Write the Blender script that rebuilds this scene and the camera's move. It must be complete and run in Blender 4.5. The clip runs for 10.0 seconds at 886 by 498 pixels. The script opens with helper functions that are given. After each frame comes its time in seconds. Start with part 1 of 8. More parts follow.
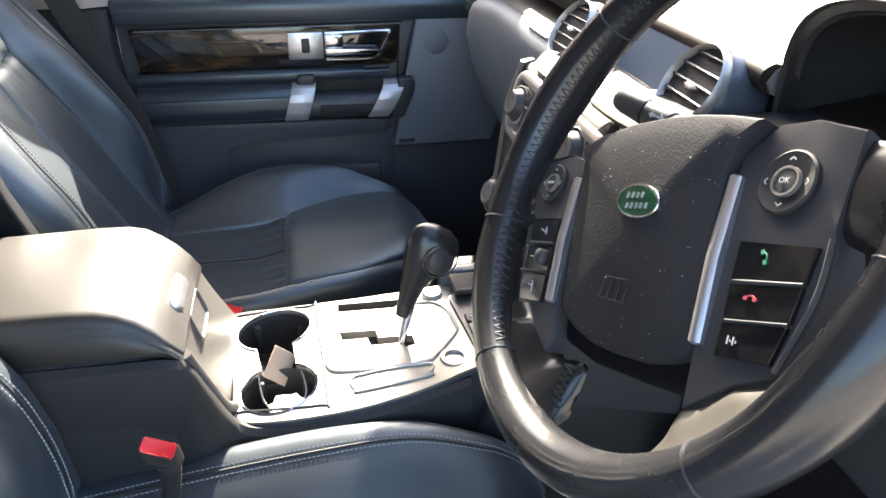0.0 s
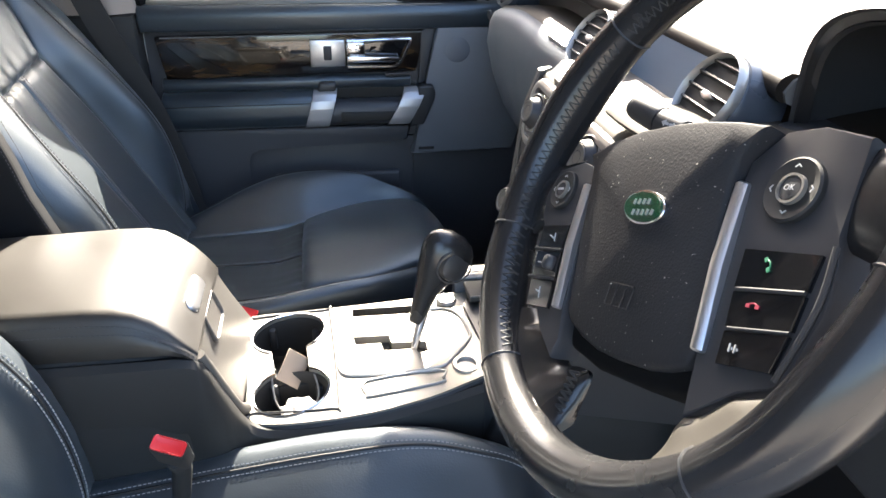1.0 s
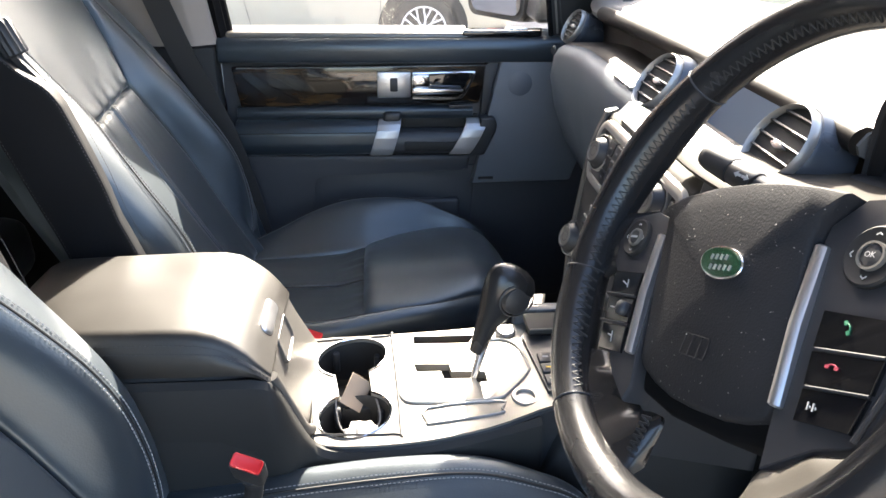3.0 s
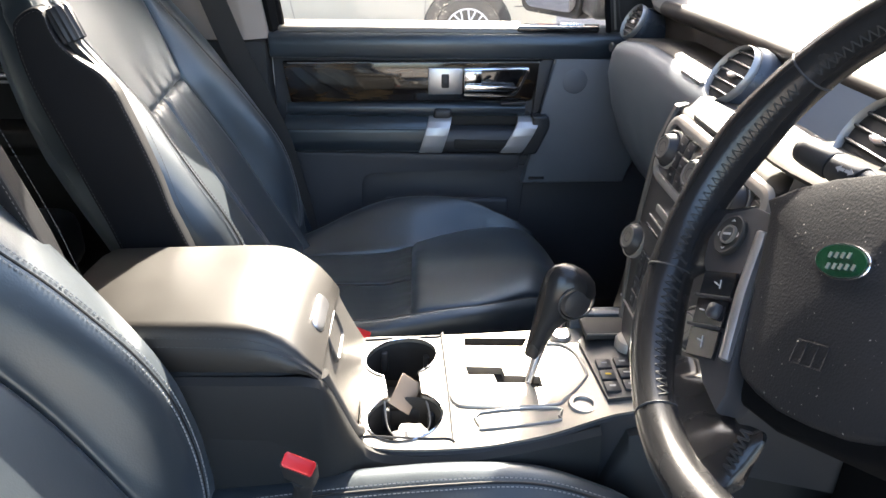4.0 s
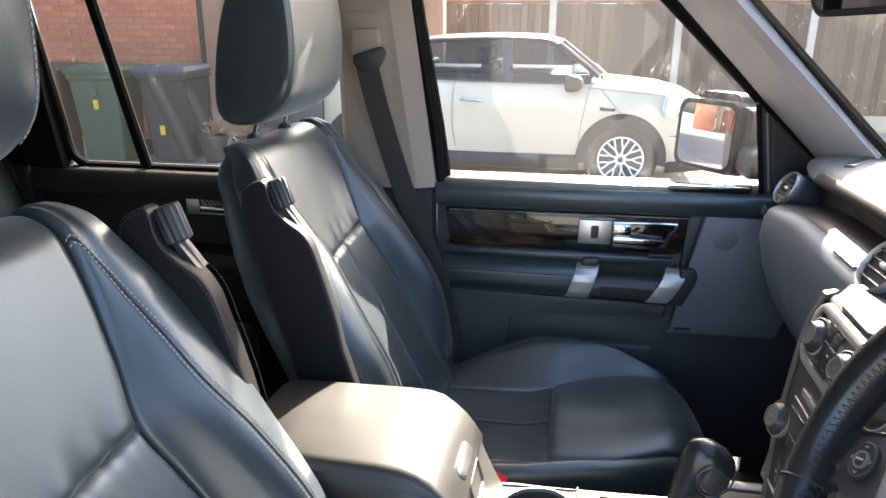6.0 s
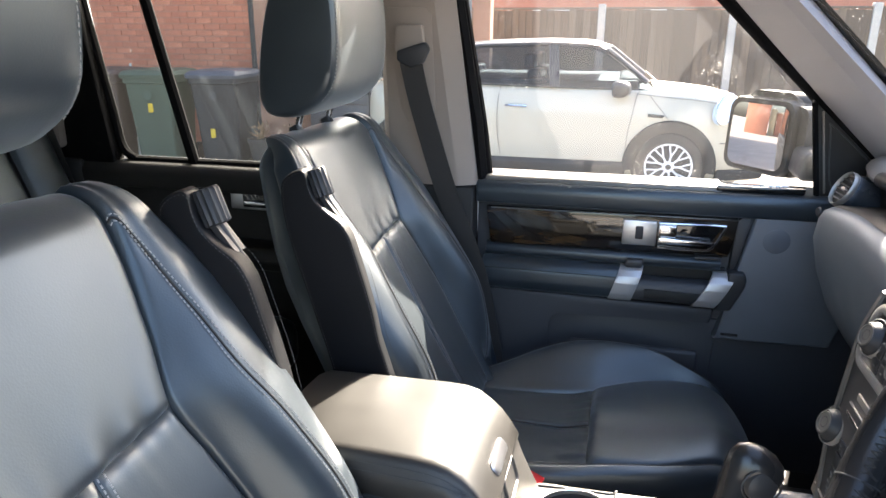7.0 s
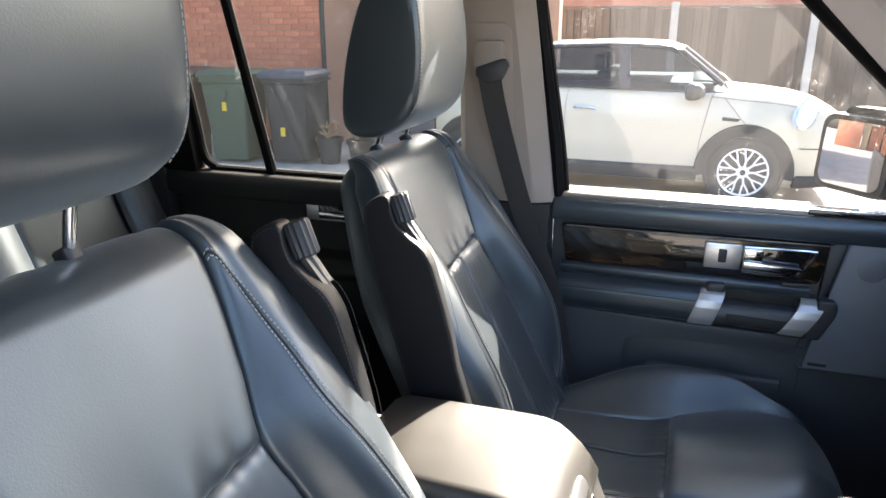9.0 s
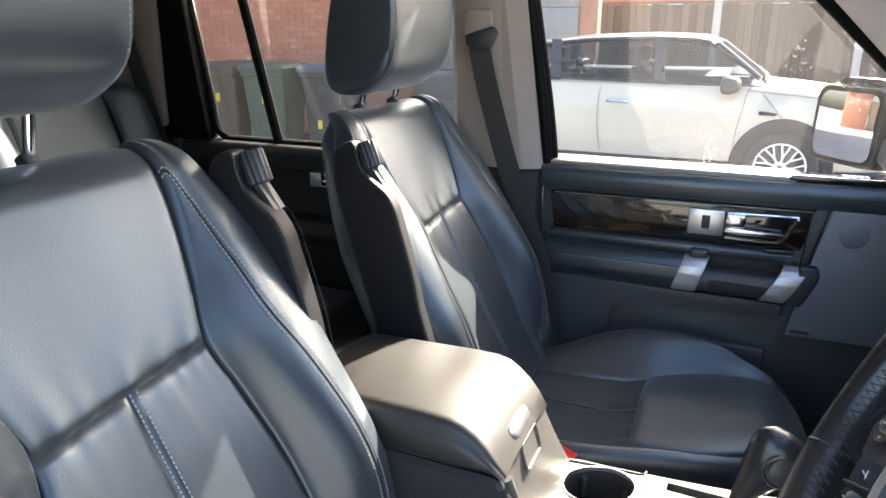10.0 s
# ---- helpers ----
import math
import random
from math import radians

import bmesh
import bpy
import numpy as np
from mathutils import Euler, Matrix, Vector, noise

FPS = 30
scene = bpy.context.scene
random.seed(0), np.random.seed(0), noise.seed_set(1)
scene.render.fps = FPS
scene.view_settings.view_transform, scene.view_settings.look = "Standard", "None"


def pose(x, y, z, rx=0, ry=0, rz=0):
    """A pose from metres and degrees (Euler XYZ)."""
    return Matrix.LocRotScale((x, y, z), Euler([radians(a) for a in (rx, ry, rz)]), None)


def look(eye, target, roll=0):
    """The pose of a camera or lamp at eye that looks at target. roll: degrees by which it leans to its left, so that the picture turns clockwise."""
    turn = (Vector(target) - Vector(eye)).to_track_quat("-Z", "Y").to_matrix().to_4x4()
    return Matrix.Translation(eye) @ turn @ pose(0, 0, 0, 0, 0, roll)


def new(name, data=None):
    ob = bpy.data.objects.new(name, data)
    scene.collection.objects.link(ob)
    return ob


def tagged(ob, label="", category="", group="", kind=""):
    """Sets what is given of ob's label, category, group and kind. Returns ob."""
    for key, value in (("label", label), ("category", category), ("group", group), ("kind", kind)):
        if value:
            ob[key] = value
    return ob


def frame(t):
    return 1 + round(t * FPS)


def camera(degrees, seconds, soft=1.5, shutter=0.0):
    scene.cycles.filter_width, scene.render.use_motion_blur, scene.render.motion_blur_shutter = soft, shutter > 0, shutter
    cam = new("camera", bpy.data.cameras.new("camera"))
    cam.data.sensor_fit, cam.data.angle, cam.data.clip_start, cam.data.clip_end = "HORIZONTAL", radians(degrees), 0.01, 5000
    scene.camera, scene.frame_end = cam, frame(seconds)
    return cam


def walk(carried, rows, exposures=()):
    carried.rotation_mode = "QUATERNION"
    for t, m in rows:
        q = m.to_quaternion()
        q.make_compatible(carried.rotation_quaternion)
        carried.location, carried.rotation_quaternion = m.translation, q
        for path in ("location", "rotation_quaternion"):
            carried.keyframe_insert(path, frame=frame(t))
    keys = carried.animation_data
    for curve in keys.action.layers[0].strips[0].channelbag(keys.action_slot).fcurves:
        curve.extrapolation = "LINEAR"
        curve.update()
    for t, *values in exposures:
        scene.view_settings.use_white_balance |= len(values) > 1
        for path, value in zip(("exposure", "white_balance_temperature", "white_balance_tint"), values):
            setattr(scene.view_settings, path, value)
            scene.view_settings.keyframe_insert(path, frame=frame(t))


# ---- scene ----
cam = camera(65.6, 10.0)
PATH = [
    (0, (0.019, -0.736, 1.428), (0.385, 0.958, 0.429), 1.2),
    (0.5, (0.026, -0.741, 1.429), (0.364, 0.965, 0.442), 1.2),
    (1, (0.028, -0.741, 1.426), (0.334, 0.978, 0.449), 1.2),
    (1.5, (0.024, -0.745, 1.435), (0.297, 0.984, 0.467), 1.0),
    (2, (0.019, -0.757, 1.442), (0.254, 0.984, 0.486), 1.0),
    (2.5, (0.015, -0.764, 1.459), (0.224, 0.99, 0.522), 1.0),
    (4, (-0.022, -0.725, 1.427), (0.049, 1.052, 0.512), 0.9),
    (4.5, (-0.019, -0.737, 1.518), (-0.017, 1.047, 0.615), 0.4),
    (5, (-0.032, -0.766, 1.55), (-0.124, 1.054, 0.726), 0.4),
    (5.5, (-0.018, -0.78, 1.546), (-0.245, 1.084, 0.857), 0.2),
    (6, (-0.029, -0.78, 1.523), (-0.376, 1.087, 0.897), 0.2),
    (7.5, (-0.022, -0.769, 1.496), (-0.523, 1.07, 0.891), 0.2),
    (8, (-0.033, -0.777, 1.509), (-0.562, 1.053, 0.899), 0.2),
    (8.5, (-0.055, -0.763, 1.529), (-0.615, 1.056, 0.915), 0.1),
    (9, (-0.061, -0.758, 1.537), (-0.697, 1.036, 0.922), 0.0),
    (9.5, (-0.018, -0.761, 1.508), (-0.738, 1.001, 0.893), 0.0),
    (10, (0.08, -0.785, 1.471), (-0.671, 0.964, 0.858), -0.0),
]
walk(cam, [(t, look(eye, target, roll)) for t, eye, target, roll in PATH],
     exposures=[(0, 3.08), (1.5, 3.02), (2.5, 2.97), (5, 2.84), (10, 2.84)])

# ---- light: clear sky and one sun, over the far side of the car ----
SUN = Vector((0.40, 1.88, 1.22)).normalized()
world = bpy.data.worlds.new("sky")
scene.world = world
world.use_nodes = True
wn = world.node_tree.nodes
sky = wn.new("ShaderNodeTexSky")
sky.sky_type = "NISHITA"
sky.sun_disc = False
sky.dust_density = 4.0
sky.sun_elevation = math.asin(SUN.z)
sky.sun_rotation = math.atan2(SUN.x, SUN.y)
wn["Background"].inputs[1].default_value = 0.15
world.node_tree.links.new(sky.outputs[0], wn["Background"].inputs[0])
sun = new("sun", bpy.data.lights.new("sun", "SUN"))
sun.data.energy, sun.data.angle, sun.data.color = 5.0, radians(0.55), (1.0, 0.905, 0.76)
sun.matrix_world = look(SUN * 20, (0, 0, 0))


# ---- small modelling tools ----
def part(name, bm, material, parent=None, label="", smooth=True, kind=""):
    """Links a bmesh as one mesh object, under a thing or a part where one is given."""
    me = bpy.data.meshes.new(name)
    bmesh.ops.recalc_face_normals(bm, faces=bm.faces)
    bm.to_mesh(me)
    bm.free()
    me.materials.append(material)
    if smooth:
        me.shade_smooth()
        me.set_sharp_from_angle(angle=radians(38))
    ob = new(name, me)
    if parent is not None:
        ob.parent = parent
        ob.matrix_parent_inverse = world_of(parent).inverted()
    return tagged(ob, label, kind=kind)


def world_of(ob):
    m = ob.matrix_basis.copy()
    while ob.parent is not None:
        m = ob.parent.matrix_basis @ ob.matrix_parent_inverse @ m
        ob = ob.parent
    return m


def thing(name, at, label, category, group="", kind=""):
    ob = new(name)
    ob.empty_display_size = 0.05
    ob.matrix_basis = Matrix.Translation(at)
    return tagged(ob, label, category, group, kind)


def solid(name, bm, material, label, category, group="", kind="", smooth=True):
    ob = part(name, bm, material, None, label, smooth)
    return tagged(ob, label, category, group, kind)


def box(x0, x1, y0, y1, z0, z1, bevel=0.004, seg=2):
    bm = bmesh.new()
    bmesh.ops.create_cube(bm, size=1)
    for v in bm.verts:
        v.co = Vector(((x0 + x1) / 2 + v.co.x * (x1 - x0), (y0 + y1) / 2 + v.co.y * (y1 - y0), (z0 + z1) / 2 + v.co.z * (z1 - z0)))
    if bevel:
        bmesh.ops.bevel(bm, geom=bm.edges[:], offset=bevel, segments=seg, profile=0.5, affect="EDGES")
    return bm


def moved(bm, m):
    bmesh.ops.transform(bm, matrix=m, verts=bm.verts)
    return bm


def joined(*bms):
    out = bmesh.new()
    for b in bms:
        me = bpy.data.meshes.new("join")
        b.to_mesh(me)
        b.free()
        out.from_mesh(me)
        bpy.data.meshes.remove(me)
    return out


def loft(rings, closed=True, caps=True):
    """A skin over rings of equal length."""
    bm = bmesh.new()
    rows = [[bm.verts.new(p) for p in r] for r in rings]
    n = len(rows[0])
    for a, b in zip(rows, rows[1:]):
        for i in range(n if closed else n - 1):
            j = (i + 1) % n
            bm.faces.new((a[i], a[j], b[j], b[i]))
    if caps and closed:
        bm.faces.new(rows[0][::-1])
        bm.faces.new(rows[-1])
    return bm


def prism(profile, axis, a, b, bevel=0.004, seg=2):
    """A profile pushed along an axis; the profile holds the two other coordinates in the order x, y, z."""
    def at(p, w):
        q = list(p)
        q.insert("xyz".index(axis), w)
        return Vector(q)
    bm = loft([[at(p, a) for p in profile], [at(p, b) for p in profile]])
    if bevel:
        bmesh.ops.bevel(bm, geom=bm.edges[:], offset=bevel, segments=seg, profile=0.5, affect="EDGES")
    return bm


def smooth_line(points, steps=8, closed=False):
    """Points along a Catmull-Rom curve."""
    pts = [Vector(p) for p in points]
    n = len(pts)
    out = []
    for i in range(n if closed else n - 1):
        if closed:
            p0, p1, p2, p3 = pts[i - 1], pts[i], pts[(i + 1) % n], pts[(i + 2) % n]
        else:
            p0, p1, p2, p3 = pts[max(i - 1, 0)], pts[i], pts[i + 1], pts[min(i + 2, n - 1)]
        for k in range(steps):
            t = k / steps
            out.append(0.5 * (2 * p1 + (p2 - p0) * t + (2 * p0 - 5 * p1 + 4 * p2 - p3) * t * t + (3 * p1 - p0 - 3 * p2 + p3) * t ** 3))
    if not closed:
        out.append(pts[-1])
    return out


def tube(points, radius, n=8, closed=False, flat=1.0):
    pts = [Vector(p) for p in points]
    rings = []
    up = None
    m = len(pts)
    for i, p in enumerate(pts):
        a = pts[i - 1] if i or closed else pts[i]
        b = pts[(i + 1) % m] if i < m - 1 or closed else pts[i]
        d = (b - a).normalized()
        if up is None:
            up = d.orthogonal().normalized()
        up = (up - d * up.dot(d)).normalized()
        side = d.cross(up)
        r = radius[i] if isinstance(radius, (list, tuple)) else radius
        rings.append([p + r * (math.cos(q) * up + flat * math.sin(q) * side) for q in (2 * math.pi * k / n for k in range(n))])
    if closed:
        rings.append(rings[0])
        bm = loft(rings, True, False)
        bmesh.ops.remove_doubles(bm, verts=bm.verts, dist=1e-6)
        return bm
    return loft(rings)


def lathe(profile, m, n=32, arc=2 * math.pi):
    """A profile of (radius, height) turned about the z axis of the pose m."""
    rings = [[m @ Vector((r * math.cos(arc * k / n), r * math.sin(arc * k / n), h)) for k in range(n)] for r, h in profile]
    return loft(rings)


def axis_pose(at, z, x=(0, 0, 1)):
    z = Vector(z).normalized()
    x = Vector(x)
    x = (x - z * x.dot(z)).normalized()
    y = z.cross(x)
    m = Matrix((x, y, z)).transposed().to_4x4()
    return Matrix.Translation(at) @ m


def dashes(lines, length=0.0035, gap=0.0025, r=0.0005, up=Vector((0, 0, 1))):
    """A row of raised thread stitches along each line, in one mesh."""
    verts, faces = [], []
    for line in lines:
        run = [0.0]
        for a, b in zip(line, line[1:]):
            run.append(run[-1] + (b - a).length)

        def at(s):
            k = max(0, min(len(line) - 2, int(np.searchsorted(run, s)) - 1))
            w = (s - run[k]) / max(1e-9, run[k + 1] - run[k])
            return line[k].lerp(line[k + 1], w)
        s0 = 0.0
        while s0 + length <= run[-1]:
            a, b = at(s0), at(s0 + length)
            s0 += length + gap
            d = b - a
            if d.length < 1e-6:
                continue
            d.normalize()
            s = d.cross(up)
            s = s.normalized() if s.length > 1e-4 else d.orthogonal().normalized()
            h = s.cross(d)
            k = len(verts)
            for c in (a, b):
                verts += [c + s * r, c + h * r, c - s * r, c - h * r]
            for q in range(4):
                faces.append((k + q, k + (q + 1) % 4, k + 4 + (q + 1) % 4, k + 4 + q))
            faces.append((k, k + 1, k + 2, k + 3))
            faces.append((k + 4, k + 5, k + 6, k + 7))
    bm = bmesh.new()
    me = bpy.data.meshes.new("dash")
    me.from_pydata(verts, [], faces)
    bm.from_mesh(me)
    bpy.data.meshes.remove(me)
    return bm


def lettering(name, body, size, m, material, parent, depth=0.0006, align="CENTER"):
    """Words in the built-in font, as a mesh."""
    cu = bpy.data.curves.new(name, "FONT")
    cu.body, cu.size, cu.extrude, cu.align_x, cu.align_y = body, size, depth, align, "CENTER"
    cu.resolution_u = 2
    tmp = bpy.data.objects.new(name, cu)
    scene.collection.objects.link(tmp)
    me = bpy.data.meshes.new_from_object(tmp.evaluated_get(bpy.context.evaluated_depsgraph_get()))
    bpy.data.objects.remove(tmp)
    bpy.data.curves.remove(cu)
    bm = bmesh.new()
    bm.from_mesh(me)
    bpy.data.meshes.remove(me)
    return part(name, moved(bm, m), material, parent, smooth=False)


# ---- materials ----
def material(name, base, rough=0.5, metal=0.0, grain=0.0, grain_size=0.002, mottle=0.12, mottle_size=0.08, coat=0.0, spec=0.5, rough_var=0.08, cells=False, dust=0.0, coat_rough=0.05, tint=(1, 1, 1), sheen=0.0):
    m = bpy.data.materials.new(name)
    m.use_nodes = True
    nt = m.node_tree
    n, l = nt.nodes, nt.links
    b = n["Principled BSDF"]
    b.inputs["Metallic"].default_value = metal
    b.inputs["Coat Weight"].default_value = coat
    b.inputs["Coat Roughness"].default_value = coat_rough
    b.inputs["Specular IOR Level"].default_value = spec
    b.inputs["Specular Tint"].default_value = (*tint, 1)
    b.inputs["Sheen Weight"].default_value = sheen
    b.inputs["Sheen Roughness"].default_value = 0.45
    b.inputs["Sheen Tint"].default_value = (0.78, 0.9, 1.0, 1)
    tc = n.new("ShaderNodeTexCoord")
    big = n.new("ShaderNodeTexNoise")
    big.inputs["Scale"].default_value = 1 / mottle_size
    big.inputs["Detail"].default_value = 5
    l.new(tc.outputs["Object"], big.inputs["Vector"])
    ramp = n.new("ShaderNodeMapRange")
    ramp.inputs["From Min"].default_value, ramp.inputs["From Max"].default_value = 0.18, 0.82
    ramp.inputs["To Min"].default_value, ramp.inputs["To Max"].default_value = 1 - mottle, 1 + mottle
    l.new(big.outputs["Fac"], ramp.inputs["Value"])
    mul = n.new("ShaderNodeMix")
    mul.data_type, mul.blend_type = "RGBA", "MULTIPLY"
    mul.inputs["Factor"].default_value = 1
    mul.inputs[6].default_value = (*base, 1)
    l.new(ramp.outputs[0], mul.inputs[7])
    col = mul.outputs[2]
    if dust:
        d = n.new("ShaderNodeTexNoise")
        d.inputs["Scale"].default_value, d.inputs["Detail"].default_value = 420, 1
        l.new(tc.outputs["Object"], d.inputs["Vector"])
        dr = n.new("ShaderNodeMapRange")
        dr.inputs["From Min"].default_value, dr.inputs["From Max"].default_value = 0.74, 0.8
        dr.inputs["To Max"].default_value = dust
        l.new(d.outputs["Fac"], dr.inputs["Value"])
        dm = n.new("ShaderNodeMix")
        dm.data_type = "RGBA"
        dm.inputs[7].default_value = (0.55, 0.52, 0.48, 1)
        l.new(dr.outputs[0], dm.inputs["Factor"])
        l.new(col, dm.inputs[6])
        col = dm.outputs[2]
    l.new(col, b.inputs["Base Color"])
    rr = n.new("ShaderNodeMapRange")
    rr.inputs["From Min"].default_value, rr.inputs["From Max"].default_value = 0.15, 0.85
    rr.inputs["To Min"].default_value, rr.inputs["To Max"].default_value = max(0.02, rough - rough_var), min(1, rough + rough_var)
    l.new(big.outputs["Fac"], rr.inputs["Value"])
    l.new(rr.outputs[0], b.inputs["Roughness"])
    if grain:
        if cells:
            fine = n.new("ShaderNodeTexVoronoi")
            fine.inputs["Scale"].default_value = 1 / grain_size
            out = fine.outputs["Distance"]
        else:
            fine = n.new("ShaderNodeTexNoise")
            fine.inputs["Scale"].default_value = 1 / grain_size
            fine.inputs["Detail"].default_value = 3
            out = fine.outputs["Fac"]
        l.new(tc.outputs["Object"], fine.inputs["Vector"])
        bump = n.new("ShaderNodeBump")
        bump.inputs["Strength"].default_value = grain
        bump.inputs["Distance"].default_value = grain_size * 0.4
        l.new(out, bump.inputs["Height"])
        l.new(bump.outputs[0], b.inputs["Normal"])
    return m


# Blue in base, specular and sheen stands in for reflected sky.
LEATHER = material("black_leather", (0.019, 0.0245, 0.031), 0.37, spec=0.85, coat=0.28, sheen=0.16, coat_rough=0.28, tint=(0.80, 0.92, 1.0), grain=0.10, grain_size=0.0022, cells=True, mottle=0.15, mottle_size=0.12)
# Paler copy of the wheel leather, for the sun on one spoke.
SUNLITHIDE = material("sunlit_wheel_leather", (0.050, 0.046, 0.040), 0.38, grain=0.04, grain_size=0.0014, cells=True, mottle=0.06, mottle_size=0.06)
# Matt vinyl, darkened to stand in for shade on the arm rests.
SHADEVINYL = material("shade_dark_vinyl", (0.010, 0.0105, 0.0125), 0.55, spec=0.24, grain=0.10, grain_size=0.0016, cells=True, mottle=0.12)
STRAP = material("satin_metal", (0.50, 0.50, 0.51), 0.42, metal=0.6, grain=0.05, grain_size=0.0006, mottle=0.05)
EDGEHIDE = material("dark_edge_hide", (0.020, 0.016, 0.013), 0.5, spec=0.3, mottle=0.1)
SEAL = material("matt_black_seal", (0.006, 0.006, 0.0065), 0.9, spec=0.08, mottle=0.1)
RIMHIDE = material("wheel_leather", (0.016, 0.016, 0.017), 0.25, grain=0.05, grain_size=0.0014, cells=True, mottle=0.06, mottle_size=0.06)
LIDHIDE = material("armrest_leather", (0.0207, 0.0181, 0.0152), 0.48, spec=0.6, coat=0.08, coat_rough=0.4, grain=0.09, grain_size=0.0014, cells=True, mottle=0.15)
PADSKIN = material("airbag_vinyl", (0.023, 0.023, 0.025), 0.6, spec=0.12, grain=0.22, grain_size=0.0015, cells=True, mottle=0.15, dust=0.5)
PLASTIC = material("black_plastic", (0.024, 0.0255, 0.029), 0.5, grain=0.12, grain_size=0.0009, mottle=0.1)
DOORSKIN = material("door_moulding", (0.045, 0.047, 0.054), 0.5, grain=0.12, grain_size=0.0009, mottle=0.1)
SATIN = material("satin_black_plastic", (0.036, 0.036, 0.038), 0.42, grain=0.06, grain_size=0.0008)
COVER = material("spoke_plastic", (0.0364, 0.0364, 0.0392), 0.55, spec=0.14, grain=0.05, grain_size=0.0008)
SATINGREY = material("satin_grey_plastic", (0.15, 0.14, 0.125), 0.35, mottle=0.06)
PLATEGREY = material("plate_grey", (0.085, 0.080, 0.074), 0.45, grain=0.15, grain_size=0.001, mottle=0.08)
LEDGE = material("warm_satin_plastic", (0.050, 0.045, 0.038), 0.68, grain=0.1, grain_size=0.001, mottle=0.08, spec=0.12)
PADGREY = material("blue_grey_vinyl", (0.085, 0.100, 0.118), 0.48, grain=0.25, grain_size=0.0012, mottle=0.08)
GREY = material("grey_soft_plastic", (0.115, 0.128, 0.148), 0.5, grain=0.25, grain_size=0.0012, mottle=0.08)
# Set paler than dark grey vinyl, to imitate the sun whitening it.
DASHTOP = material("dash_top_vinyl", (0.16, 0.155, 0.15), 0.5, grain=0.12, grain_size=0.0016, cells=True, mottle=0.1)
TRIMGREY = material("warm_grey_trim", (0.27, 0.225, 0.195), 0.7, grain=0.1, grain_size=0.001, mottle=0.06)
PILLARGREY = material("pillar_grey", (0.37, 0.345, 0.352), 0.7, grain=0.1, grain_size=0.001, mottle=0.05)
PODGREY = material("pod_plastic", (0.055, 0.064, 0.08), 0.3, mottle=0.08)
LINER = material("headlining", (0.42, 0.38, 0.34), 0.95, grain=0.3, grain_size=0.0012, mottle=0.05)
GLOSS = material("gloss_black", (0.008, 0.008, 0.009), 0.06, coat=0.6, mottle=0.05, rough_var=0.02)
SILVER = material("brushed_silver", (0.56, 0.56, 0.57), 0.3, metal=0.9, grain=0.08, grain_size=0.0006, mottle=0.05)
PAINTSILVER = material("silver_paint", (0.40, 0.385, 0.36), 0.36, metal=0.55, mottle=0.05)
PLATESILVER = material("plate_silver_paint", (0.27, 0.255, 0.23), 0.42, metal=0.5, mottle=0.08, mottle_size=0.05)
CHROME = material("chrome", (0.75, 0.75, 0.77), 0.1, metal=1.0, mottle=0.04, rough_var=0.03)
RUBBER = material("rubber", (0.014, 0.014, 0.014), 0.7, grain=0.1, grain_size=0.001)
CARPET = material("carpet", (0.04, 0.036, 0.034), 0.95, grain=0.8, grain_size=0.0025, mottle=0.25, mottle_size=0.03)
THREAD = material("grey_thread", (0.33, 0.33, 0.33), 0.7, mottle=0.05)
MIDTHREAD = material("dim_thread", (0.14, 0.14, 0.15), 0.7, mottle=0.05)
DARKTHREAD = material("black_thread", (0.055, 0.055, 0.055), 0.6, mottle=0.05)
BELT = material("belt_webbing", (0.03, 0.028, 0.027), 0.75, grain=0.5, grain_size=0.0016)
RED = material("red_plastic", (0.55, 0.02, 0.025), 0.35, mottle=0.1)
GREENBADGE = material("green_enamel", (0.003, 0.040, 0.017), 0.22, coat=0.4, mottle=0.08)
DIMMARK = material("dim_print", (0.16, 0.16, 0.165), 0.6, mottle=0.03)
WHITEMARK = material("white_print", (0.40, 0.40, 0.40), 0.6, mottle=0.03)
GREENMARK = material("green_print", (0.02, 0.17, 0.08), 0.6, mottle=0.03)
REDMARK = material("red_print", (0.30, 0.025, 0.05), 0.6, mottle=0.03)
YELLOWMARK = material("yellow_print", (0.75, 0.5, 0.03), 0.6, mottle=0.03)
CARD = material("brown_card", (0.42, 0.31, 0.22), 0.75, mottle=0.1)
PAPER = material("white_paper", (0.75, 0.74, 0.72), 0.7, mottle=0.06, mottle_size=0.02)
# Blue-grey base paints the sky reflected in the dark screen.
SCREEN = material("sky_painted_screen", (0.16, 0.205, 0.27), 0.3, mottle=0.03, rough_var=0.02)


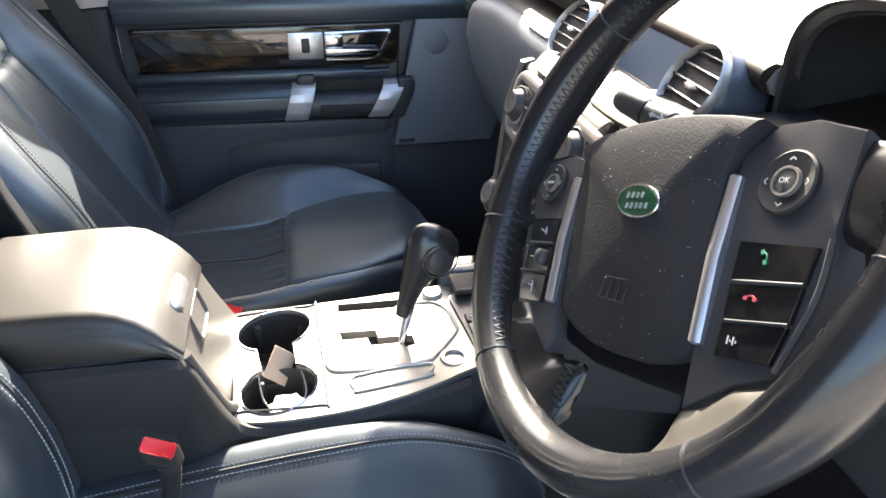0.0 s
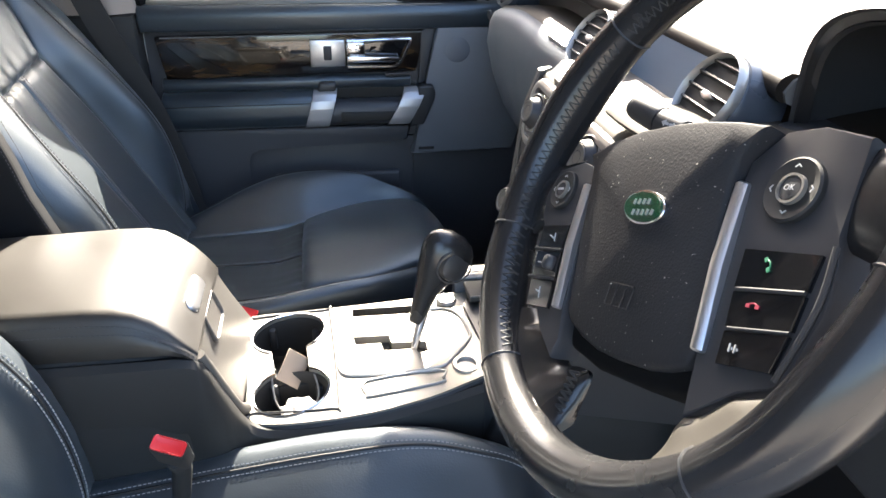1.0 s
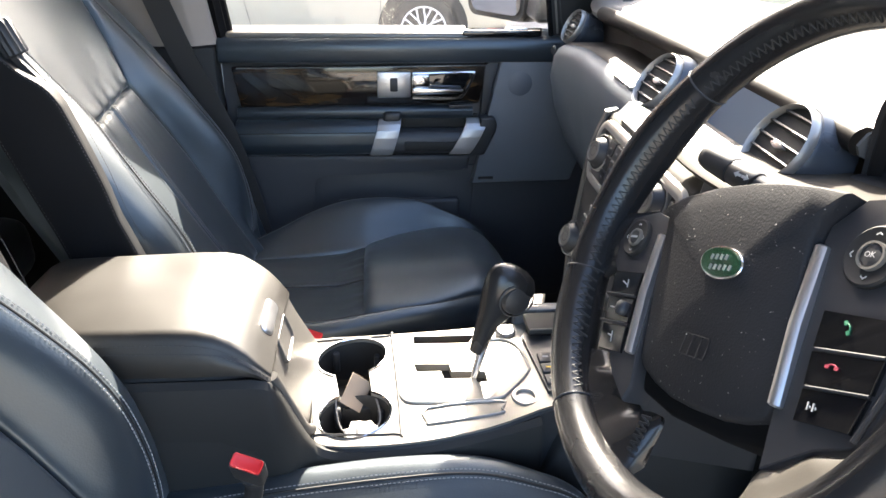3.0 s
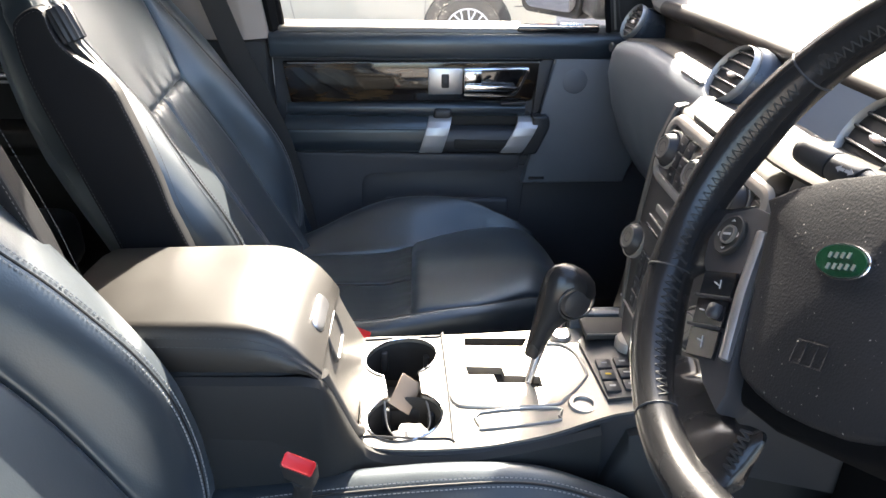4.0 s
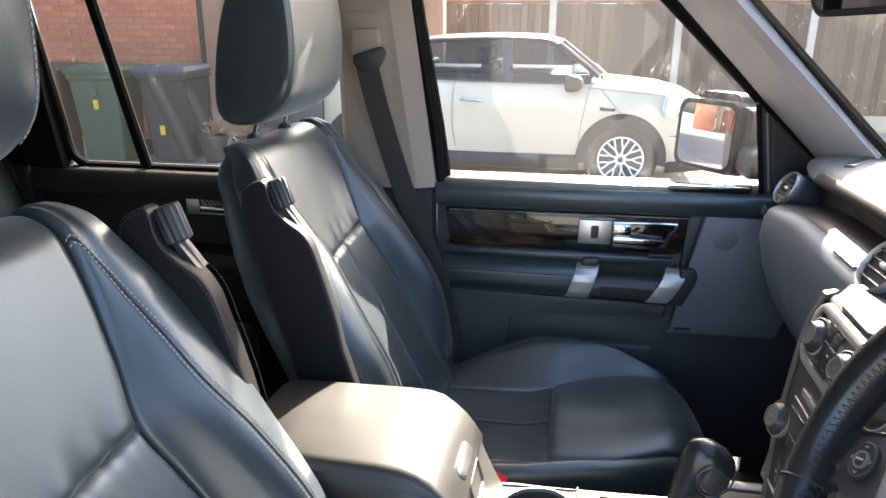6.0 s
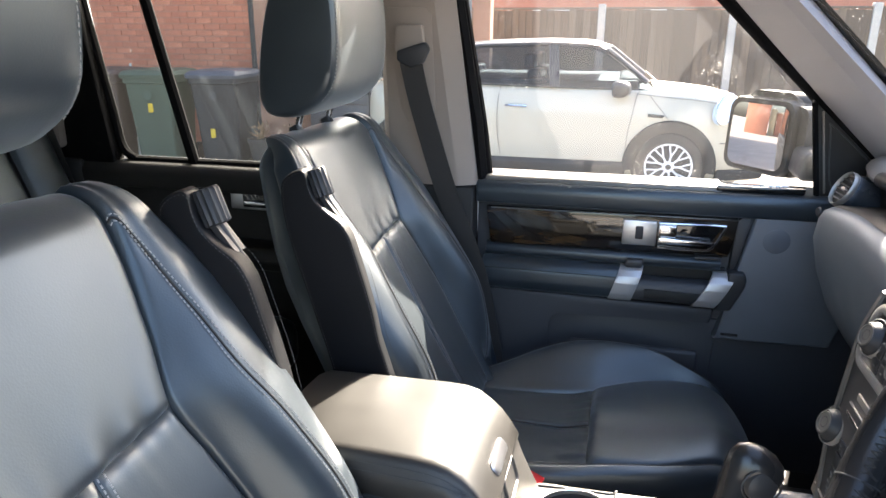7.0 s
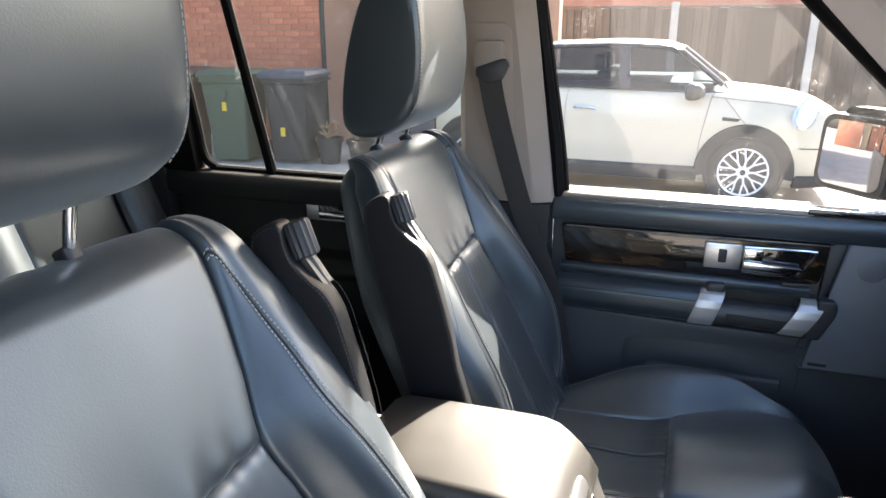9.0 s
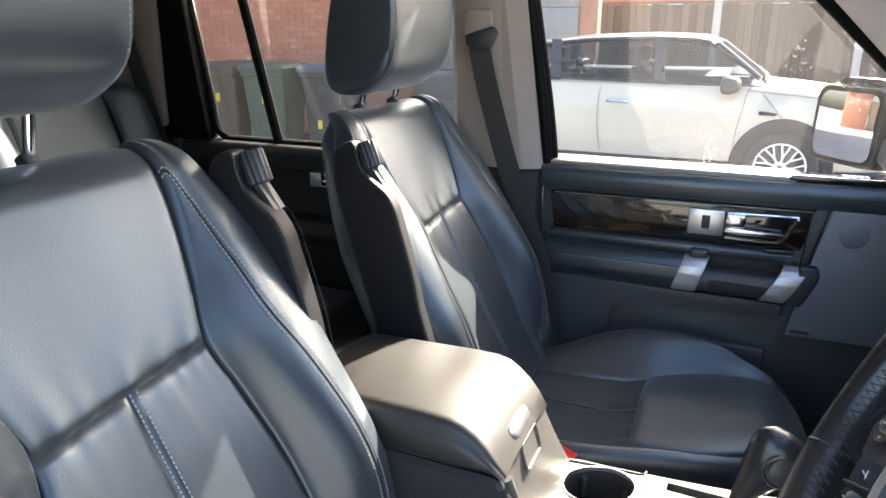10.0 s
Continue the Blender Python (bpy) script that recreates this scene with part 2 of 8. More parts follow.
def glass(name, tint=(1, 1, 1), rough=0.0, dirt=0.0, ior=1.45):
    m = bpy.data.materials.new(name)
    m.use_nodes = True
    n, l = m.node_tree.nodes, m.node_tree.links
    n.remove(n["Principled BSDF"])
    tr, gl, mix, fr = (n.new("ShaderNode" + k) for k in ("BsdfTransparent", "BsdfGlossy", "MixShader", "Fresnel"))
    fr.inputs["IOR"].default_value = ior
    tr.inputs[0].default_value = (*tint, 1)
    gl.inputs["Roughness"].default_value = rough
    l.new(fr.outputs[0], mix.inputs[0])
    l.new(tr.outputs[0], mix.inputs[1])
    l.new(gl.outputs[0], mix.inputs[2])
    out = mix.outputs[0]
    if dirt:
        # specks of dried water and dust
        tc = n.new("ShaderNodeTexCoord")
        vo = n.new("ShaderNodeTexVoronoi")
        vo.inputs["Scale"].default_value = 120
        l.new(tc.outputs["Object"], vo.inputs["Vector"])
        no = n.new("ShaderNodeTexNoise")
        no.inputs["Scale"].default_value = 9
        l.new(tc.outputs["Object"], no.inputs["Vector"])
        lim = n.new("ShaderNodeMapRange")
        lim.inputs["From Min"].default_value, lim.inputs["From Max"].default_value = 0.5, 0.72
        lim.inputs["To Min"].default_value, lim.inputs["To Max"].default_value = 0.0, 0.16
        l.new(no.outputs["Fac"], lim.inputs["Value"])
        less = n.new("ShaderNodeMath")
        less.operation = "LESS_THAN"
        l.new(vo.outputs["Distance"], less.inputs[0])
        l.new(lim.outputs[0], less.inputs[1])
        sc = n.new("ShaderNodeMath")
        sc.operation = "MULTIPLY_ADD"
        sc.inputs[1].default_value, sc.inputs[2].default_value = dirt, dirt * 0.008
        l.new(less.outputs[0], sc.inputs[0])
        df = n.new("ShaderNodeBsdfTranslucent")
        df.inputs[0].default_value = (0.8, 0.78, 0.74, 1)
        mx = n.new("ShaderNodeMixShader")
        l.new(sc.outputs[0], mx.inputs[0])
        l.new(out, mx.inputs[1])
        l.new(df.outputs[0], mx.inputs[2])
        out = mx.outputs[0]
    l.new(out, n["Material Output"].inputs[0])
    return m


GLASS = glass("car_glass", (0.95, 0.95, 0.955), dirt=0.36)
SCREENGLASS = glass("windscreen_glass", (0.93, 0.93, 0.935), dirt=0.5, ior=1.06)
DARKGLASS = glass("tinted_glass", (0.78, 0.8, 0.8), dirt=0.25)
PRIVACY = glass("privacy_glass", (0.16, 0.17, 0.17))


def veneer():
    m = material("dark_wood_veneer", (0.02, 0.014, 0.01), 0.1, coat=0.7, mottle=0.1, rough_var=0.03)
    n, l = m.node_tree.nodes, m.node_tree.links
    b = n["Principled BSDF"]
    tc = n.new("ShaderNodeTexCoord")
    mp = n.new("ShaderNodeMapping")
    mp.inputs["Scale"].default_value = (5, 1, 26)
    l.new(tc.outputs["Object"], mp.inputs["Vector"])
    no = n.new("ShaderNodeTexNoise")
    no.inputs["Scale"].default_value, no.inputs["Detail"].default_value, no.inputs["Distortion"].default_value = 2.2, 6, 0.8
    l.new(mp.outputs[0], no.inputs["Vector"])
    cr = n.new("ShaderNodeValToRGB")
    cr.color_ramp.elements[0].position, cr.color_ramp.elements[0].color = 0.5, (0.009, 0.007, 0.006, 1)
    cr.color_ramp.elements[1].position, cr.color_ramp.elements[1].color = 0.8, (0.10, 0.055, 0.022, 1)
    l.new(no.outputs["Fac"], cr.inputs[0])
    l.new(cr.outputs[0], b.inputs["Base Color"])
    return m


VENEER = veneer()


# ---- the car's shell ----
def quad_sheet(corners, thick, n=1):
    """A flat plate between four corners, given round, with some thickness along its normal."""
    a, b, c, d = (Vector(p) for p in corners)
    nrm = (b - a).cross(d - a).normalized() * thick
    return loft([[a, b, c, d], [a + nrm, b + nrm, c + nrm, d + nrm]])


tagged(solid("floor", box(-2.3, 1.05, -0.74, 0.80, 0.40, 0.46, 0.01), CARPET, "black carpeted floor of the car", "floor", kind="structure"), kind="structure")
solid("sill_driver", box(-0.5, 0.75, -0.80, -0.70, 0.40, 0.56, 0.012), PLASTIC, "black plastic sill of the open driver's doorway", "door sill", kind="structure")
# roof: outer skin and headlining
roof_rings = []
for x, hw, z in ((0.06, 0.60, 1.79), (-0.12, 0.635, 1.82), (-0.6, 0.645, 1.845), (-1.4, 0.64, 1.845), (-2.0, 0.63, 1.825), (-2.35, 0.60, 1.78)):
    roof_rings.append([Vector((x, y * hw, z - 0.03 * abs(y) ** 4 + dz)) for dz, ys in ((0, (-1.06, -0.8, -0.4, 0, 0.4, 0.8, 1.06)), (0.045, (1.1, 0.8, 0.4, 0, -0.4, -0.8, -1.1))) for y in ys])
solid("ceiling", loft(roof_rings), LINER, "pale grey cloth headlining of the car roof", "ceiling", kind="structure")
for side, y in (("passenger", 1), ("driver", -1)):
    solid("roof_rail_" + side, prism([(0.66 * y, 1.775), (0.765 * y, 1.76), (0.79 * y, 1.785), (0.72 * y, 1.85), (0.62 * y, 1.84)], "x", -2.35, -0.06, 0.01), LINER, "grey trimmed roof rail above the doors", "roof rail", kind="structure")
# front pillars
for side, s in (("passenger", 1), ("driver", -1)):
    rings = []
    for f in (0, 0.25, 0.5, 0.75, 1):
        x = lambda a, b: a + (b - a) * f
        rings.append([Vector((x(0.512, -0.050), s * x(0.785, 0.775), x(1.22, 1.79))), Vector((x(0.550, -0.008), s * x(0.748, 0.712), x(1.215, 1.79))),
                      Vector((x(0.580, 0.006), s * x(0.712, 0.670), x(1.225, 1.79))), Vector((x(0.594, 0.012), s * x(0.692, 0.648), x(1.245, 1.80))),
                      Vector((x(0.605, 0.025), s * x(0.725, 0.672), x(1.25, 1.83))), Vector((x(0.62, 0.0), s * x(0.81, 0.79), x(1.25, 1.82)))])
    bm = loft(rings)
    bmesh.ops.bevel(bm, geom=[e for e in bm.edges if abs(e.verts[0].co.z - e.verts[1].co.z) > 0.05], offset=0.008, segments=2, profile=0.5, affect="EDGES")
    solid("front_pillar_" + side, bm, PILLARGREY, "grey plastic trim on the slanting windscreen pillar", "pillar", kind="structure")
# black weather strips of the passenger window
strip = tube(smooth_line([(-0.312, 0.792, 1.17), (-0.33, 0.792, 1.3), (-0.375, 0.79, 1.55), (-0.41, 0.785, 1.77)], 6), 0.011, 8)
solid("window_seal", strip, SEAL, "black rubber seal beside the passenger window", "seal", kind="structure")
solid("window_seal", tube(smooth_line([(0.506, 0.80, 1.228), (0.354, 0.80, 1.383), (0.251, 0.80, 1.481), (0.144, 0.797, 1.583), (-0.062, 0.785, 1.78)], 6), 0.0165, 10), SEAL, "black rubber seal along the windscreen pillar", "seal", kind="structure")
solid("window_seal", tube(smooth_line([(0.516, 0.782, 1.245), (0.366, 0.782, 1.398), (0.262, 0.782, 1.496), (0.156, 0.779, 1.597), (-0.050, 0.770, 1.79)], 6), 0.006, 8), RUBBER, "thin rubber lip along the windscreen pillar", "seal", kind="structure")
solid("window_seal", tube([(-0.05, 0.785, 1.765), (-0.43, 0.785, 1.77)], 0.012, 8), SEAL, "black rubber seal above the passenger window", "seal", kind="structure")
rings = []
for z, x0, x1 in ((1.156, -0.334, -0.310), (1.30, -0.352, -0.326), (1.55, -0.389, -0.371), (1.78, -0.424, -0.408)):
    rings.append([Vector((x0, 0.768, z)), Vector((x1 - 0.012, 0.764, z)), Vector((x1, 0.775, z)), Vector((x1, 0.80, z)), Vector((x0, 0.80, z))])
solid("window_frame", loft(rings), SEAL, "black door frame beside the passenger window", "window frame", kind="structure")
# windscreen
ws = []
for f in np.linspace(0, 1, 9):
    row = []
    for g in np.linspace(-1, 1, 15):
        edge = Vector((0.605 + (0.02 - 0.605) * f, 0.712 + (0.665 - 0.712) * f, 1.24 + (1.805 - 1.24) * f))
        row.append(Vector((edge.x + (0.30 * (1 - f) + 0.05 * f) * (1 - g * g), g * edge.y, edge.z + 0.02 * f * (1 - g * g))))
    ws.append(row)
w = solid("windscreen", loft(ws, False, False), SCREENGLASS, "clear windscreen with dried specks of dirt", "windscreen", kind="structure")
w.visible_shadow = False
for side, s_ in (("passenger", 1), ("driver", -1)):
    band = []
    for f in np.linspace(0, 1, 8):
        e_ = Vector((0.605 - 0.585 * f, 0.712 - 0.047 * f, 1.24 + 0.565 * f))
        band.append([Vector((e_.x + a, s_ * (e_.y + b), e_.z + c_)) for a, b, c_ in ((0.004, 0.030, 0.012), (0.014, 0.004, 0.010), (0.018, -0.007, 0.009), (0.022, -0.007, 0.014), (0.018, 0.004, 0.016), (0.010, 0.032, 0.020))])
    solid("windscreen_band_" + side, loft(band), SEAL, "black painted band along the windscreen's edge", "seal", kind="structure")

# ---- pillar trim between the passenger doors ----
pillar = thing("middle_pillar", (-0.45, 0.76, 0.46), "grey plastic pillar trim with a seat belt guide", "pillar", kind="structure")
rings = []
for z, x0, x1 in ((1.158, -0.555, -0.345), (1.35, -0.557, -0.372), (1.55, -0.565, -0.40), (1.78, -0.585, -0.435)):
    rings.append([Vector((x0, 0.765, z)), Vector((x0 + 0.02, 0.735, z)), Vector((x1 - 0.028, 0.735, z)), Vector((x1 + 0.014, 0.760, z)), Vector((x1 + 0.016, 0.80, z)), Vector((x0, 0.80, z))])
bm = loft(rings)
bmesh.ops.bevel(bm, geom=[e for e in bm.edges if abs(e.verts[0].co.z - e.verts[1].co.z) > 0.05], offset=0.008, segments=3, profile=0.5, affect="EDGES")
part("upper_trim", bm, TRIMGREY, pillar)
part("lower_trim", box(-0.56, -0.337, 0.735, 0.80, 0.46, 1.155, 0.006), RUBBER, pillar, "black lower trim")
panel = [(-0.535, 1.545), (-0.45, 1.545), (-0.435, 1.53), (-0.425, 1.33), (-0.44, 1.30), (-0.49, 1.30), (-0.505, 1.33), (-0.54, 1.53)]
part("guide_panel", prism([(x, z) for x, z in panel], "y", 0.7325, 0.737, 0.0015), TRIMGREY, pillar, "raised panel round the belt guide")
part("guide_cover", prism([(-0.51, 1.51), (-0.45, 1.51), (-0.445, 1.46), (-0.46, 1.44), (-0.50, 1.44), (-0.515, 1.46)], "y", 0.712, 0.735, 0.006), TRIMGREY, pillar, "grey cover of the belt guide")
belt = thing("seat_belt", (-0.46, 0.71, 0.7), "dark brown webbing seat belt hanging down the pillar", "seat belt")
part("belt_loop", prism([(-0.505, 1.455), (-0.44, 1.475), (-0.43, 1.46), (-0.445, 1.43), (-0.475, 1.42), (-0.505, 1.435)], "y", 0.700, 0.716, 0.005), PLASTIC, belt, "black belt loop")
bl = smooth_line([(-0.478, 0.706, 1.45), (-0.455, 0.714, 1.34), (-0.405, 0.724, 1.165), (-0.365, 0.728, 1.06), (-0.325, 0.728, 0.95), (-0.29, 0.722, 0.80), (-0.27, 0.715, 0.68)], 6)
part("webbing", loft([[p + Vector((-0.024, 0, -0.006)), p + Vector((0.024, 0, 0.006)), p + Vector((0.024, 0.003, 0.006)), p + Vector((-0.024, 0.003, -0.006))] for p in bl]), BELT, belt)

# ---- passenger door ----
door = thing("door_1", (0.0, 0.80, 0.50), "closed passenger door with black leather, dark wood and silver trim", "car door", kind="structure")
part("shell", prism([(-0.345, 0.50), (0.62, 0.50), (0.62, 1.10), (0.50, 1.12), (-0.335, 1.12)], "y", 0.783, 0.86, 0.008), DOORSKIN, door)
top = [(0.755, 1.118), (0.752, 1.150), (0.757, 1.165), (0.768, 1.172), (0.84, 1.178), (0.86, 1.165), (0.86, 1.118)]
part("top_roll", prism(top, "x", -0.335, 0.50, 0.006, 3), LEATHER, door, "padded black top edge")
# Paler grey than the trim, standing in for sun on the sill.
part("sill_strip", prism([(0.764, 1.170), (0.770, 1.180), (0.835, 1.185), (0.845, 1.172)], "x", -0.315, 0.20, 0.004), SATINGREY, door, "smooth window sill, paled for the sun on it")
part("switch_base", prism([(0.185, 0.765), (0.36, 0.765), (0.37, 0.80), (0.205, 0.80)], "z", 1.172, 1.186, 0.004), GLOSS, door, "gloss black strip at the sill's front end")
part("lock_slot", box(0.28, 0.33, 0.772, 0.787, 1.183, 1.190, 0.003), SILVER, door, "small silver slot")
part("mirror_panel", prism([(0.383, 1.17), (0.351, 1.368), (0.505, 1.222), (0.505, 1.17)], "y", 0.774, 0.80, 0.005), RUBBER, door, "black triangular mirror panel")
part("panel_post", tube([(0.384, 0.776, 1.172), (0.353, 0.776, 1.362)], 0.006, 8), SEAL, door, "black rubber post beside the mirror panel")
# Pale strip added in place of a thin bright reflection.
part("panel_glint", tube([(0.397, 0.773, 1.178), (0.370, 0.773, 1.345)], 0.0022, 8), SATINGREY, door, "thin pale strip painted as a reflection on the mirror panel")
part("panel_rim", tube(smooth_line([(0.412, 0.774, 1.182), (0.390, 0.774, 1.305), (0.394, 0.774, 1.315), (0.478, 0.774, 1.235), (0.482, 0.774, 1.182)], 4, True), 0.0016, 6, True), PLASTIC, door, "fine moulded line on the mirror panel")
part("veneer", prism([(-0.30, 1.020), (0.228, 1.026), (0.246, 1.112), (-0.312, 1.108)], "y", 0.766, 0.79, 0.004), VENEER, door, "glossy dark wood veneer strip")
part("veneer_line", tube([(-0.30, 0.765, 1.106), (0.24, 0.765, 1.111)], 0.0016, 6), SILVER, door, "thin bright line above the wood")
# release handle
bezel = part("handle_plate", prism([(0.0, 1.041), (0.074, 1.042), (0.074, 1.098), (0.0, 1.099)], "y", 0.757, 0.772, 0.003), SILVER, door, "brushed silver handle plate")
part("lock_button", prism([(0.028, 1.056), (0.045, 1.056), (0.045, 1.086), (0.028, 1.086)], "y", 0.753, 0.760, 0.003), PLASTIC, bezel, "black lock button")
loop = smooth_line([(0.078, 0.757, 1.095), (0.15, 0.757, 1.097), (0.206, 0.757, 1.098), (0.213, 0.757, 1.092), (0.196, 0.757, 1.055), (0.184, 0.757, 1.043), (0.17, 0.757, 1.041), (0.12, 0.757, 1.041), (0.078, 0.757, 1.042)], 4)
part("handle_frame", tube(loop, 0.0035, 8), CHROME, door, "bright handle frame")
part("handle_recess", prism([(0.074, 1.042), (0.182, 1.042), (0.21, 1.096), (0.074, 1.096)], "y", 0.763, 0.771, 0.001), GLOSS, door, "black recess behind the lever")
lever = part("release_lever", joined(box(0.077, 0.115, 0.748, 0.760, 1.066, 1.093, 0.003), prism([(0.077, 1.050), (0.185, 1.053), (0.192, 1.062), (0.077, 1.066)], "y", 0.744, 0.760, 0.003)), CHROME, door, "chrome release lever")
# arm rest with its pull
arm = [(0.79, 0.908), (0.756, 0.911), (0.742, 0.920), (0.735, 0.940), (0.736, 0.966), (0.744, 0.982), (0.760, 0.990), (0.79, 0.992)]
part("arm_pad", prism(arm, "x", -0.315, 0.004, 0.005, 3), LEATHER, door, "padded black arm rest")
part("arm_seam", dashes([[Vector((-0.31, 0.7375, 0.974)), Vector((0.002, 0.7375, 0.974))], [Vector((-0.31, 0.7345, 0.964)), Vector((0.002, 0.7345, 0.964))]], r=0.0006), DARKTHREAD, door, "dark stitched seams", kind="stuff")
part("arm_groove", tube([(-0.31, 0.7352, 0.969), (0.002, 0.7352, 0.969)], 0.0014, 6), RUBBER, door, "dark groove between the seams")
part("arm_front", prism([(0.79, 0.908), (0.756, 0.911), (0.744, 0.921), (0.740, 0.940), (0.744, 0.956), (0.752, 0.964), (0.79, 0.967)], "x", 0.004, 0.235, 0.005, 3), DOORSKIN, door, "black pull between the brackets")
part("pull_hollow", prism([(0.058, 0.924), (0.175, 0.924), (0.182, 0.944), (0.058, 0.946)], "y", 0.7375, 0.742, 0.003), RUBBER, door, "dark hollow of the pull")
# Flat black plate, put in for the shade behind the pull.
part("pull_shade_plate", prism([(0.05, 0.966), (0.225, 0.966), (0.228, 0.998), (0.05, 0.996)], "y", 0.777, 0.789, 0.003), RUBBER, door, "black plate painted as the shade behind the pull")


def strap(xa, xb, skew, name, mat, label, grow=0.0):
    """A flat metal strap folded over the arm rest, leaning back towards its foot."""
    fold = [(0.772, 0.992), (0.757, 0.993), (0.742, 0.986), (0.732, 0.974), (0.728, 0.958), (0.731, 0.932), (0.738, 0.916), (0.752, 0.912)]
    rows = []
    for y, z in fold:
        k = (0.990 - z) / 0.075
        rows.append((Vector((0, y - grow, z)), -skew * k))
    inner = [(p + Vector((0, 0.008, -0.004)), q) for p, q in rows]
    ring = rows + inner[::-1]
    bm = loft([[p + Vector((x + q, 0, 0)) for p, q in ring] for x in (xa, xb)])
    bmesh.ops.bevel(bm, geom=bm.edges[:], offset=0.0016, segments=2, profile=0.5, affect="EDGES")
    return part(name, bm, mat, door, label)


strap(0.001, 0.052, 0.022, "pull_bracket", STRAP, "brushed silver pull bracket")
strap(0.199, 0.247, 0.038, "pull_bracket", STRAP, "brushed silver pull bracket")
part("bracket_cap", prism([(0.228, 1.000), (0.262, 1.000), (0.268, 0.985), (0.266, 0.968), (0.242, 0.912), (0.205, 0.908), (0.232, 0.965)], "y", 0.737, 0.775, 0.005, 3), PLASTIC, door, "black end cap of the pull")
part("bracket_shoulder", prism([(0.010, 0.990), (0.050, 0.990), (0.052, 1.010), (0.014, 1.010)], "y", 0.747, 0.785, 0.006, 3), SATIN, door, "black bridge above the bracket")
part("arm_shelf", prism([(0.79, 0.988), (0.772, 0.990), (0.762, 1.000), (0.762, 1.012), (0.770, 1.020), (0.79, 1.022)], "x", -0.31, 0.215, 0.003), LEATHER, door, "soft dark step under the wood")
part("shelf_end", prism([(0.160, 1.018), (0.214, 1.020), (0.216, 1.026), (0.160, 1.024)], "y", 0.758, 0.770, 0.001), SATIN, door, "small lit edge below the handle")
# lower part: panel with a sunk pocket, speaker cover
part("lower_panel", prism([(-0.335, 0.50), (-0.165, 0.50), (-0.158, 0.835), (-0.150, 0.856), (-0.128, 0.866), (0.188, 0.874), (0.206, 0.868), (0.212, 0.905), (-0.325, 0.911)], "y", 0.757, 0.79, 0.006, 3), DOORSKIN, door, "black moulded lower panel")
part("pocket_floor", prism([(-0.165, 0.50), (0.215, 0.50), (0.225, 0.874), (-0.165, 0.866)], "y", 0.778, 0.79, 0.003), DOORSKIN, door, "sunk pocket of the lower panel")
part("pocket_shelf", prism([(0.778, 0.795), (0.765, 0.790), (0.760, 0.760), (0.765, 0.50), (0.778, 0.50)], "x", -0.10, 0.19, 0.006, 3), DOORSKIN, door, "bulged bottle bin")
part("speaker_cover", prism([(0.214, 0.834), (0.243, 0.930), (0.246, 0.985), (0.272, 1.128), (0.50, 1.135), (0.475, 0.905), (0.455, 0.838)], "y", 0.757, 0.79, 0.006, 3), GREY, door, "grey speaker cover")
part("cover_grip", box(0.232, 0.268, 0.7545, 0.760, 0.846, 0.8515, 0.001), RUBBER, door, "small dark slot")
part("cover_grip_edge", box(0.232, 0.268, 0.7535, 0.758, 0.8435, 0.8455, 0.0005), GREY, door, "lit lip of the slot")
part("cover_disc", lathe([(0.0, 0.0015), (0.024, 0.0015), (0.027, 0.0)], axis_pose((0.318, 0.757, 1.072), (0, -1, 0)), 28), GREY, door, "faint round mark")
part("front_rail", prism([(0.246, 1.005), (0.232, 0.990), (0.238, 1.112), (0.266, 1.128), (0.272, 1.122)], "y", 0.764, 0.79, 0.003), PLASTIC, door, "black upright edge beside the wood")
pane = solid("window_1", quad_sheet([(-0.31, 0.812, 1.165), (0.52, 0.812, 1.165), (-0.05, 0.795, 1.775), (-0.41, 0.795, 1.775)], 0.004), GLASS, "passenger window pane with dried specks", "window", kind="structure")
pane.visible_shadow = False

# ---- door mirror outside the passenger window ----
mirror = thing("door_mirror", (0.30, 0.90, 1.16), "black door mirror with a white-lit top edge", "door mirror")
face_n = Vector((-0.785, -0.615, 0.043)).normalized()
mp = axis_pose((0.302, 1.03, 1.258), face_n, (0, 0, 1))


def rounded(w, h, r, n=5):
    pts = []
    for cx, cy, a0 in ((w - r, h - r, 0), (-w + r, h - r, 90), (-w + r, -h + r, 180), (w - r, -h + r, 270)):
        for k in range(n + 1):
            a = radians(a0 + 90 * k / n)
            pts.append((cx + r * math.cos(a), cy + r * math.sin(a)))
    return pts


def slab(outline, m, levels):
    """Stacked copies of an outline: (height, scale)."""
    return loft([[m @ Vector((x * s, y * s, h)) for x, y in outline] for h, s in levels])


out = rounded(0.088, 0.096, 0.03)
part("housing", slab(out, mp, ((0.0, 0.93), (0.004, 0.98), (0.0, 1.0), (-0.02, 1.03), (-0.06, 1.0), (-0.1, 0.8), (-0.125, 0.45))), RUBBER, mirror)
part("mirror_shoulder", slab(rounded(0.082, 0.034, 0.026), mp @ Matrix.Translation((-0.004, -0.088, -0.012)), ((0.0, 0.92), (0.003, 1.0), (-0.03, 1.0), (-0.07, 0.9), (-0.10, 0.6))), RUBBER, mirror, "black shoulder of the mirror housing")
MIRROR = bpy.data.materials.new("mirror_glass")
MIRROR.use_nodes = True
MIRROR.node_tree.nodes["Principled BSDF"].inputs["Metallic"].default_value = 1
MIRROR.node_tree.nodes["Principled BSDF"].inputs["Roughness"].default_value = 0.01
MIRROR.node_tree.nodes["Principled BSDF"].inputs["Base Color"].default_value = (0.42, 0.42, 0.44, 1)
CURVE = 1.35    # radius of the bowed glass
edge = rounded(0.075, 0.082, 0.024, 8)
glass_edge = []
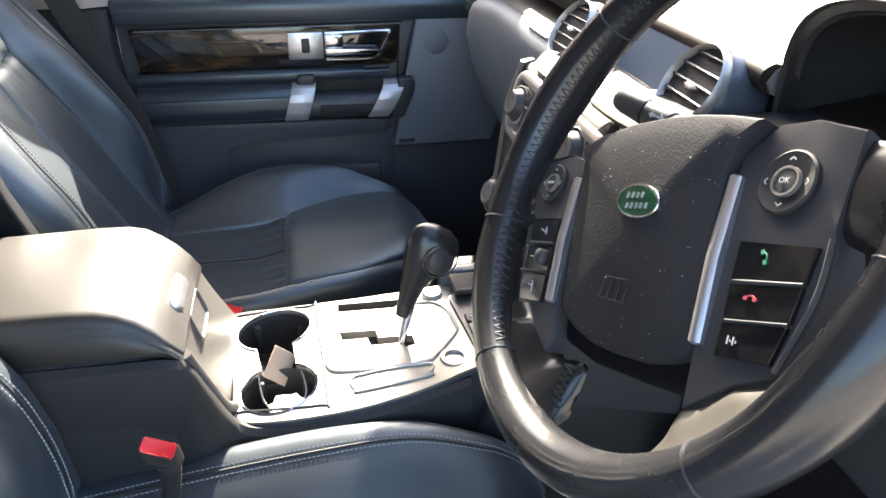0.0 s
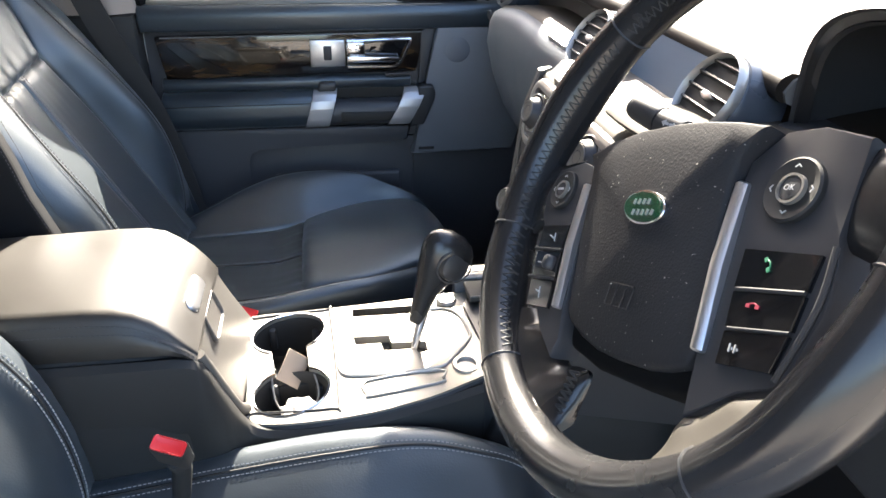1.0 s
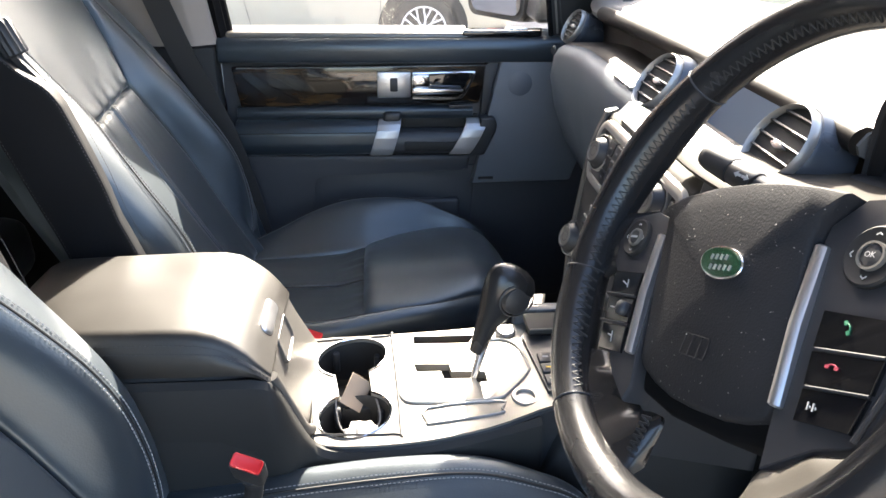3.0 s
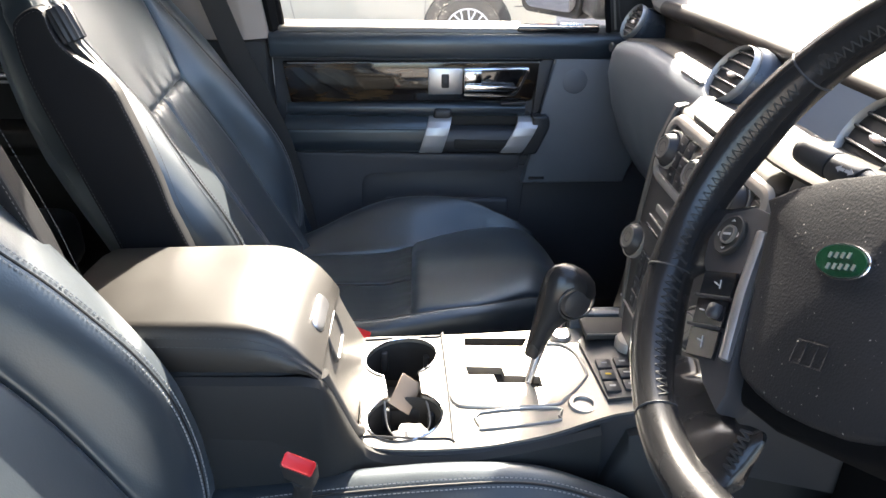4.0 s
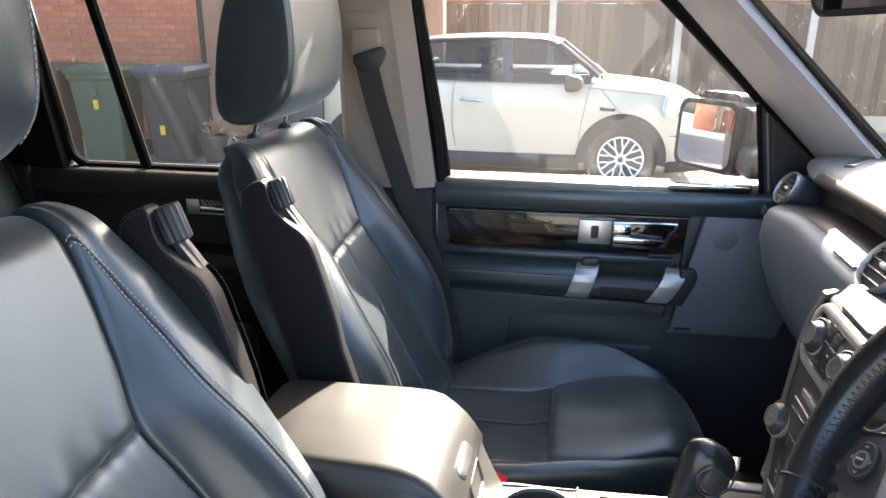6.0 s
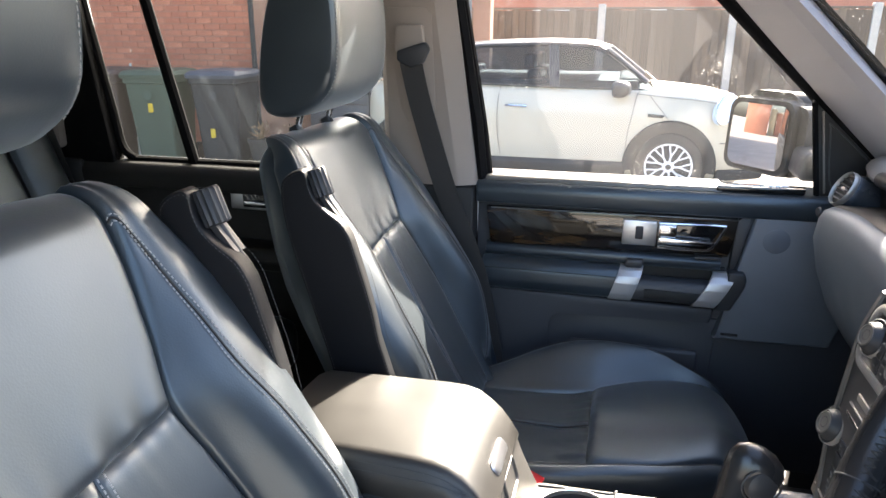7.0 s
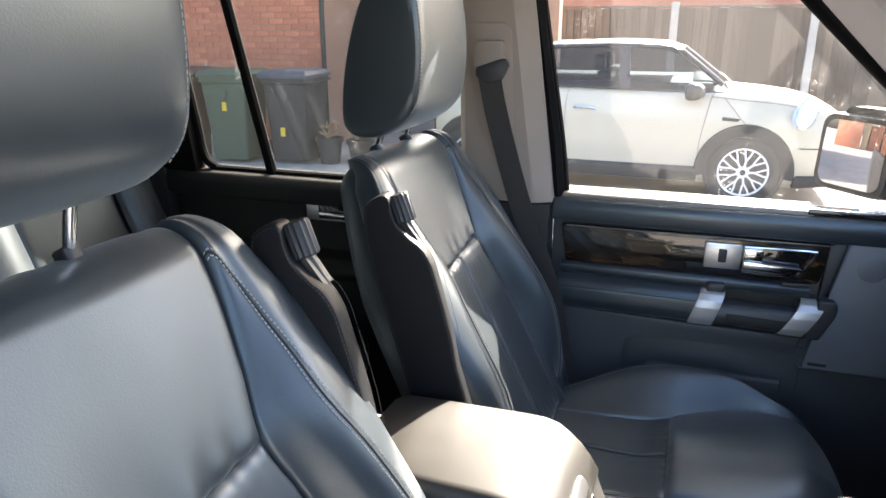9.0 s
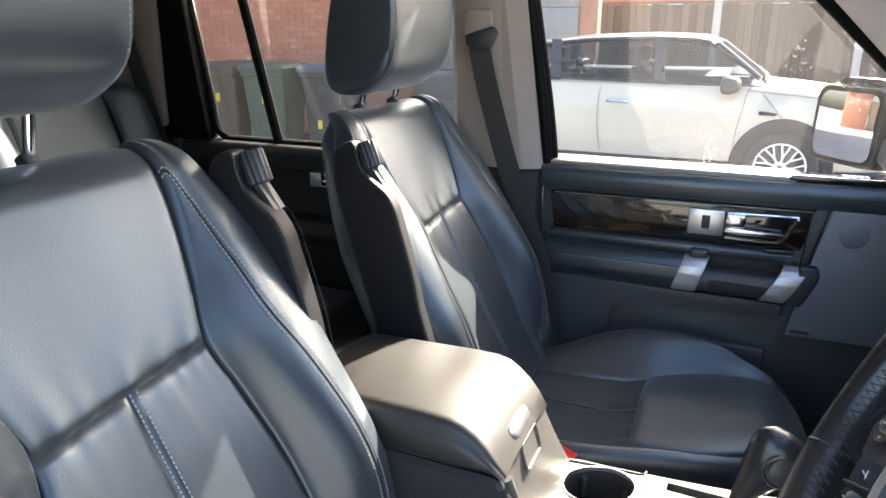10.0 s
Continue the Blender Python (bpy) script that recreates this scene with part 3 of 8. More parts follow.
for (xa, ya), (xb, yb) in zip(edge, edge[1:] + edge[:1]):
    n_ = max(1, int(math.hypot(xb - xa, yb - ya) / 0.005))
    glass_edge += [(xa + (xb - xa) * k / n_, ya + (yb - ya) * k / n_) for k in range(n_)]
bow = []
for h, k in [(0.002, 1.0)] + [(None, q) for q in np.linspace(1.0, 0.02, 16)]:
    bow.append([mp @ Vector((x * k, y * k, h if h is not None else 0.0085 - (x * x + y * y) * k * k / (2 * CURVE))) for x, y in glass_edge])
part("mirror_glass", loft(bow), MIRROR, mirror, "bowed reflecting mirror glass")
inward = 1 if mp.col[0].to_3d().dot(Vector((0.615, -0.785, 0))) > 0 else -1
part("housing_end", slab(rounded(0.034, 0.070, 0.026), mp @ Matrix.Translation((inward * 0.072, -0.012, -0.022)), ((0.004, 0.9), (0.008, 1.0), (-0.03, 1.04), (-0.08, 0.95), (-0.10, 0.6))), RUBBER, mirror, "black inner end of the mirror housing")
part("arm", prism([(0.36, 1.185), (0.45, 1.185), (0.46, 1.25), (0.37, 1.25)], "y", 0.845, 1.0, 0.015, 3), PLASTIC, mirror, "black mirror foot")

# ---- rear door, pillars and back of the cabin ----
# Trim blacker than the front door's, in place of the rear cabin's shade.
rdoor = thing("door_2", (-0.9, 0.80, 0.50), "closed black rear passenger door, its shade put into the trim colour", "car door", kind="structure")
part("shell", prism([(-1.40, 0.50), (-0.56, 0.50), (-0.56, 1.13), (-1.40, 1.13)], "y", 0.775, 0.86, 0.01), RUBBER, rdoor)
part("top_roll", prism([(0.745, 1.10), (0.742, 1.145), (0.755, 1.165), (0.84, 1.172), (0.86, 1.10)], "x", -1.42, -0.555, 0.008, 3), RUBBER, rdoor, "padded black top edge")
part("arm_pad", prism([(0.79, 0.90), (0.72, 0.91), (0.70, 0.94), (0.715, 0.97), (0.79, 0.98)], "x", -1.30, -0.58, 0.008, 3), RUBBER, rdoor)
part("handle_plate", box(-0.975, -0.845, 0.755, 0.778, 1.060, 1.116, 0.004), SILVER, rdoor, "silver handle plate")
part("handle_recess", box(-0.937, -0.852, 0.750, 0.757, 1.067, 1.110, 0.003), GLOSS, rdoor, "black handle recess")
part("release_lever", box(-0.932, -0.857, 0.742, 0.752, 1.075, 1.086, 0.003), CHROME, rdoor, "chrome release lever")
part("window_bar", tube([(-1.086, 0.785, 1.16), (-1.18, 0.785, 1.575), (-1.22, 0.78, 1.77)], 0.014, 8), SEAL, rdoor, "black bar across the window")
part("window_frame", tube(smooth_line([(-0.56, 0.79, 1.168), (-1.2, 0.79, 1.166), (-1.27, 0.79, 1.172), (-1.305, 0.79, 1.205), (-1.32, 0.79, 1.30), (-1.36, 0.785, 1.56), (-1.39, 0.78, 1.77)], 6), 0.012, 8), SEAL, rdoor, "black rubber window frame")
pane = solid("window_2", quad_sheet([(-1.31, 0.812, 1.16), (-0.55, 0.812, 1.16), (-0.57, 0.795, 1.77), (-1.38, 0.795, 1.77)], 0.004), DARKGLASS, "rear passenger window pane", "window", kind="structure")
pane.visible_shadow = False
solid("rear_pillar_passenger", prism([(-1.305, 1.16), (-1.38, 1.79), (-1.63, 1.79), (-1.56, 1.16)], "y", 0.752, 0.80, 0.01), SEAL, "black rear pillar trim", "pillar", kind="structure")
solid("rear_pillar_lining", prism([(-1.438, 1.20), (-1.425, 1.79), (-1.71, 1.79), (-1.65, 1.20)], "y", 0.722, 0.75, 0.01), TRIMGREY, "grey upper lining of the rear pillar", "pillar", kind="structure")
solid("rear_quarter_passenger", box(-2.3, -1.40, 0.74, 0.82, 0.46, 1.17, 0.01), PLASTIC, "black load bay side trim", "side trim", kind="structure")
solid("tailgate", joined(box(-2.40, -2.30, -0.76, 0.80, 0.46, 1.15, 0.01), box(-2.40, -2.32, -0.76, -0.66, 1.15, 1.80, 0.01), box(-2.40, -2.32, 0.70, 0.80, 1.15, 1.80, 0.01)), PLASTIC, "black inside of the tailgate", "tailgate", kind="structure")
# Unseen panes, tinted dark so less light reaches the rear cabin.
solid("window_3", quad_sheet([(-2.35, -0.66, 1.15), (-2.35, 0.70, 1.15), (-2.35, 0.70, 1.80), (-2.35, -0.66, 1.80)], 0.004), PRIVACY, "rear window pane", "window", kind="structure")
solid("window_4", quad_sheet([(-2.3, 0.80, 1.17), (-1.62, 0.80, 1.17), (-1.66, 0.79, 1.78), (-2.3, 0.79, 1.78)], 0.004), PRIVACY, "rear quarter window pane", "window", kind="structure")
solid("window_5", quad_sheet([(-1.42, -0.80, 1.17), (-0.58, -0.80, 1.17), (-0.62, -0.785, 1.77), (-1.40, -0.785, 1.77)], 0.004), PRIVACY, "dark rear window pane behind the driver", "window", kind="structure")
solid("window_6", quad_sheet([(-2.3, -0.79, 1.17), (-1.64, -0.79, 1.17), (-1.66, -0.785, 1.78), (-2.3, -0.785, 1.78)], 0.004), PRIVACY, "dark rear quarter pane", "window", kind="structure")
# driver's side behind the open doorway
solid("middle_pillar_driver", prism([(-0.36, 0.46), (-0.43, 1.79), (-0.63, 1.79), (-0.58, 0.46)], "y", -0.80, -0.735, 0.012), TRIMGREY, "grey pillar trim behind the open driver's doorway", "pillar", kind="structure")
solid("door_3", box(-1.42, -0.58, -0.84, -0.76, 0.46, 1.17, 0.012), PLASTIC, "closed black rear door behind the driver", "car door", kind="structure")
solid("rear_pillar_driver", prism([(-1.36, 1.16), (-1.41, 1.79), (-1.67, 1.79), (-1.60, 1.16)], "y", -0.80, -0.75, 0.01), PLASTIC, "black rear pillar trim", "pillar", kind="structure")
solid("rear_quarter_driver", box(-2.3, -1.44, -0.82, -0.74, 0.46, 1.17, 0.01), PLASTIC, "black load bay side trim", "side trim", kind="structure")
solid("bulkhead", box(1.02, 1.10, -0.76, 0.80, 0.40, 1.23, 0.01), PLASTIC, "black bulkhead in front of the footwells", "bulkhead", kind="structure")


solid("kick_panel_passenger", prism([(0.43, 0.44), (1.04, 0.44), (1.04, 1.24), (0.52, 1.22), (0.43, 0.95)], "y", 0.786, 0.815, 0.006), PLASTIC, "black side panel of the passenger footwell", "footwell panel", kind="structure")


# ---- dashboard ----
dash = thing("dashboard", (0.6, 0.0, 0.6), "grey and black dashboard with silver-ringed round vents", "dashboard", kind="structure")


def lip(y):
    """Height of the lower pad's upper edge."""
    return 1.203 - 0.034 * max(0, (y - 0.45) / 0.24) ** 1.4


# lower pad on the passenger side, rounded towards the door
rings = []
for y in np.linspace(0.15, 0.715, 20):
    e = max(0, (y - 0.60) / 0.115)
    back = 0.055 * e ** 2.5
    z = lip(y)
    rings.append([Vector((0.374 + back, y, z + 0.001)), Vector((0.362 + back, y, z - 0.006)), Vector((0.354 + back, y, z - 0.022)), Vector((0.350 + back, y, z - 0.06)), Vector((0.364 + back, y, 1.06)), Vector((0.392 + back, y, 0.99)),
                  Vector((0.43 + back, y, 0.93)), Vector((0.50 + back, y, 0.89)), Vector((0.62, y, 0.87)), Vector((0.62, y, z + 0.005)), Vector((0.46, y, z + 0.004)), Vector((0.39 + back, y, z + 0.004))])
bm = loft(rings)
part("lower_pad", bm, PADGREY, dash, "grey soft pad over the glovebox")
part("pad_seam", tube([(0.3535, 0.2, lip(0.2) - 0.055), (0.3535, 0.45, lip(0.45) - 0.055)], 0.001, 5), PLASTIC, dash)
part("pad_tag", box(0.364, 0.371, 0.205, 0.282, 1.1995, 1.2050, 0.0012), PAINTSILVER, dash, "slim bright strip on the pad's edge")
# Dark mat laid flat instead of a hollow, to darken the shelf.
part("shelf_floor", loft([[Vector((0.384 + 0.05 * max(0, (y - 0.60) / 0.115) ** 2.5, y, lip(y) + 0.0065)), Vector((0.378 + 0.05 * max(0, (y - 0.60) / 0.115) ** 2.5, y, lip(y) + 0.003)), Vector((0.46, y, lip(y) + 0.003)), Vector((0.46, y, lip(y) + 0.0065))] for y in np.linspace(0.15, 0.70, 20)]), EDGEHIDE, dash, "dark brown floor of the open shelf")
part("lower_support", prism([(0.46, 0.50), (0.95, 0.50), (0.95, 0.95), (0.52, 0.93)], "y", -0.73, 0.73, 0.01), PLASTIC, dash, "black underside")
part("shelf_back", prism([(0.455, 1.12), (0.60, 1.12), (0.60, 1.26), (0.455, 1.235)], "y", -0.73, 0.735, 0.004), EDGEHIDE, dash, "dark hollow shelf")
# top pad with a stitched edge
rings = []
for y in sorted(list(np.linspace(-0.73, 0.735, 40)) + [-0.2115, -0.2135, -0.628, -0.63]):
    e = max(0, (abs(y) - 0.55) / 0.18)
    b = 0.03 * e ** 2
    if -0.629 < y < -0.2125:
        b = 0.13    # set back inside the hood over the dials
    rise = 0.012 * (1 - min(1, abs(y) / 0.6) ** 2)
    rings.append([Vector((0.425 + b, y, 1.238 + rise)), Vector((0.421 + b, y, 1.247 + rise)), Vector((0.428 + b, y, 1.258 + rise)), Vector((0.445 + b, y, 1.266 + rise)), Vector((max(0.55, 0.449 + b), y, 1.272 + rise)),
                  Vector((0.75, y, 1.262 + rise)), Vector((1.02, y, 1.225 + rise * 0.5)), Vector((1.02, y, 1.17)), Vector((0.55, y, 1.20)), Vector((0.46 + b, y, 1.222 + rise))])
part("top_pad", loft(rings), DASHTOP, dash, "top pad, paled to read as sunlit")
part("top_seam", dashes([[Vector((0.4525, y, 1.2685 + 0.012 * (1 - min(1, abs(y) / 0.6) ** 2))) for y in np.linspace(0.5, -0.205, 30)]], r=0.0007), DARKTHREAD, dash, "stitched seam", kind="stuff")
# Rolled edge coloured dark, as the shaded lip under the lit pad.
part("pad_edge", tube([Vector((0.4270, y, 1.2500 + 0.012 * (1 - min(1, abs(y) / 0.6) ** 2))) for y in np.linspace(0.56, -0.208, 30)], 0.0135, 14), EDGEHIDE, dash, "rolled edge of the top pad, darkened in place of shade")
grille = part("demister_grille", prism([(0.475, 0.604), (0.492, 0.600), (0.575, 0.712), (0.560, 0.722)], "z", 1.262, 1.2735, 0.002), PODGREY, dash, "slotted demister grille")
for k in range(7):
    part("demister_slot", moved(box(-0.0065, 0.0065, -0.0035, 0.0035, -0.0005, 0.0008, 0.0003, 1), Matrix.Translation((0.492 + 0.0118 * k, 0.618 + 0.0153 * k, 1.2735)) @ pose(0, 0, 0, 0, 0, -38)), RUBBER, grille, "dark slot")


def vent(at, face, r, parent, depth=0.05, slats=5):
    """A round air vent: silver ring, dark bowl, slats and a middle tab."""
    m = axis_pose(at, face)
    v = part("vent_ring", lathe([(r * 0.92, -0.012), (r * 0.925, 0.002), (r * 0.96, 0.004), (r, 0.001), (r * 1.015, -0.005), (r * 0.97, -0.009)], m, 40), PAINTSILVER, parent, "silver vent ring")
    part("vent_barrel", lathe([(r * 0.97, -0.006), (r * 1.01, -0.008), (r * 1.035, -0.018), (r * 1.0, -depth), (r * 0.8, -depth)], m, 40), PODGREY, v, "dark blue-grey vent barrel")
    part("vent_bowl", lathe([(r * 0.93, -0.004), (r * 0.88, -0.03), (0.0, -0.032)], m, 32), RUBBER, v, "black vent bowl")
    for k in range(slats):
        h = (k - (slats - 1) / 2) * 2 * r * 0.82 / slats
        w_ = math.sqrt(max(0.0, (r * 0.925) ** 2 - h * h))
        b = box(-w_, w_, -0.008, 0.008, -0.0012, 0.0012, 0.0005, 1)
        part("vent_slat", moved(b, m @ Matrix.Translation((0, 0, -0.008)) @ Matrix(((0, 0, 1, h), (1, 0, 0, 0), (0, 1, 0, 0), (0, 0, 0, 1))) @ pose(0, 0, 0, 25)), SATIN, v)
    tab = prism([(0.0, -0.013), (0.0042, -0.003), (0.0036, 0.004), (0.0, 0.011), (-0.0036, 0.004), (-0.0042, -0.003)], "z", -0.006, 0.001, 0.0012)
    part("vent_tab", moved(tab, m), SILVER, v, "silver vent tab")
    return v


part("vent_pod", lathe([(0.0335, -0.006), (0.0365, -0.016), (0.038, -0.05), (0.03, -0.08)], axis_pose((0.403, 0.662, 1.212), (-0.88, -0.08, 0.46)), 32), PODGREY, dash, "dark grey vent housing")
vent((0.398, 0.661, 1.213), (-0.88, -0.08, 0.46), 0.035, dash, 0.03, 6)
part("round_switch", lathe([(0.0, 0.004), (0.008, 0.004), (0.010, 0.0)], axis_pose((0.372, 0.690, 1.158), (-0.95, -0.25, 0)), 16), SATIN, dash, "small round switch")

# ---- centre stack ----
stack = thing("centre_stack", (0.40, -0.01, 0.85), "black centre stack with round knobs, buttons and a silver frame", "centre console", kind="structure")
Y0, Y1 = -0.205, 0.128
sx = lambda z: 0.262 + 0.095 * max(0, (z - 0.90)) ** 1.0 + 0.25 * max(0, z - 1.15)
rings = []
for z in (0.86, 0.90, 0.95, 1.0, 1.05, 1.1, 1.14, 1.17, 1.19, 1.205):
    in_ = 0.012 if z > 1.0 else 0.03 * (1.0 - z) / 0.1 + 0.012
    b = 0.03 * max(0, (z - 1.17) / 0.035) ** 2
    rings.append([Vector((sx(z) + 0.03, Y0 + in_ - 0.01, z)), Vector((sx(z) + 0.006 + b, Y0 + in_, z)), Vector((sx(z) + b, Y0 + in_ + 0.012, z)), Vector((sx(z) + b, Y1 - in_ - 0.012, z)), Vector((sx(z) + 0.006 + b, Y1 - in_, z)),
                  Vector((sx(z) + 0.03, Y1 - in_ + 0.01, z)), Vector((0.50, Y1 + 0.02, z)), Vector((0.50, Y0 - 0.02, z))])
part("body", loft(rings), SATIN, stack)
fw = lambda y, z, out=0.0: Vector((sx(z) - out, y, z))
def face_band(y0, y1, z0, z1, r_, wide, lift, mat, name, label):
    """A flat rounded frame lying on the sloping face."""
    cy, cz_ = (y0 + y1) / 2, (z0 + z1) / 2
    def ring(grow, out):
        return [fw(cy + a, cz_ + b, out) for a, b in rounded((y1 - y0) / 2 + grow, (z1 - z0) / 2 + grow, max(0.003, r_ + grow), 6)]
    rows = [ring(-wide, -0.003), ring(-wide, lift * 0.8), ring(-wide * 0.6, lift), ring(-wide * 0.3, lift), ring(0, lift * 0.7), ring(0.0005, -0.003)]
    return part(name, loft(rows, True, False), mat, stack, label)


face_band(-0.166, 0.103, 1.110, 1.192, 0.020, 0.010, 0.004, PAINTSILVER, "silver_frame", "silver frame round the radio")
rail_rows = []
for z in np.linspace(0.905, 1.198, 16):
    e_ = Y1 - (0.012 if z > 1.0 else 0.03 * (1.0 - z) / 0.1 + 0.012)
    rail_rows.append([fw(e_ - 0.012, z, 0.0005), fw(e_ - 0.010, z, 0.0030), fw(e_ - 0.002, z, 0.0030), fw(e_ + 0.004, z, -0.002), fw(e_ + 0.010, z, -0.016), fw(e_ + 0.004, z, -0.018)])
part("side_rail", loft(rail_rows), PLATEGREY, stack, "smooth grey side of the stack")
part("stack_hood", prism([(0.335, 1.180), (0.302, 1.188), (0.306, 1.194), (0.34, 1.202), (0.37, 1.204), (0.37, 1.19)], "y", Y0 + 0.045, Y1 - 0.015, 0.005), LEDGE, stack, "warm grey ledge above the controls")
part("ledge_recess", slab(rounded(0.050, 0.016, 0.014), axis_pose((0.322, 0.028, 1.2005), (-0.22, 0, 0.97), (0, 1, 0)), ((-0.004, 1), (0.0016, 1), (0.0022, 0.96), (0.0005, 0.85))), PLASTIC, stack, "dark oval recess in the ledge")


def knob(at, r, parent, n=(-0.93, -0.10, 0.34)):
    """A stepped rotary knob: flange, tapering grip, ringed face."""
    m = axis_pose(at, n)
    k = part("knob", lathe([(r * 1.30, -0.008), (r * 1.28, 0.001), (r * 1.18, 0.002), (r * 1.06, 0.002), (r * 1.02, 0.004), (r * 0.86, 0.011), (r * 0.80, 0.0125), (r * 0.70, 0.0120), (r * 0.44, 0.0112), (0, 0.0112)], m, 40), PLASTIC, parent, "black rotary knob")
    part("knob_ring", lathe([(r * 0.74, 0.0118), (r * 0.72, 0.0132), (r * 0.64, 0.0132), (r * 0.62, 0.0114)], m, 36), SATINGREY, k, "dull grey ring")
    part("knob_flange", lathe([(r * 1.31, -0.003), (r * 1.29, 0.0025), (r * 1.23, 0.0033), (r * 1.20, 0.001)], m, 40), PAINTSILVER, k, "thin silver flange")
    part("knob_disc", lathe([(r * 0.40, 0.0110), (r * 0.38, 0.0118), (r * 0.31, 0.0118), (r * 0.29, 0.0110)], m, 28), SATIN, k, "fine inner ring")
    return k


knob((0.287, 0.070, 1.154), 0.0185, stack)
knob((0.287, -0.022, 1.154), 0.0185, stack)
knob((0.288, -0.110, 1.162), 0.0205, stack)
knob((0.270, 0.098, 1.018), 0.020, stack)
knob((0.272, -0.120, 1.018), 0.020, stack)


def face_key(y0, y1, z0, z1, out, mat, name="button", label="", sink=0.004, bevel=0.0010):
    """A flat key lying on the sloping face."""
    bm = loft([[fw(y, z, o) for y, z in ((y0, z0), (y1, z0), (y1, z1), (y0, z1))] for o in (-sink, out)])
    bmesh.ops.bevel(bm, geom=bm.edges[:], offset=bevel, segments=2, profile=0.5, affect="EDGES")
    return part(name, bm, mat, stack, label)


def face_mark(y, z, w_, h_, out=0.0022):
    part("button_mark", loft([[fw(y + a * w_, z + b * h_, o) for a, b in ((-1, -1), (1, -1), (1, 1), (-1, 1))] for o in (out - 0.001, out)]), DIMMARK, stack, smooth=False)


# keys between the knobs, in two flat columns
for y0, y1 in ((0.036, 0.056), (0.014, 0.033), (-0.056, -0.037), (-0.080, -0.060), (-0.155, -0.139)):
    for z0, z1 in ((1.122, 1.139), (1.141, 1.158), (1.160, 1.177)):
        if not (0.0 < (y0 + y1) / 2 + 0.04 < 0.06 and abs((z0 + z1) / 2 - 1.150) < 0.006):
            face_key(y0, y1, z0, z1, 0.0016, PLASTIC)
            face_mark((y0 + y1) / 2, (z0 + z1) / 2, 0.0026, 0.0008)
# dark drawer front with a bright lower edge, under the frame
face_key(-0.085, 0.088, 1.058, 1.100, -0.0015, GLOSS, "drawer_front", "dark disc drawer", 0.008)
face_key(-0.080, 0.080, 1.048, 1.052, 0.0012, GLOSS, "disc_slot", "thin disc slot")
face_key(0.008, 0.060, 1.077, 1.086, 0.0022, PAINTSILVER, "slat", "flat silver bar on the drawer")
face_key(0.020, 0.078, 1.0625, 1.0655, 0.0016, PAINTSILVER, "slat", "thin silver line on the drawer")
# heater keys: rows of flat dark switches with fine joints
for zi, (z0, z1) in enumerate(((0.938, 0.957), (0.959, 0.978), (0.980, 0.999), (1.001, 1.018))):
    for yi in range(9):
        y0 = 0.070 - 0.0195 * yi
        if abs(y0 - 0.009) < 0.012 and zi == 3:
            continue
        face_key(y0 - 0.018, y0, z0, z1, 0.0018, PLASTIC)
        if (zi * 2 + yi) % 3 != 1:
            face_mark(y0 - 0.009, (z0 + z1) / 2 + 0.002, 0.0030, 0.0008, 0.0024)
            face_mark(y0 - 0.009, (z0 + z1) / 2 - 0.003, 0.0016, 0.0007, 0.0024)
part("stack_line", tube([fw(0.100, 0.930, 0.001), fw(0.030, 0.930, 0.001)], 0.0014, 6), SILVER, stack, "bright line beside the lower controls")
# vents over the stack and the screen between them
pod = lathe([(0.040, -0.002), (0.044, -0.012), (0.046, -0.03), (0.042, -0.06), (0.03, -0.07)], axis_pose((0.372, 0.124, 1.234), (-0.84, -0.03, 0.54)), 36)
part("vent_pod", pod, PODGREY, stack, "dark vent housing")
vent((0.367, 0.124, 1.234), (-0.84, -0.03, 0.54), 0.040, stack)
part("vent_pod", lathe([(0.0425, -0.004), (0.045, -0.012), (0.046, -0.03), (0.044, -0.05), (0.03, -0.06)], axis_pose((0.384, -0.157, 1.242), (-0.86, 0.03, 0.50)), 36), PODGREY, stack, "dark vent housing")
vent((0.379, -0.157, 1.242), (-0.86, 0.03, 0.50), 0.043, stack)
part("screen_frame", prism([(0.405, 1.185), (0.420, 1.262), (0.47, 1.25), (0.47, 1.18)], "y", -0.120, 0.088, 0.004), SATIN, stack, "black frame between the vents")
part("screen", loft([[Vector((x, y, z)) for x, y, z in ((0.400 + o, 0.083, 1.19), (0.400 + o, -0.115, 1.19), (0.4145 + o, -0.115, 1.262), (0.4145 + o, 0.083, 1.262))] for o in (0.0, 0.006)]), SCREEN, stack, "screen panel with reflected sky put into its colour")
part("driver_fascia", prism([(0.318, 1.222), (0.307, 1.214), (0.300, 1.17), (0.296, 1.12), (0.44, 1.09), (0.44, 1.222)], "y", -0.335, -0.170, 0.004, 3), PLASTIC, stack, "dark fascia beside the radio")
part("fascia_ledge", loft([[Vector((x, y, z + 0.10 * max(0, -0.15 - y))) for x, z in ((0.306, 1.209), (0.304, 1.213), (0.310, 1.218), (0.345, 1.222), (0.43, 1.224), (0.43, 1.206))] for y in np.linspace(-0.330, -0.105, 8)]), LEDGE, stack, "warm grey ledge above the fascia")
slot_m = axis_pose((0.3035, -0.214, 1.198), (-0.985, 0, 0.17), (0, 0.985, -0.17))
part("card_slot", slab(rounded(0.027, 0.0105, 0.008), slot_m, ((-0.004, 1.0), (0.0015, 1.0), (0.0025, 0.94), (0.0025, 0.80), (0.0003, 0.72))), SATINGREY, stack, "grey-rimmed slot")
for k in range(6):
    part("slot_rib", moved(box(-0.0016, 0.0016, -0.0062, 0.0062, 0.0005, 0.0026, 0.0005, 1), slot_m @ Matrix.Translation((0.0068 * (k - 2.5), 0, 0))), RUBBER, stack, "black rib in the slot")

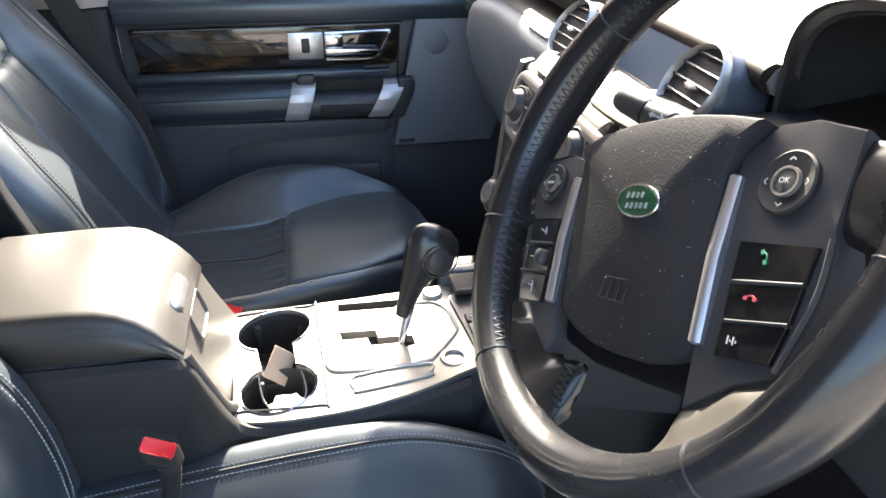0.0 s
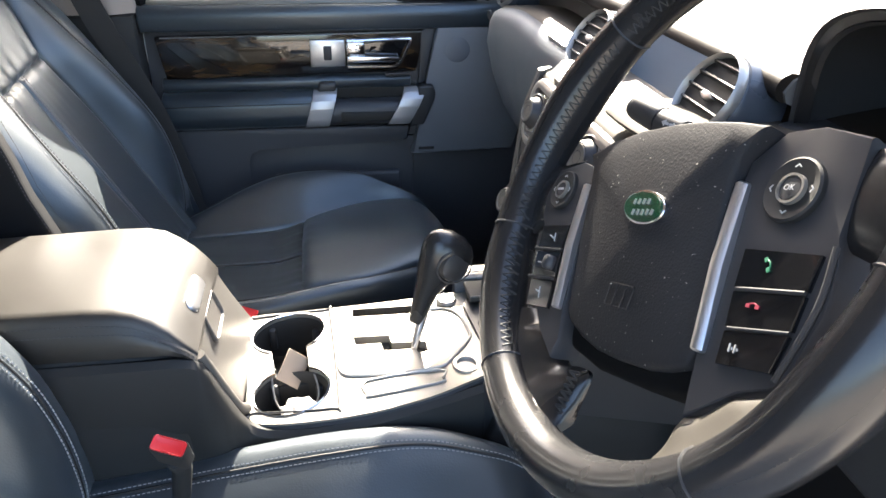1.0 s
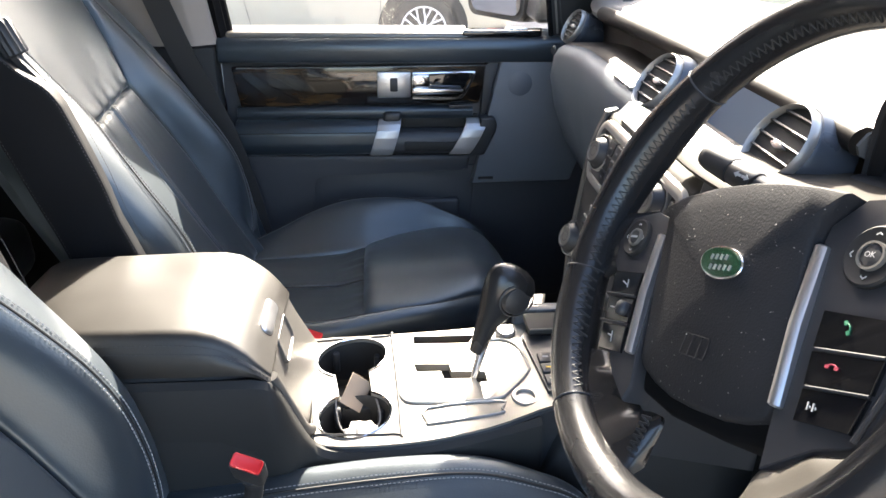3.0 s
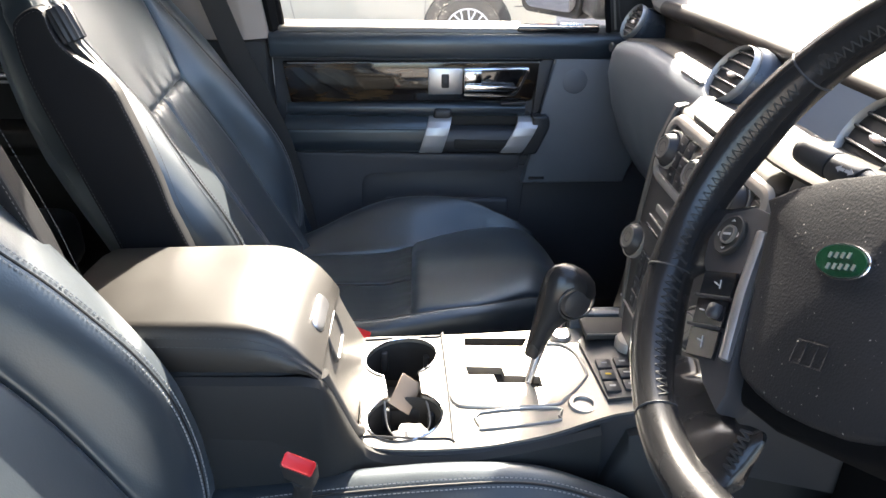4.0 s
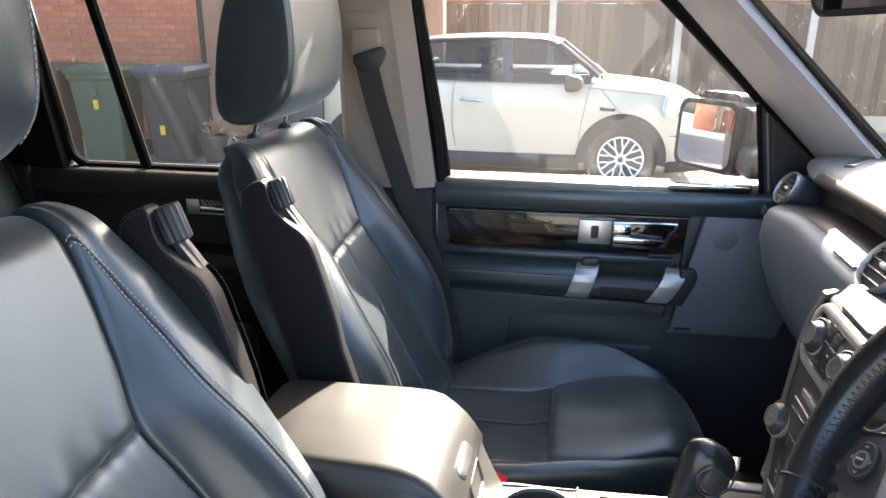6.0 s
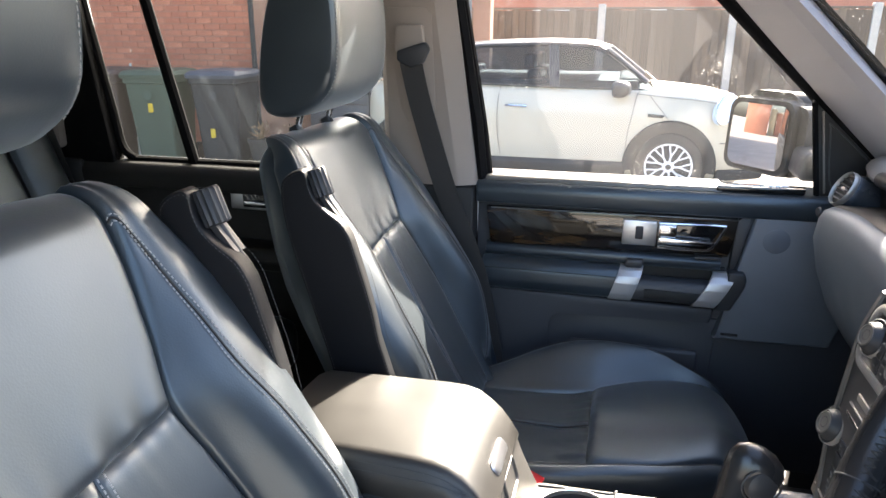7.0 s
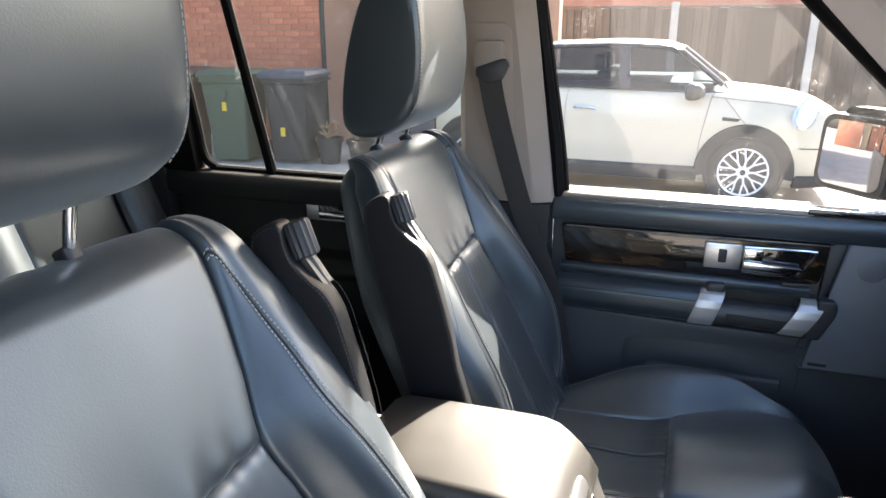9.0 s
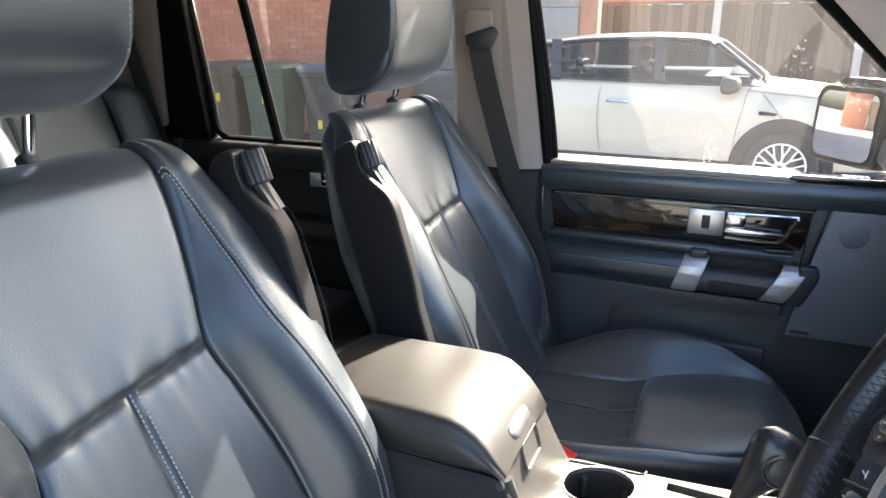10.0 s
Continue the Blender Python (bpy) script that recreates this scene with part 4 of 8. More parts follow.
# ---- instrument hood and column ----
hood = thing("instrument_hood", (0.5, -0.40, 1.2), "black hood over the unlit instruments", "instrument hood", kind="structure")
rings = []
for x, k in ((0.413, 0.985), (0.409, 1.0), (0.413, 1.02), (0.45, 1.03), (0.58, 1.0), (0.68, 0.9)):
    ring = []
    for a in np.linspace(0, math.pi, 25):
        co, si = math.cos(a), math.sin(a)
        ring.append(Vector((x + 0.02 * (1 - si), -0.42 - 0.205 * k * math.copysign(abs(co) ** 0.55, co), 1.235 + 0.115 * k * si ** 0.62)))
    ring = [Vector((ring[0].x, ring[0].y, 1.13))] + ring + [Vector((ring[-1].x, ring[-1].y, 1.13))]
    rings.append(ring + [Vector((p.x + 0.006, -0.42 + (p.y + 0.42) * 0.95, 1.225 + (p.z - 1.225) * 0.93)) for p in ring[::-1]])
part("hood", loft(rings), PLASTIC, hood)
part("dial_panel", box(0.52, 0.54, -0.60, -0.24, 1.18, 1.33, 0.004), GLOSS, hood, "dark dial panel")
part("lower_dash", prism([(0.40, 1.02), (0.62, 0.95), (0.62, 1.24), (0.42, 1.235), (0.395, 1.20)], "y", -0.73, Y0 - 0.005, 0.01), PLASTIC, hood, "black lower dash on the driver's side")
part("driver_knee_panel", prism([(0.42, 0.70), (0.62, 0.60), (0.62, 1.03), (0.41, 1.03)], "y", -0.73, Y0, 0.01), SEAL, hood, "black knee panel")

rv = thing("inside_mirror", (0.30, -0.055, 1.56), "black inside mirror hanging from the windscreen", "mirror")
part("housing", slab(rounded(0.137, 0.034, 0.028), axis_pose((0.245, -0.055, 1.566), (-0.97, -0.18, -0.12), (0, 1, 0)), ((0.0, 0.94), (0.004, 1.0), (-0.02, 1.0), (-0.04, 0.7))), PLASTIC, rv)
part("mirror_glass", slab(rounded(0.128, 0.027, 0.022), axis_pose((0.245, -0.055, 1.566), (-0.97, -0.18, -0.12), (0, 1, 0)), ((0.003, 1), (0.0055, 0.99))), MIRROR, rv, "reflecting glass", smooth=False)
part("stem", tube([(0.275, -0.055, 1.57), (0.31, -0.05, 1.60), (0.335, -0.05, 1.635)], 0.010, 10), PLASTIC, rv)


# ---- steering wheel ----
WN = Vector((-0.885, 0, 0.465)).normalized()
w_r0 = Vector((0, -1, 0))
w_u0 = WN.cross(w_r0)
WTURN = radians(25.5)
wx = math.cos(WTURN) * w_r0 + math.sin(WTURN) * w_u0
wy = -math.sin(WTURN) * w_r0 + math.cos(WTURN) * w_u0
WC = Vector((0.218, -0.401, 1.256))
WM = Matrix.Translation(WC) @ Matrix((wx, wy, WN)).transposed().to_4x4()
wheel = thing("steering_wheel", WC, "black leather steering wheel with silver bars, turned slightly", "steering wheel")


def wp(x, y, h=0.0):
    return WM @ Vector((x, y, h))


def flat(outline, h0, h1, bevel=0.002, dome=0.0, lean=0.0):
    """A plate in the wheel's own plane; dome lifts its middle."""
    bm = bmesh.new()
    cx = sum(p[0] for p in outline) / len(outline)
    cy = sum(p[1] for p in outline) / len(outline)
    levels = [(h0, 1.0), (h1 - bevel, 1.0), (h1 - bevel * 0.3, 1 - bevel * 6), (h1, 1 - bevel * 16)]
    if dome:
        levels += [(h1 + dome * (1 - s * s), s * (1 - bevel * 16)) for s in (0.8, 0.6, 0.4, 0.2, 0.05)]
    low = min(p[1] for p in outline)
    return loft([[wp(cx + (x - cx) * s, cy + (y - cy) * s, h + (lean * (cy + (y - cy) * s - low) if i else 0)) for x, y in outline] for i, (h, s) in enumerate(levels)])


R, r = 0.166, 0.0165


def rim_fat(deg):
    """The rim swells where the thumbs rest and at the lower spokes."""
    deg %= 360
    return 1.0 + 0.16 * math.exp(-((deg - 150) / 16) ** 2) + 0.16 * math.exp(-((deg - 30) / 16) ** 2) + 0.10 * math.exp(-((deg - 205) / 14) ** 2) + 0.10 * math.exp(-((deg - 335) / 14) ** 2)


rings = []
N = 220
for k in range(N + 1):
    a = 2 * math.pi * k / N
    deg = math.degrees(a) % 360
    fat = rim_fat(deg)
    ring = []
    for j in range(44):
        q = 2 * math.pi * j / 44
        rr = R + r * fat * 0.92 * math.cos(q) - (fat - 1) * 0.006
        ring.append(wp(rr * math.cos(a), rr * math.sin(a), r * fat * 1.08 * math.sin(q)))
    rings.append(ring)
bm = loft(rings, True, False)
bmesh.ops.remove_doubles(bm, verts=bm.verts, dist=1e-6)
rim = part("rim", bm, RIMHIDE, wheel)


def rim_at(deg, q, k=1.0):
    a = radians(deg)
    f = rim_fat(deg)
    rr = R + r * f * k * 0.92 * math.cos(q) - (f - 1) * 0.006
    return wp(rr * math.cos(a), rr * math.sin(a), r * f * k * 1.08 * math.sin(q))



for deg in (128, 190, 232, 308, 350, 52):
    part("rim_joint", tube([rim_at(deg, 2 * math.pi * j / 16, 1.005) for j in range(16)], 0.0009, 5, True), PLASTIC, rim, "dark seam across the rim")
zig = []
for d0, d1 in ((54, 126), (131, 188), (193, 230), (-8, 50)):
    n_ = int(abs(d1 - d0) / 2.2)
    for k in range(n_):
        d = d0 + (d1 - d0) * k / n_
        q0, q1 = math.pi * 0.80, math.pi * 0.93
        zig.append([rim_at(d, q0, 1.015), rim_at(d + 1.3, q1, 1.02)])
        zig.append([rim_at(d + 1.3, q1, 1.02), rim_at(d + 2.2, q0, 1.015)])
part("rim_stitching", joined(*[tube(z_, 0.0006, 4) for z_ in zig]), RUBBER, rim, "crossed thread along the inside of the rim", smooth=False, kind="stuff")

# spokes: a cover plate either side of the airbag, over a dark hub behind it
part("hub", flat([(-0.075, 0.03), (0.0, 0.040), (0.075, 0.034), (0.115, 0.026), (0.115, -0.06), (0.070, -0.098), (0.030, -0.106), (-0.02, -0.1065), (-0.055, -0.100), (-0.09, -0.07), (-0.118, -0.02), (-0.115, 0.02)], -0.05, -0.012, 0.004), SEAL, wheel, "dark hub behind the airbag")
cover_r = [(0.0585, 0.023), (0.0745, 0.0385), (0.0961, 0.0399), (0.122, 0.033), (0.1225, 0.006), (0.1225, -0.0129), (0.1270, -0.0249), (0.1285, -0.0474), (0.1220, -0.0746), (0.1163, -0.0834), (0.0985, -0.0905), (0.0725, -0.1102), (0.0675, -0.0808), (0.0575, 0.010)]
cover_l = [(-0.0765, 0.021), (-0.1005, 0.0275), (-0.130, 0.022), (-0.137, 0.002), (-0.131, -0.016), (-0.122, -0.025), (-0.104, -0.06), (-0.091, -0.0846), (-0.078, -0.098), (-0.0547, -0.1117), (-0.052, -0.10), (-0.0580, -0.082), (-0.0680, -0.03)]
for cov in (cover_r, cover_l):
    part("spoke_cover", loft([[wp(x + (sum(p[0] for p in cov) / len(cov) - x) * s, y + (sum(p[1] for p in cov) / len(cov) - y) * s, h) for x, y in cov] for h, s in ((-0.022, 0.04), (-0.004, 0.0), (-0.0015, 0.006), (-0.0008, 0.02))]), COVER, wheel, "grey-black spoke cover")
pad_o = [(0.0, 0.0455), (0.025, 0.045), (0.05, 0.0425), (0.070, 0.039), (0.058, 0.024), (0.0555, 0.012), (0.060, -0.03), (0.0655, -0.079), (0.060, -0.0865), (0.045, -0.092), (0.0285, -0.0955), (0.005, -0.0965), (-0.0154, -0.0955), (-0.035, -0.091), (-0.050, -0.085), (-0.056, -0.079), (-0.066, -0.03), (-0.0735, 0.012), (-0.0755, 0.021), (-0.082, 0.030), (-0.06, 0.038), (-0.03, 0.0435)]
pad = part("airbag_pad", flat(pad_o, -0.02, -0.003, 0.003, 0.006, 0.085), PADSKIN, wheel, "grained airbag cover")
part("emboss", joined(*[moved(box(a, b, -0.0004, 0.0004, -0.0003, 0.0003, 0.0), WM @ Matrix.Translation((0.003, -0.068 + o, 0.0062 + 0.08 * o))) for a, b, o in ((-0.011, 0.011, 0.0), (-0.011, 0.011, 0.013))]
                    , *[moved(box(a - 0.0004, a + 0.0004, -0.0065, 0.0065, -0.0003, 0.0003, 0.0), WM @ Matrix.Translation((0.003, -0.0615, 0.0067))) for a in (-0.011, -0.004, 0.004, 0.011)]), PADSKIN, pad, "embossed airbag mark")
oval = lambda rx, ry, n_=32: [(rx * math.cos(2 * math.pi * k / n_), ry * math.sin(2 * math.pi * k / n_)) for k in range(n_)]
BM_ = WM @ Matrix.Translation((0.004, -0.009, 0.0098)) @ pose(0, 0, 0, 4.5, 0, -5)
part("badge_rim", slab(oval(0.0192, 0.0104), BM_, ((0, 1), (0.0025, 1), (0.003, 0.97))), CHROME, pad, "silver-edged green oval badge")
part("badge_face", slab(oval(0.0176, 0.0090), BM_, ((0.0026, 1), (0.0036, 0.98))), GREENBADGE, pad, "green enamel oval with pale bars")
marks = []
for row, y_, o in ((4, 0.0030, -0.0018), (5, -0.0030, 0.0018)):
    for k in range(row):
        marks.append(moved(box(-0.0009, 0.0009, -0.0017, 0.0017, 0, 0.0005, 0.0), BM_ @ Matrix.Translation((o + (k - (row - 1) / 2) * 0.0042, y_ + (k - (row - 1) / 2) * 0.0005, 0.0036)) @ pose(0, 0, 0, 0, 0, -8)))
part("badge_bar", joined(*marks), SILVER, pad, "pale bars on the badge", kind="stuff")
for (xa, ya), (xb, yb) in (((0.0604, 0.011), (0.0697, -0.078)), ((-0.0805, 0.009), (-0.0645, -0.080))):
    rows = []
    for f, k in ((0, 0.55), (0.012, 1), (0.5, 1), (0.988, 1), (1, 0.55)):
        x_, y_, lift = xa + (xb - xa) * f, ya + (yb - ya) * f, 0.0022 * math.sin(math.pi * f)
        rows.append([wp(x_ + o * k, y_, -0.001 + (h + lift) * (0.6 + 0.4 * k)) for o, h in ((-0.0036, -0.003), (-0.0036, 0.0036), (-0.0026, 0.0047), (-0.0006, 0.0052), (0.0016, 0.0046), (0.0036, 0.0026), (0.0036, -0.003))])
    part("silver_bar", loft(rows), SILVER, wheel, "flat brushed silver bar beside the airbag")


def ring_pad(cx, cy, k, mark):
    m = WM @ Matrix.Translation((cx, cy, 0.0))
    base = part("button_pad", slab(oval(0.018 * k, 0.0185 * k), m, ((-0.004, 1), (0.002, 1), (0.003, 0.93), (0.0015, 0.62))), RUBBER, wheel, "round four-way button")
    part("button_ring", lathe([(0.0088 * k, 0.001), (0.0086 * k, 0.004), (0.0072 * k, 0.004), (0.007 * k, 0.002)], m, 28), SATINGREY, base, "dull grey ring")
    part("button_cap", lathe([(0.0068 * k, 0.001), (0.0064 * k, 0.0035), (0, 0.0038)], m, 24), PLASTIC, base)
    if mark:
        lettering("button_word", "OK", 0.0048 * k, m @ Matrix.Translation((0, 0, 0.0042)), WHITEMARK, base, 0.0001)
    else:
        part("button_mark", moved(box(-0.004, 0.004, -0.0008, 0.0008, 0.0038, 0.0043, 0), m), WHITEMARK, base)
    for a in range(4):
        q = m @ pose(0, 0, 0, 0, 0, 90 * a) @ Matrix.Translation((0, 0.0138 * k, 0.0028))
        ch = joined(moved(box(-0.0021, 0.0003, -0.0003, 0.0003, 0, 0.0003, 0), q @ pose(0, 0, 0, 0, 0, 38)), moved(box(-0.0003, 0.0021, -0.0003, 0.0003, 0, 0.0003, 0), q @ pose(0, 0, 0, 0, 0, -38)))
        part("arrow_mark", ch, WHITEMARK, base, smooth=False)


ring_pad(0.0922, 0.0072, 0.88, True)
ring_pad(-0.1115, 0.0046, 0.80, False)


def key(outline, mark=None, m_at=None, m_mat=None):
    k = part("button", flat(outline, -0.006, 0.002, 0.0015), GLOSS, wheel, "black switch")
    if mark:
        part("button_mark", mark, m_mat, k, smooth=False)


def handset(cx, cy, k, turn):
    m = WM @ Matrix.Translation((cx, cy, 0.0026)) @ pose(0, 0, 0, 0, 0, turn)
    arc = [m @ Vector((0.0042 * k * math.cos(a), 0.0042 * k * math.sin(a) * 0.8, 0)) for a in np.linspace(radians(25), radians(155), 7)]
    return joined(tube(arc, 0.0006 * k, 5), moved(box(-0.0011, 0.0011, -0.0009, 0.0009, -0.0003, 0.0004, 0), m @ Matrix.Translation((0.0036 * k, 0.001, 0))), moved(box(-0.0011, 0.0011, -0.0009, 0.0009, -0.0003, 0.0004, 0), m @ Matrix.Translation((-0.0036 * k, 0.001, 0))))


key([(0.0770, -0.0235), (0.1195, -0.0225), (0.1185, -0.0392), (0.0785, -0.0430)], handset(0.0933, -0.0307, 0.75, -60), None, GREENMARK)
key([(0.0790, -0.0450), (0.1183, -0.0415), (0.1175, -0.0575), (0.0815, -0.0622)], handset(0.0942, -0.0516, 0.75, 0), None, REDMARK)
key([(0.0820, -0.0642), (0.1172, -0.0598), (0.1142, -0.0775), (0.0835, -0.0805)], joined(*[tube([wp(0.089 + 0.0016 * i, -0.0695 - 0.0016 * (i % 2), 0.0024), wp(0.0894 + 0.0016 * i, -0.0735 + 0.0012 * (i % 2), 0.0024)], 0.0004, 4) for i in range(4)]), None, WHITEMARK)
part("pack_ridge", joined(tube([wp(0.081, -0.0437, 0.0022), wp(0.1185, -0.0402, 0.0022)], 0.0011, 8), tube([wp(0.084, -0.0630, 0.0022), wp(0.1175, -0.0586, 0.0022)], 0.0009, 8)), COVER, wheel, "grey ridge between switches")
part("pack_edge", tube(smooth_line([wp(0.1235, -0.018, 0.0), wp(0.1245, -0.045, 0.0), wp(0.1165, -0.080, 0.0)], 6), 0.0016, 8), SATIN, wheel, "curved edge of the switch pack")
key([(-0.086, -0.022), (-0.120, -0.024), (-0.116, -0.041), (-0.083, -0.039)], joined(tube([wp(-0.104, -0.031, 0.0026), wp(-0.098, -0.033, 0.0026)], 0.0005, 4), tube([wp(-0.098, -0.029, 0.0026), wp(-0.096, -0.035, 0.0026)], 0.0005, 4)), None, WHITEMARK)
key([(-0.083, -0.042), (-0.115, -0.044), (-0.110, -0.062), (-0.079, -0.060)], tube([wp(-0.107, -0.052, 0.0026), wp(-0.102, -0.052, 0.0026)], 0.0005, 4), None, WHITEMARK)
key([(-0.079, -0.063), (-0.109, -0.065), (-0.103, -0.084), (-0.075, -0.082)], joined(tube([wp(-0.096, -0.072, 0.0026), wp(-0.090, -0.073, 0.0026)], 0.0005, 4), tube([wp(-0.092, -0.069, 0.0026), wp(-0.089, -0.077, 0.0026)], 0.0005, 4)), None, WHITEMARK)
part("thumb_roller", moved(lathe([(0.004, -0.005), (0.0055, -0.003), (0.0055, 0.003), (0.004, 0.005)], Matrix(), 16), WM @ Matrix.Translation((-0.090, -0.051, 0.003)) @ pose(0, 0, 0, 90)), PLASTIC, wheel, "small roller")
part("pack_ridge", joined(tube([wp(-0.081, -0.0405, 0.003), wp(-0.117, -0.0425, 0.003)], 0.0012, 8), tube([wp(-0.079, -0.0615, 0.003), wp(-0.112, -0.0635, 0.003)], 0.0012, 8)), COVER, wheel, "grey ridge between switches")
# spoke ends wrapped in hide, where they meet the rim
for s in (1, -1):
    rows = []
    for x, yc, hh, th in ((0.112, 0.008, 0.024, 0.005), (0.122, 0.007, 0.024, 0.007), (0.134, 0.004, 0.025, 0.008), (0.146, 0.001, 0.028, 0.009), (0.154, -0.002, 0.031, 0.008)):
        rows.append([wp(s * x, yc + hh * math.cos(q), -0.009 + th * math.sin(q)) for q in np.linspace(0, 2 * math.pi, 19)[:-1]])
    part("spoke_wrap", loft(rows), RIMHIDE, wheel, "smooth black spoke end")


def web(outline, arc, h_in, h_rim, name, mat, label):
    """A hide-covered web that flares into the rim: an inner edge, and an arc along the rim's inside."""
    inner = [Vector((x, y, 0)) for x, y in outline]
    inner = [p for p in smooth_line(inner, 5)]
    n_ = len(inner)
    rows = []
    for i, p in enumerate(inner):
        a = radians(arc[0] + (arc[1] - arc[0]) * i / (n_ - 1))
        q = Vector((0.160 * math.cos(a), 0.160 * math.sin(a), 0))
        col = []
        for f in np.linspace(0, 1, 9):
            hgt = h_in + (h_rim - h_in) * f * f - 0.006 * (1 - f) ** 6
            col.append(wp(p.x + (q.x - p.x) * f, p.y + (q.y - p.y) * f, hgt))
        col += [wp(q.x, q.y, h_rim - 0.012), wp(p.x + (q.x - p.x) * 0.1, p.y + (q.y - p.y) * 0.1, h_in - 0.010), wp(p.x, p.y, h_in - 0.009)]
        rows.append(col)
    return part(name, loft(rows), mat, wheel, label)


web([(0.040, -0.1490), (0.0535, -0.1455), (0.0636, -0.1355), (0.0692, -0.1234), (0.0715, -0.1110), (0.0815, -0.1062), (0.0905, -0.0985), (0.0975, -0.0925), (0.112, -0.0880), (0.126, -0.0830)], (-76, -31), 0.003, 0.012, "lower_spoke", SUNLITHIDE, "smooth lower spoke, sunlight put into its paler hide")
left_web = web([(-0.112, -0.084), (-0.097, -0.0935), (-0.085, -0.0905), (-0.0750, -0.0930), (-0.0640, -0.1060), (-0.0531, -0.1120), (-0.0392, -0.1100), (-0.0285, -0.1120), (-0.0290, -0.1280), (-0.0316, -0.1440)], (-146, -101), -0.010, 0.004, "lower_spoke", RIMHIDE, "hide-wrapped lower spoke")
lace = []
for k in range(7):
    y0 = -0.1135 - 0.0046 * k
    x0 = -0.0300 - 0.0003 * k
    lace += [[wp(x0, y0, -0.010), wp(x0 - 0.006, y0 - 0.001, -0.0065)], [wp(x0 - 0.006, y0 - 0.001, -0.0065), wp(x0 - 0.0005, y0 - 0.0042, -0.010)]]
for k in range(9):
    y0 = -0.018 - 0.0075 * k
    a_ = math.pi + math.asin(y0 / -0.150)
    lace += [[rim_at(math.degrees(a_), math.pi * 0.86, 1.02), rim_at(math.degrees(a_) + 1.2, math.pi * 1.0, 1.04)]]
part("lacing", joined(*[tube(z_, 0.0009, 5) for z_ in lace]), RUBBER, left_web, "crossed black lacing", kind="stuff")
# column shroud and stalk
col = thing("steering_column", (0.35, -0.40, 1.15), "black steering column shroud with a signal stalk", "steering column")
cm = Matrix.Translation(WC) @ Matrix((w_r0, w_u0, WN)).transposed().to_4x4()
part("shroud", slab(rounded(0.062, 0.062, 0.03), cm, ((-0.055, 0.75), (-0.07, 1.0), (-0.16, 1.05), (-0.26, 0.9))), RUBBER, col)
s0, s1 = Vector((0.325, -0.332, 1.236)), Vector((0.289, -0.202, 1.249))
sd = (s1 - s0).normalized()
st = part("stalk", tube([s0 - sd * 0.05, s0, s0 + sd * 0.07, s0 + sd * 0.072], [0.009, 0.009, 0.0098, 0.0103], 16), PLASTIC, col, "black signal stalk")
part("stalk_collar", tube([s0 + sd * 0.074, s0 + sd * 0.076, s0 + sd * 0.098, s0 + sd * 0.100], [0.0108, 0.0113, 0.0113, 0.0108], 16), SATIN, st)
part("stalk_tip", tube([s0 + sd * 0.101, s0 + sd * 0.103, s0 + sd * 0.128, s0 + sd * 0.134, s0 + sd * 0.137], [0.0112, 0.0118, 0.0118, 0.0108, 0.0075], 16), PLASTIC, st, "rounded stalk tip")
toeye = (Vector((0.03, -0.74, 1.43)) - s1).normalized()
tm = axis_pose(s0 + sd * 0.085 + (toeye - sd * toeye.dot(sd)).normalized() * 0.0114, toeye - sd * toeye.dot(sd), Vector((0, 0, 1)))
part("arrow_mark", joined(*[moved(prism([(0.0028, o), (0, o + g * 0.004), (-0.0028, o), (-0.0012, o), (-0.0012, o - g * 0.0035), (0.0012, o - g * 0.0035), (0.0012, o)], "z", -0.0002, 0.0003, 0), tm) for g, o in ((1, 0.002), (-1, -0.006))]), WHITEMARK, st, smooth=False)

# ---- centre console ----
cz = lambda x: 0.835 + 0.12 * x
console = thing("centre_console", (0.0, 0.02, 0.46), "black centre console with a silver top plate", "centre console", kind="structure")
st_ = [(-0.60, 0.955, -0.10, 0.095), (-0.45, 0.957, -0.11, 0.095), (-0.19, 0.957, -0.112, 0.093), (-0.150, 0.950, -0.110, 0.080), (-0.140, 0.935, -0.105, 0.075), (-0.118, 0.835, -0.080, 0.110), (-0.098, 0.74, -0.095, 0.152), (-0.08, 0.735, -0.092, 0.15), (0.0, 0.74, -0.104, 0.142), (0.10, 0.75, -0.106, 0.132), (0.2, 0.76, -0.098, 0.125), (0.235, 0.84, -0.095, 0.12), (0.28, 0.85, -0.095, 0.13), (0.42, 0.88, -0.11, 0.14), (0.66, 0.90, -0.12, 0.15)]
rings = [[Vector((x, y0 - 0.02, 0.46)), Vector((x, y0 - 0.022, z - 0.09)), Vector((x, y0 - 0.006, z - 0.02)), Vector((x, y0 + 0.006, z)), Vector((x, y1 - 0.006, z)), Vector((x, y1 + 0.006, z - 0.02)), Vector((x, y1 + 0.02, z - 0.09)), Vector((x, y1 + 0.02, 0.46))] for x, z, y0, y1 in st_]
part("body", loft(rings), RUBBER, console)
sweep = [(-0.60, 0.954, -0.104), (-0.40, 0.955, -0.110), (-0.20, 0.955, -0.114), (-0.145, 0.953, -0.113), (-0.125, 0.940, -0.111), (-0.110, 0.895, -0.106), (-0.098, 0.855, -0.099), (-0.085, 0.832, -0.095), (-0.06, 0.824, -0.098), (0.0, 0.829, -0.106), (0.10, 0.842, -0.103), (0.2, 0.853, -0.085)]
rings = []
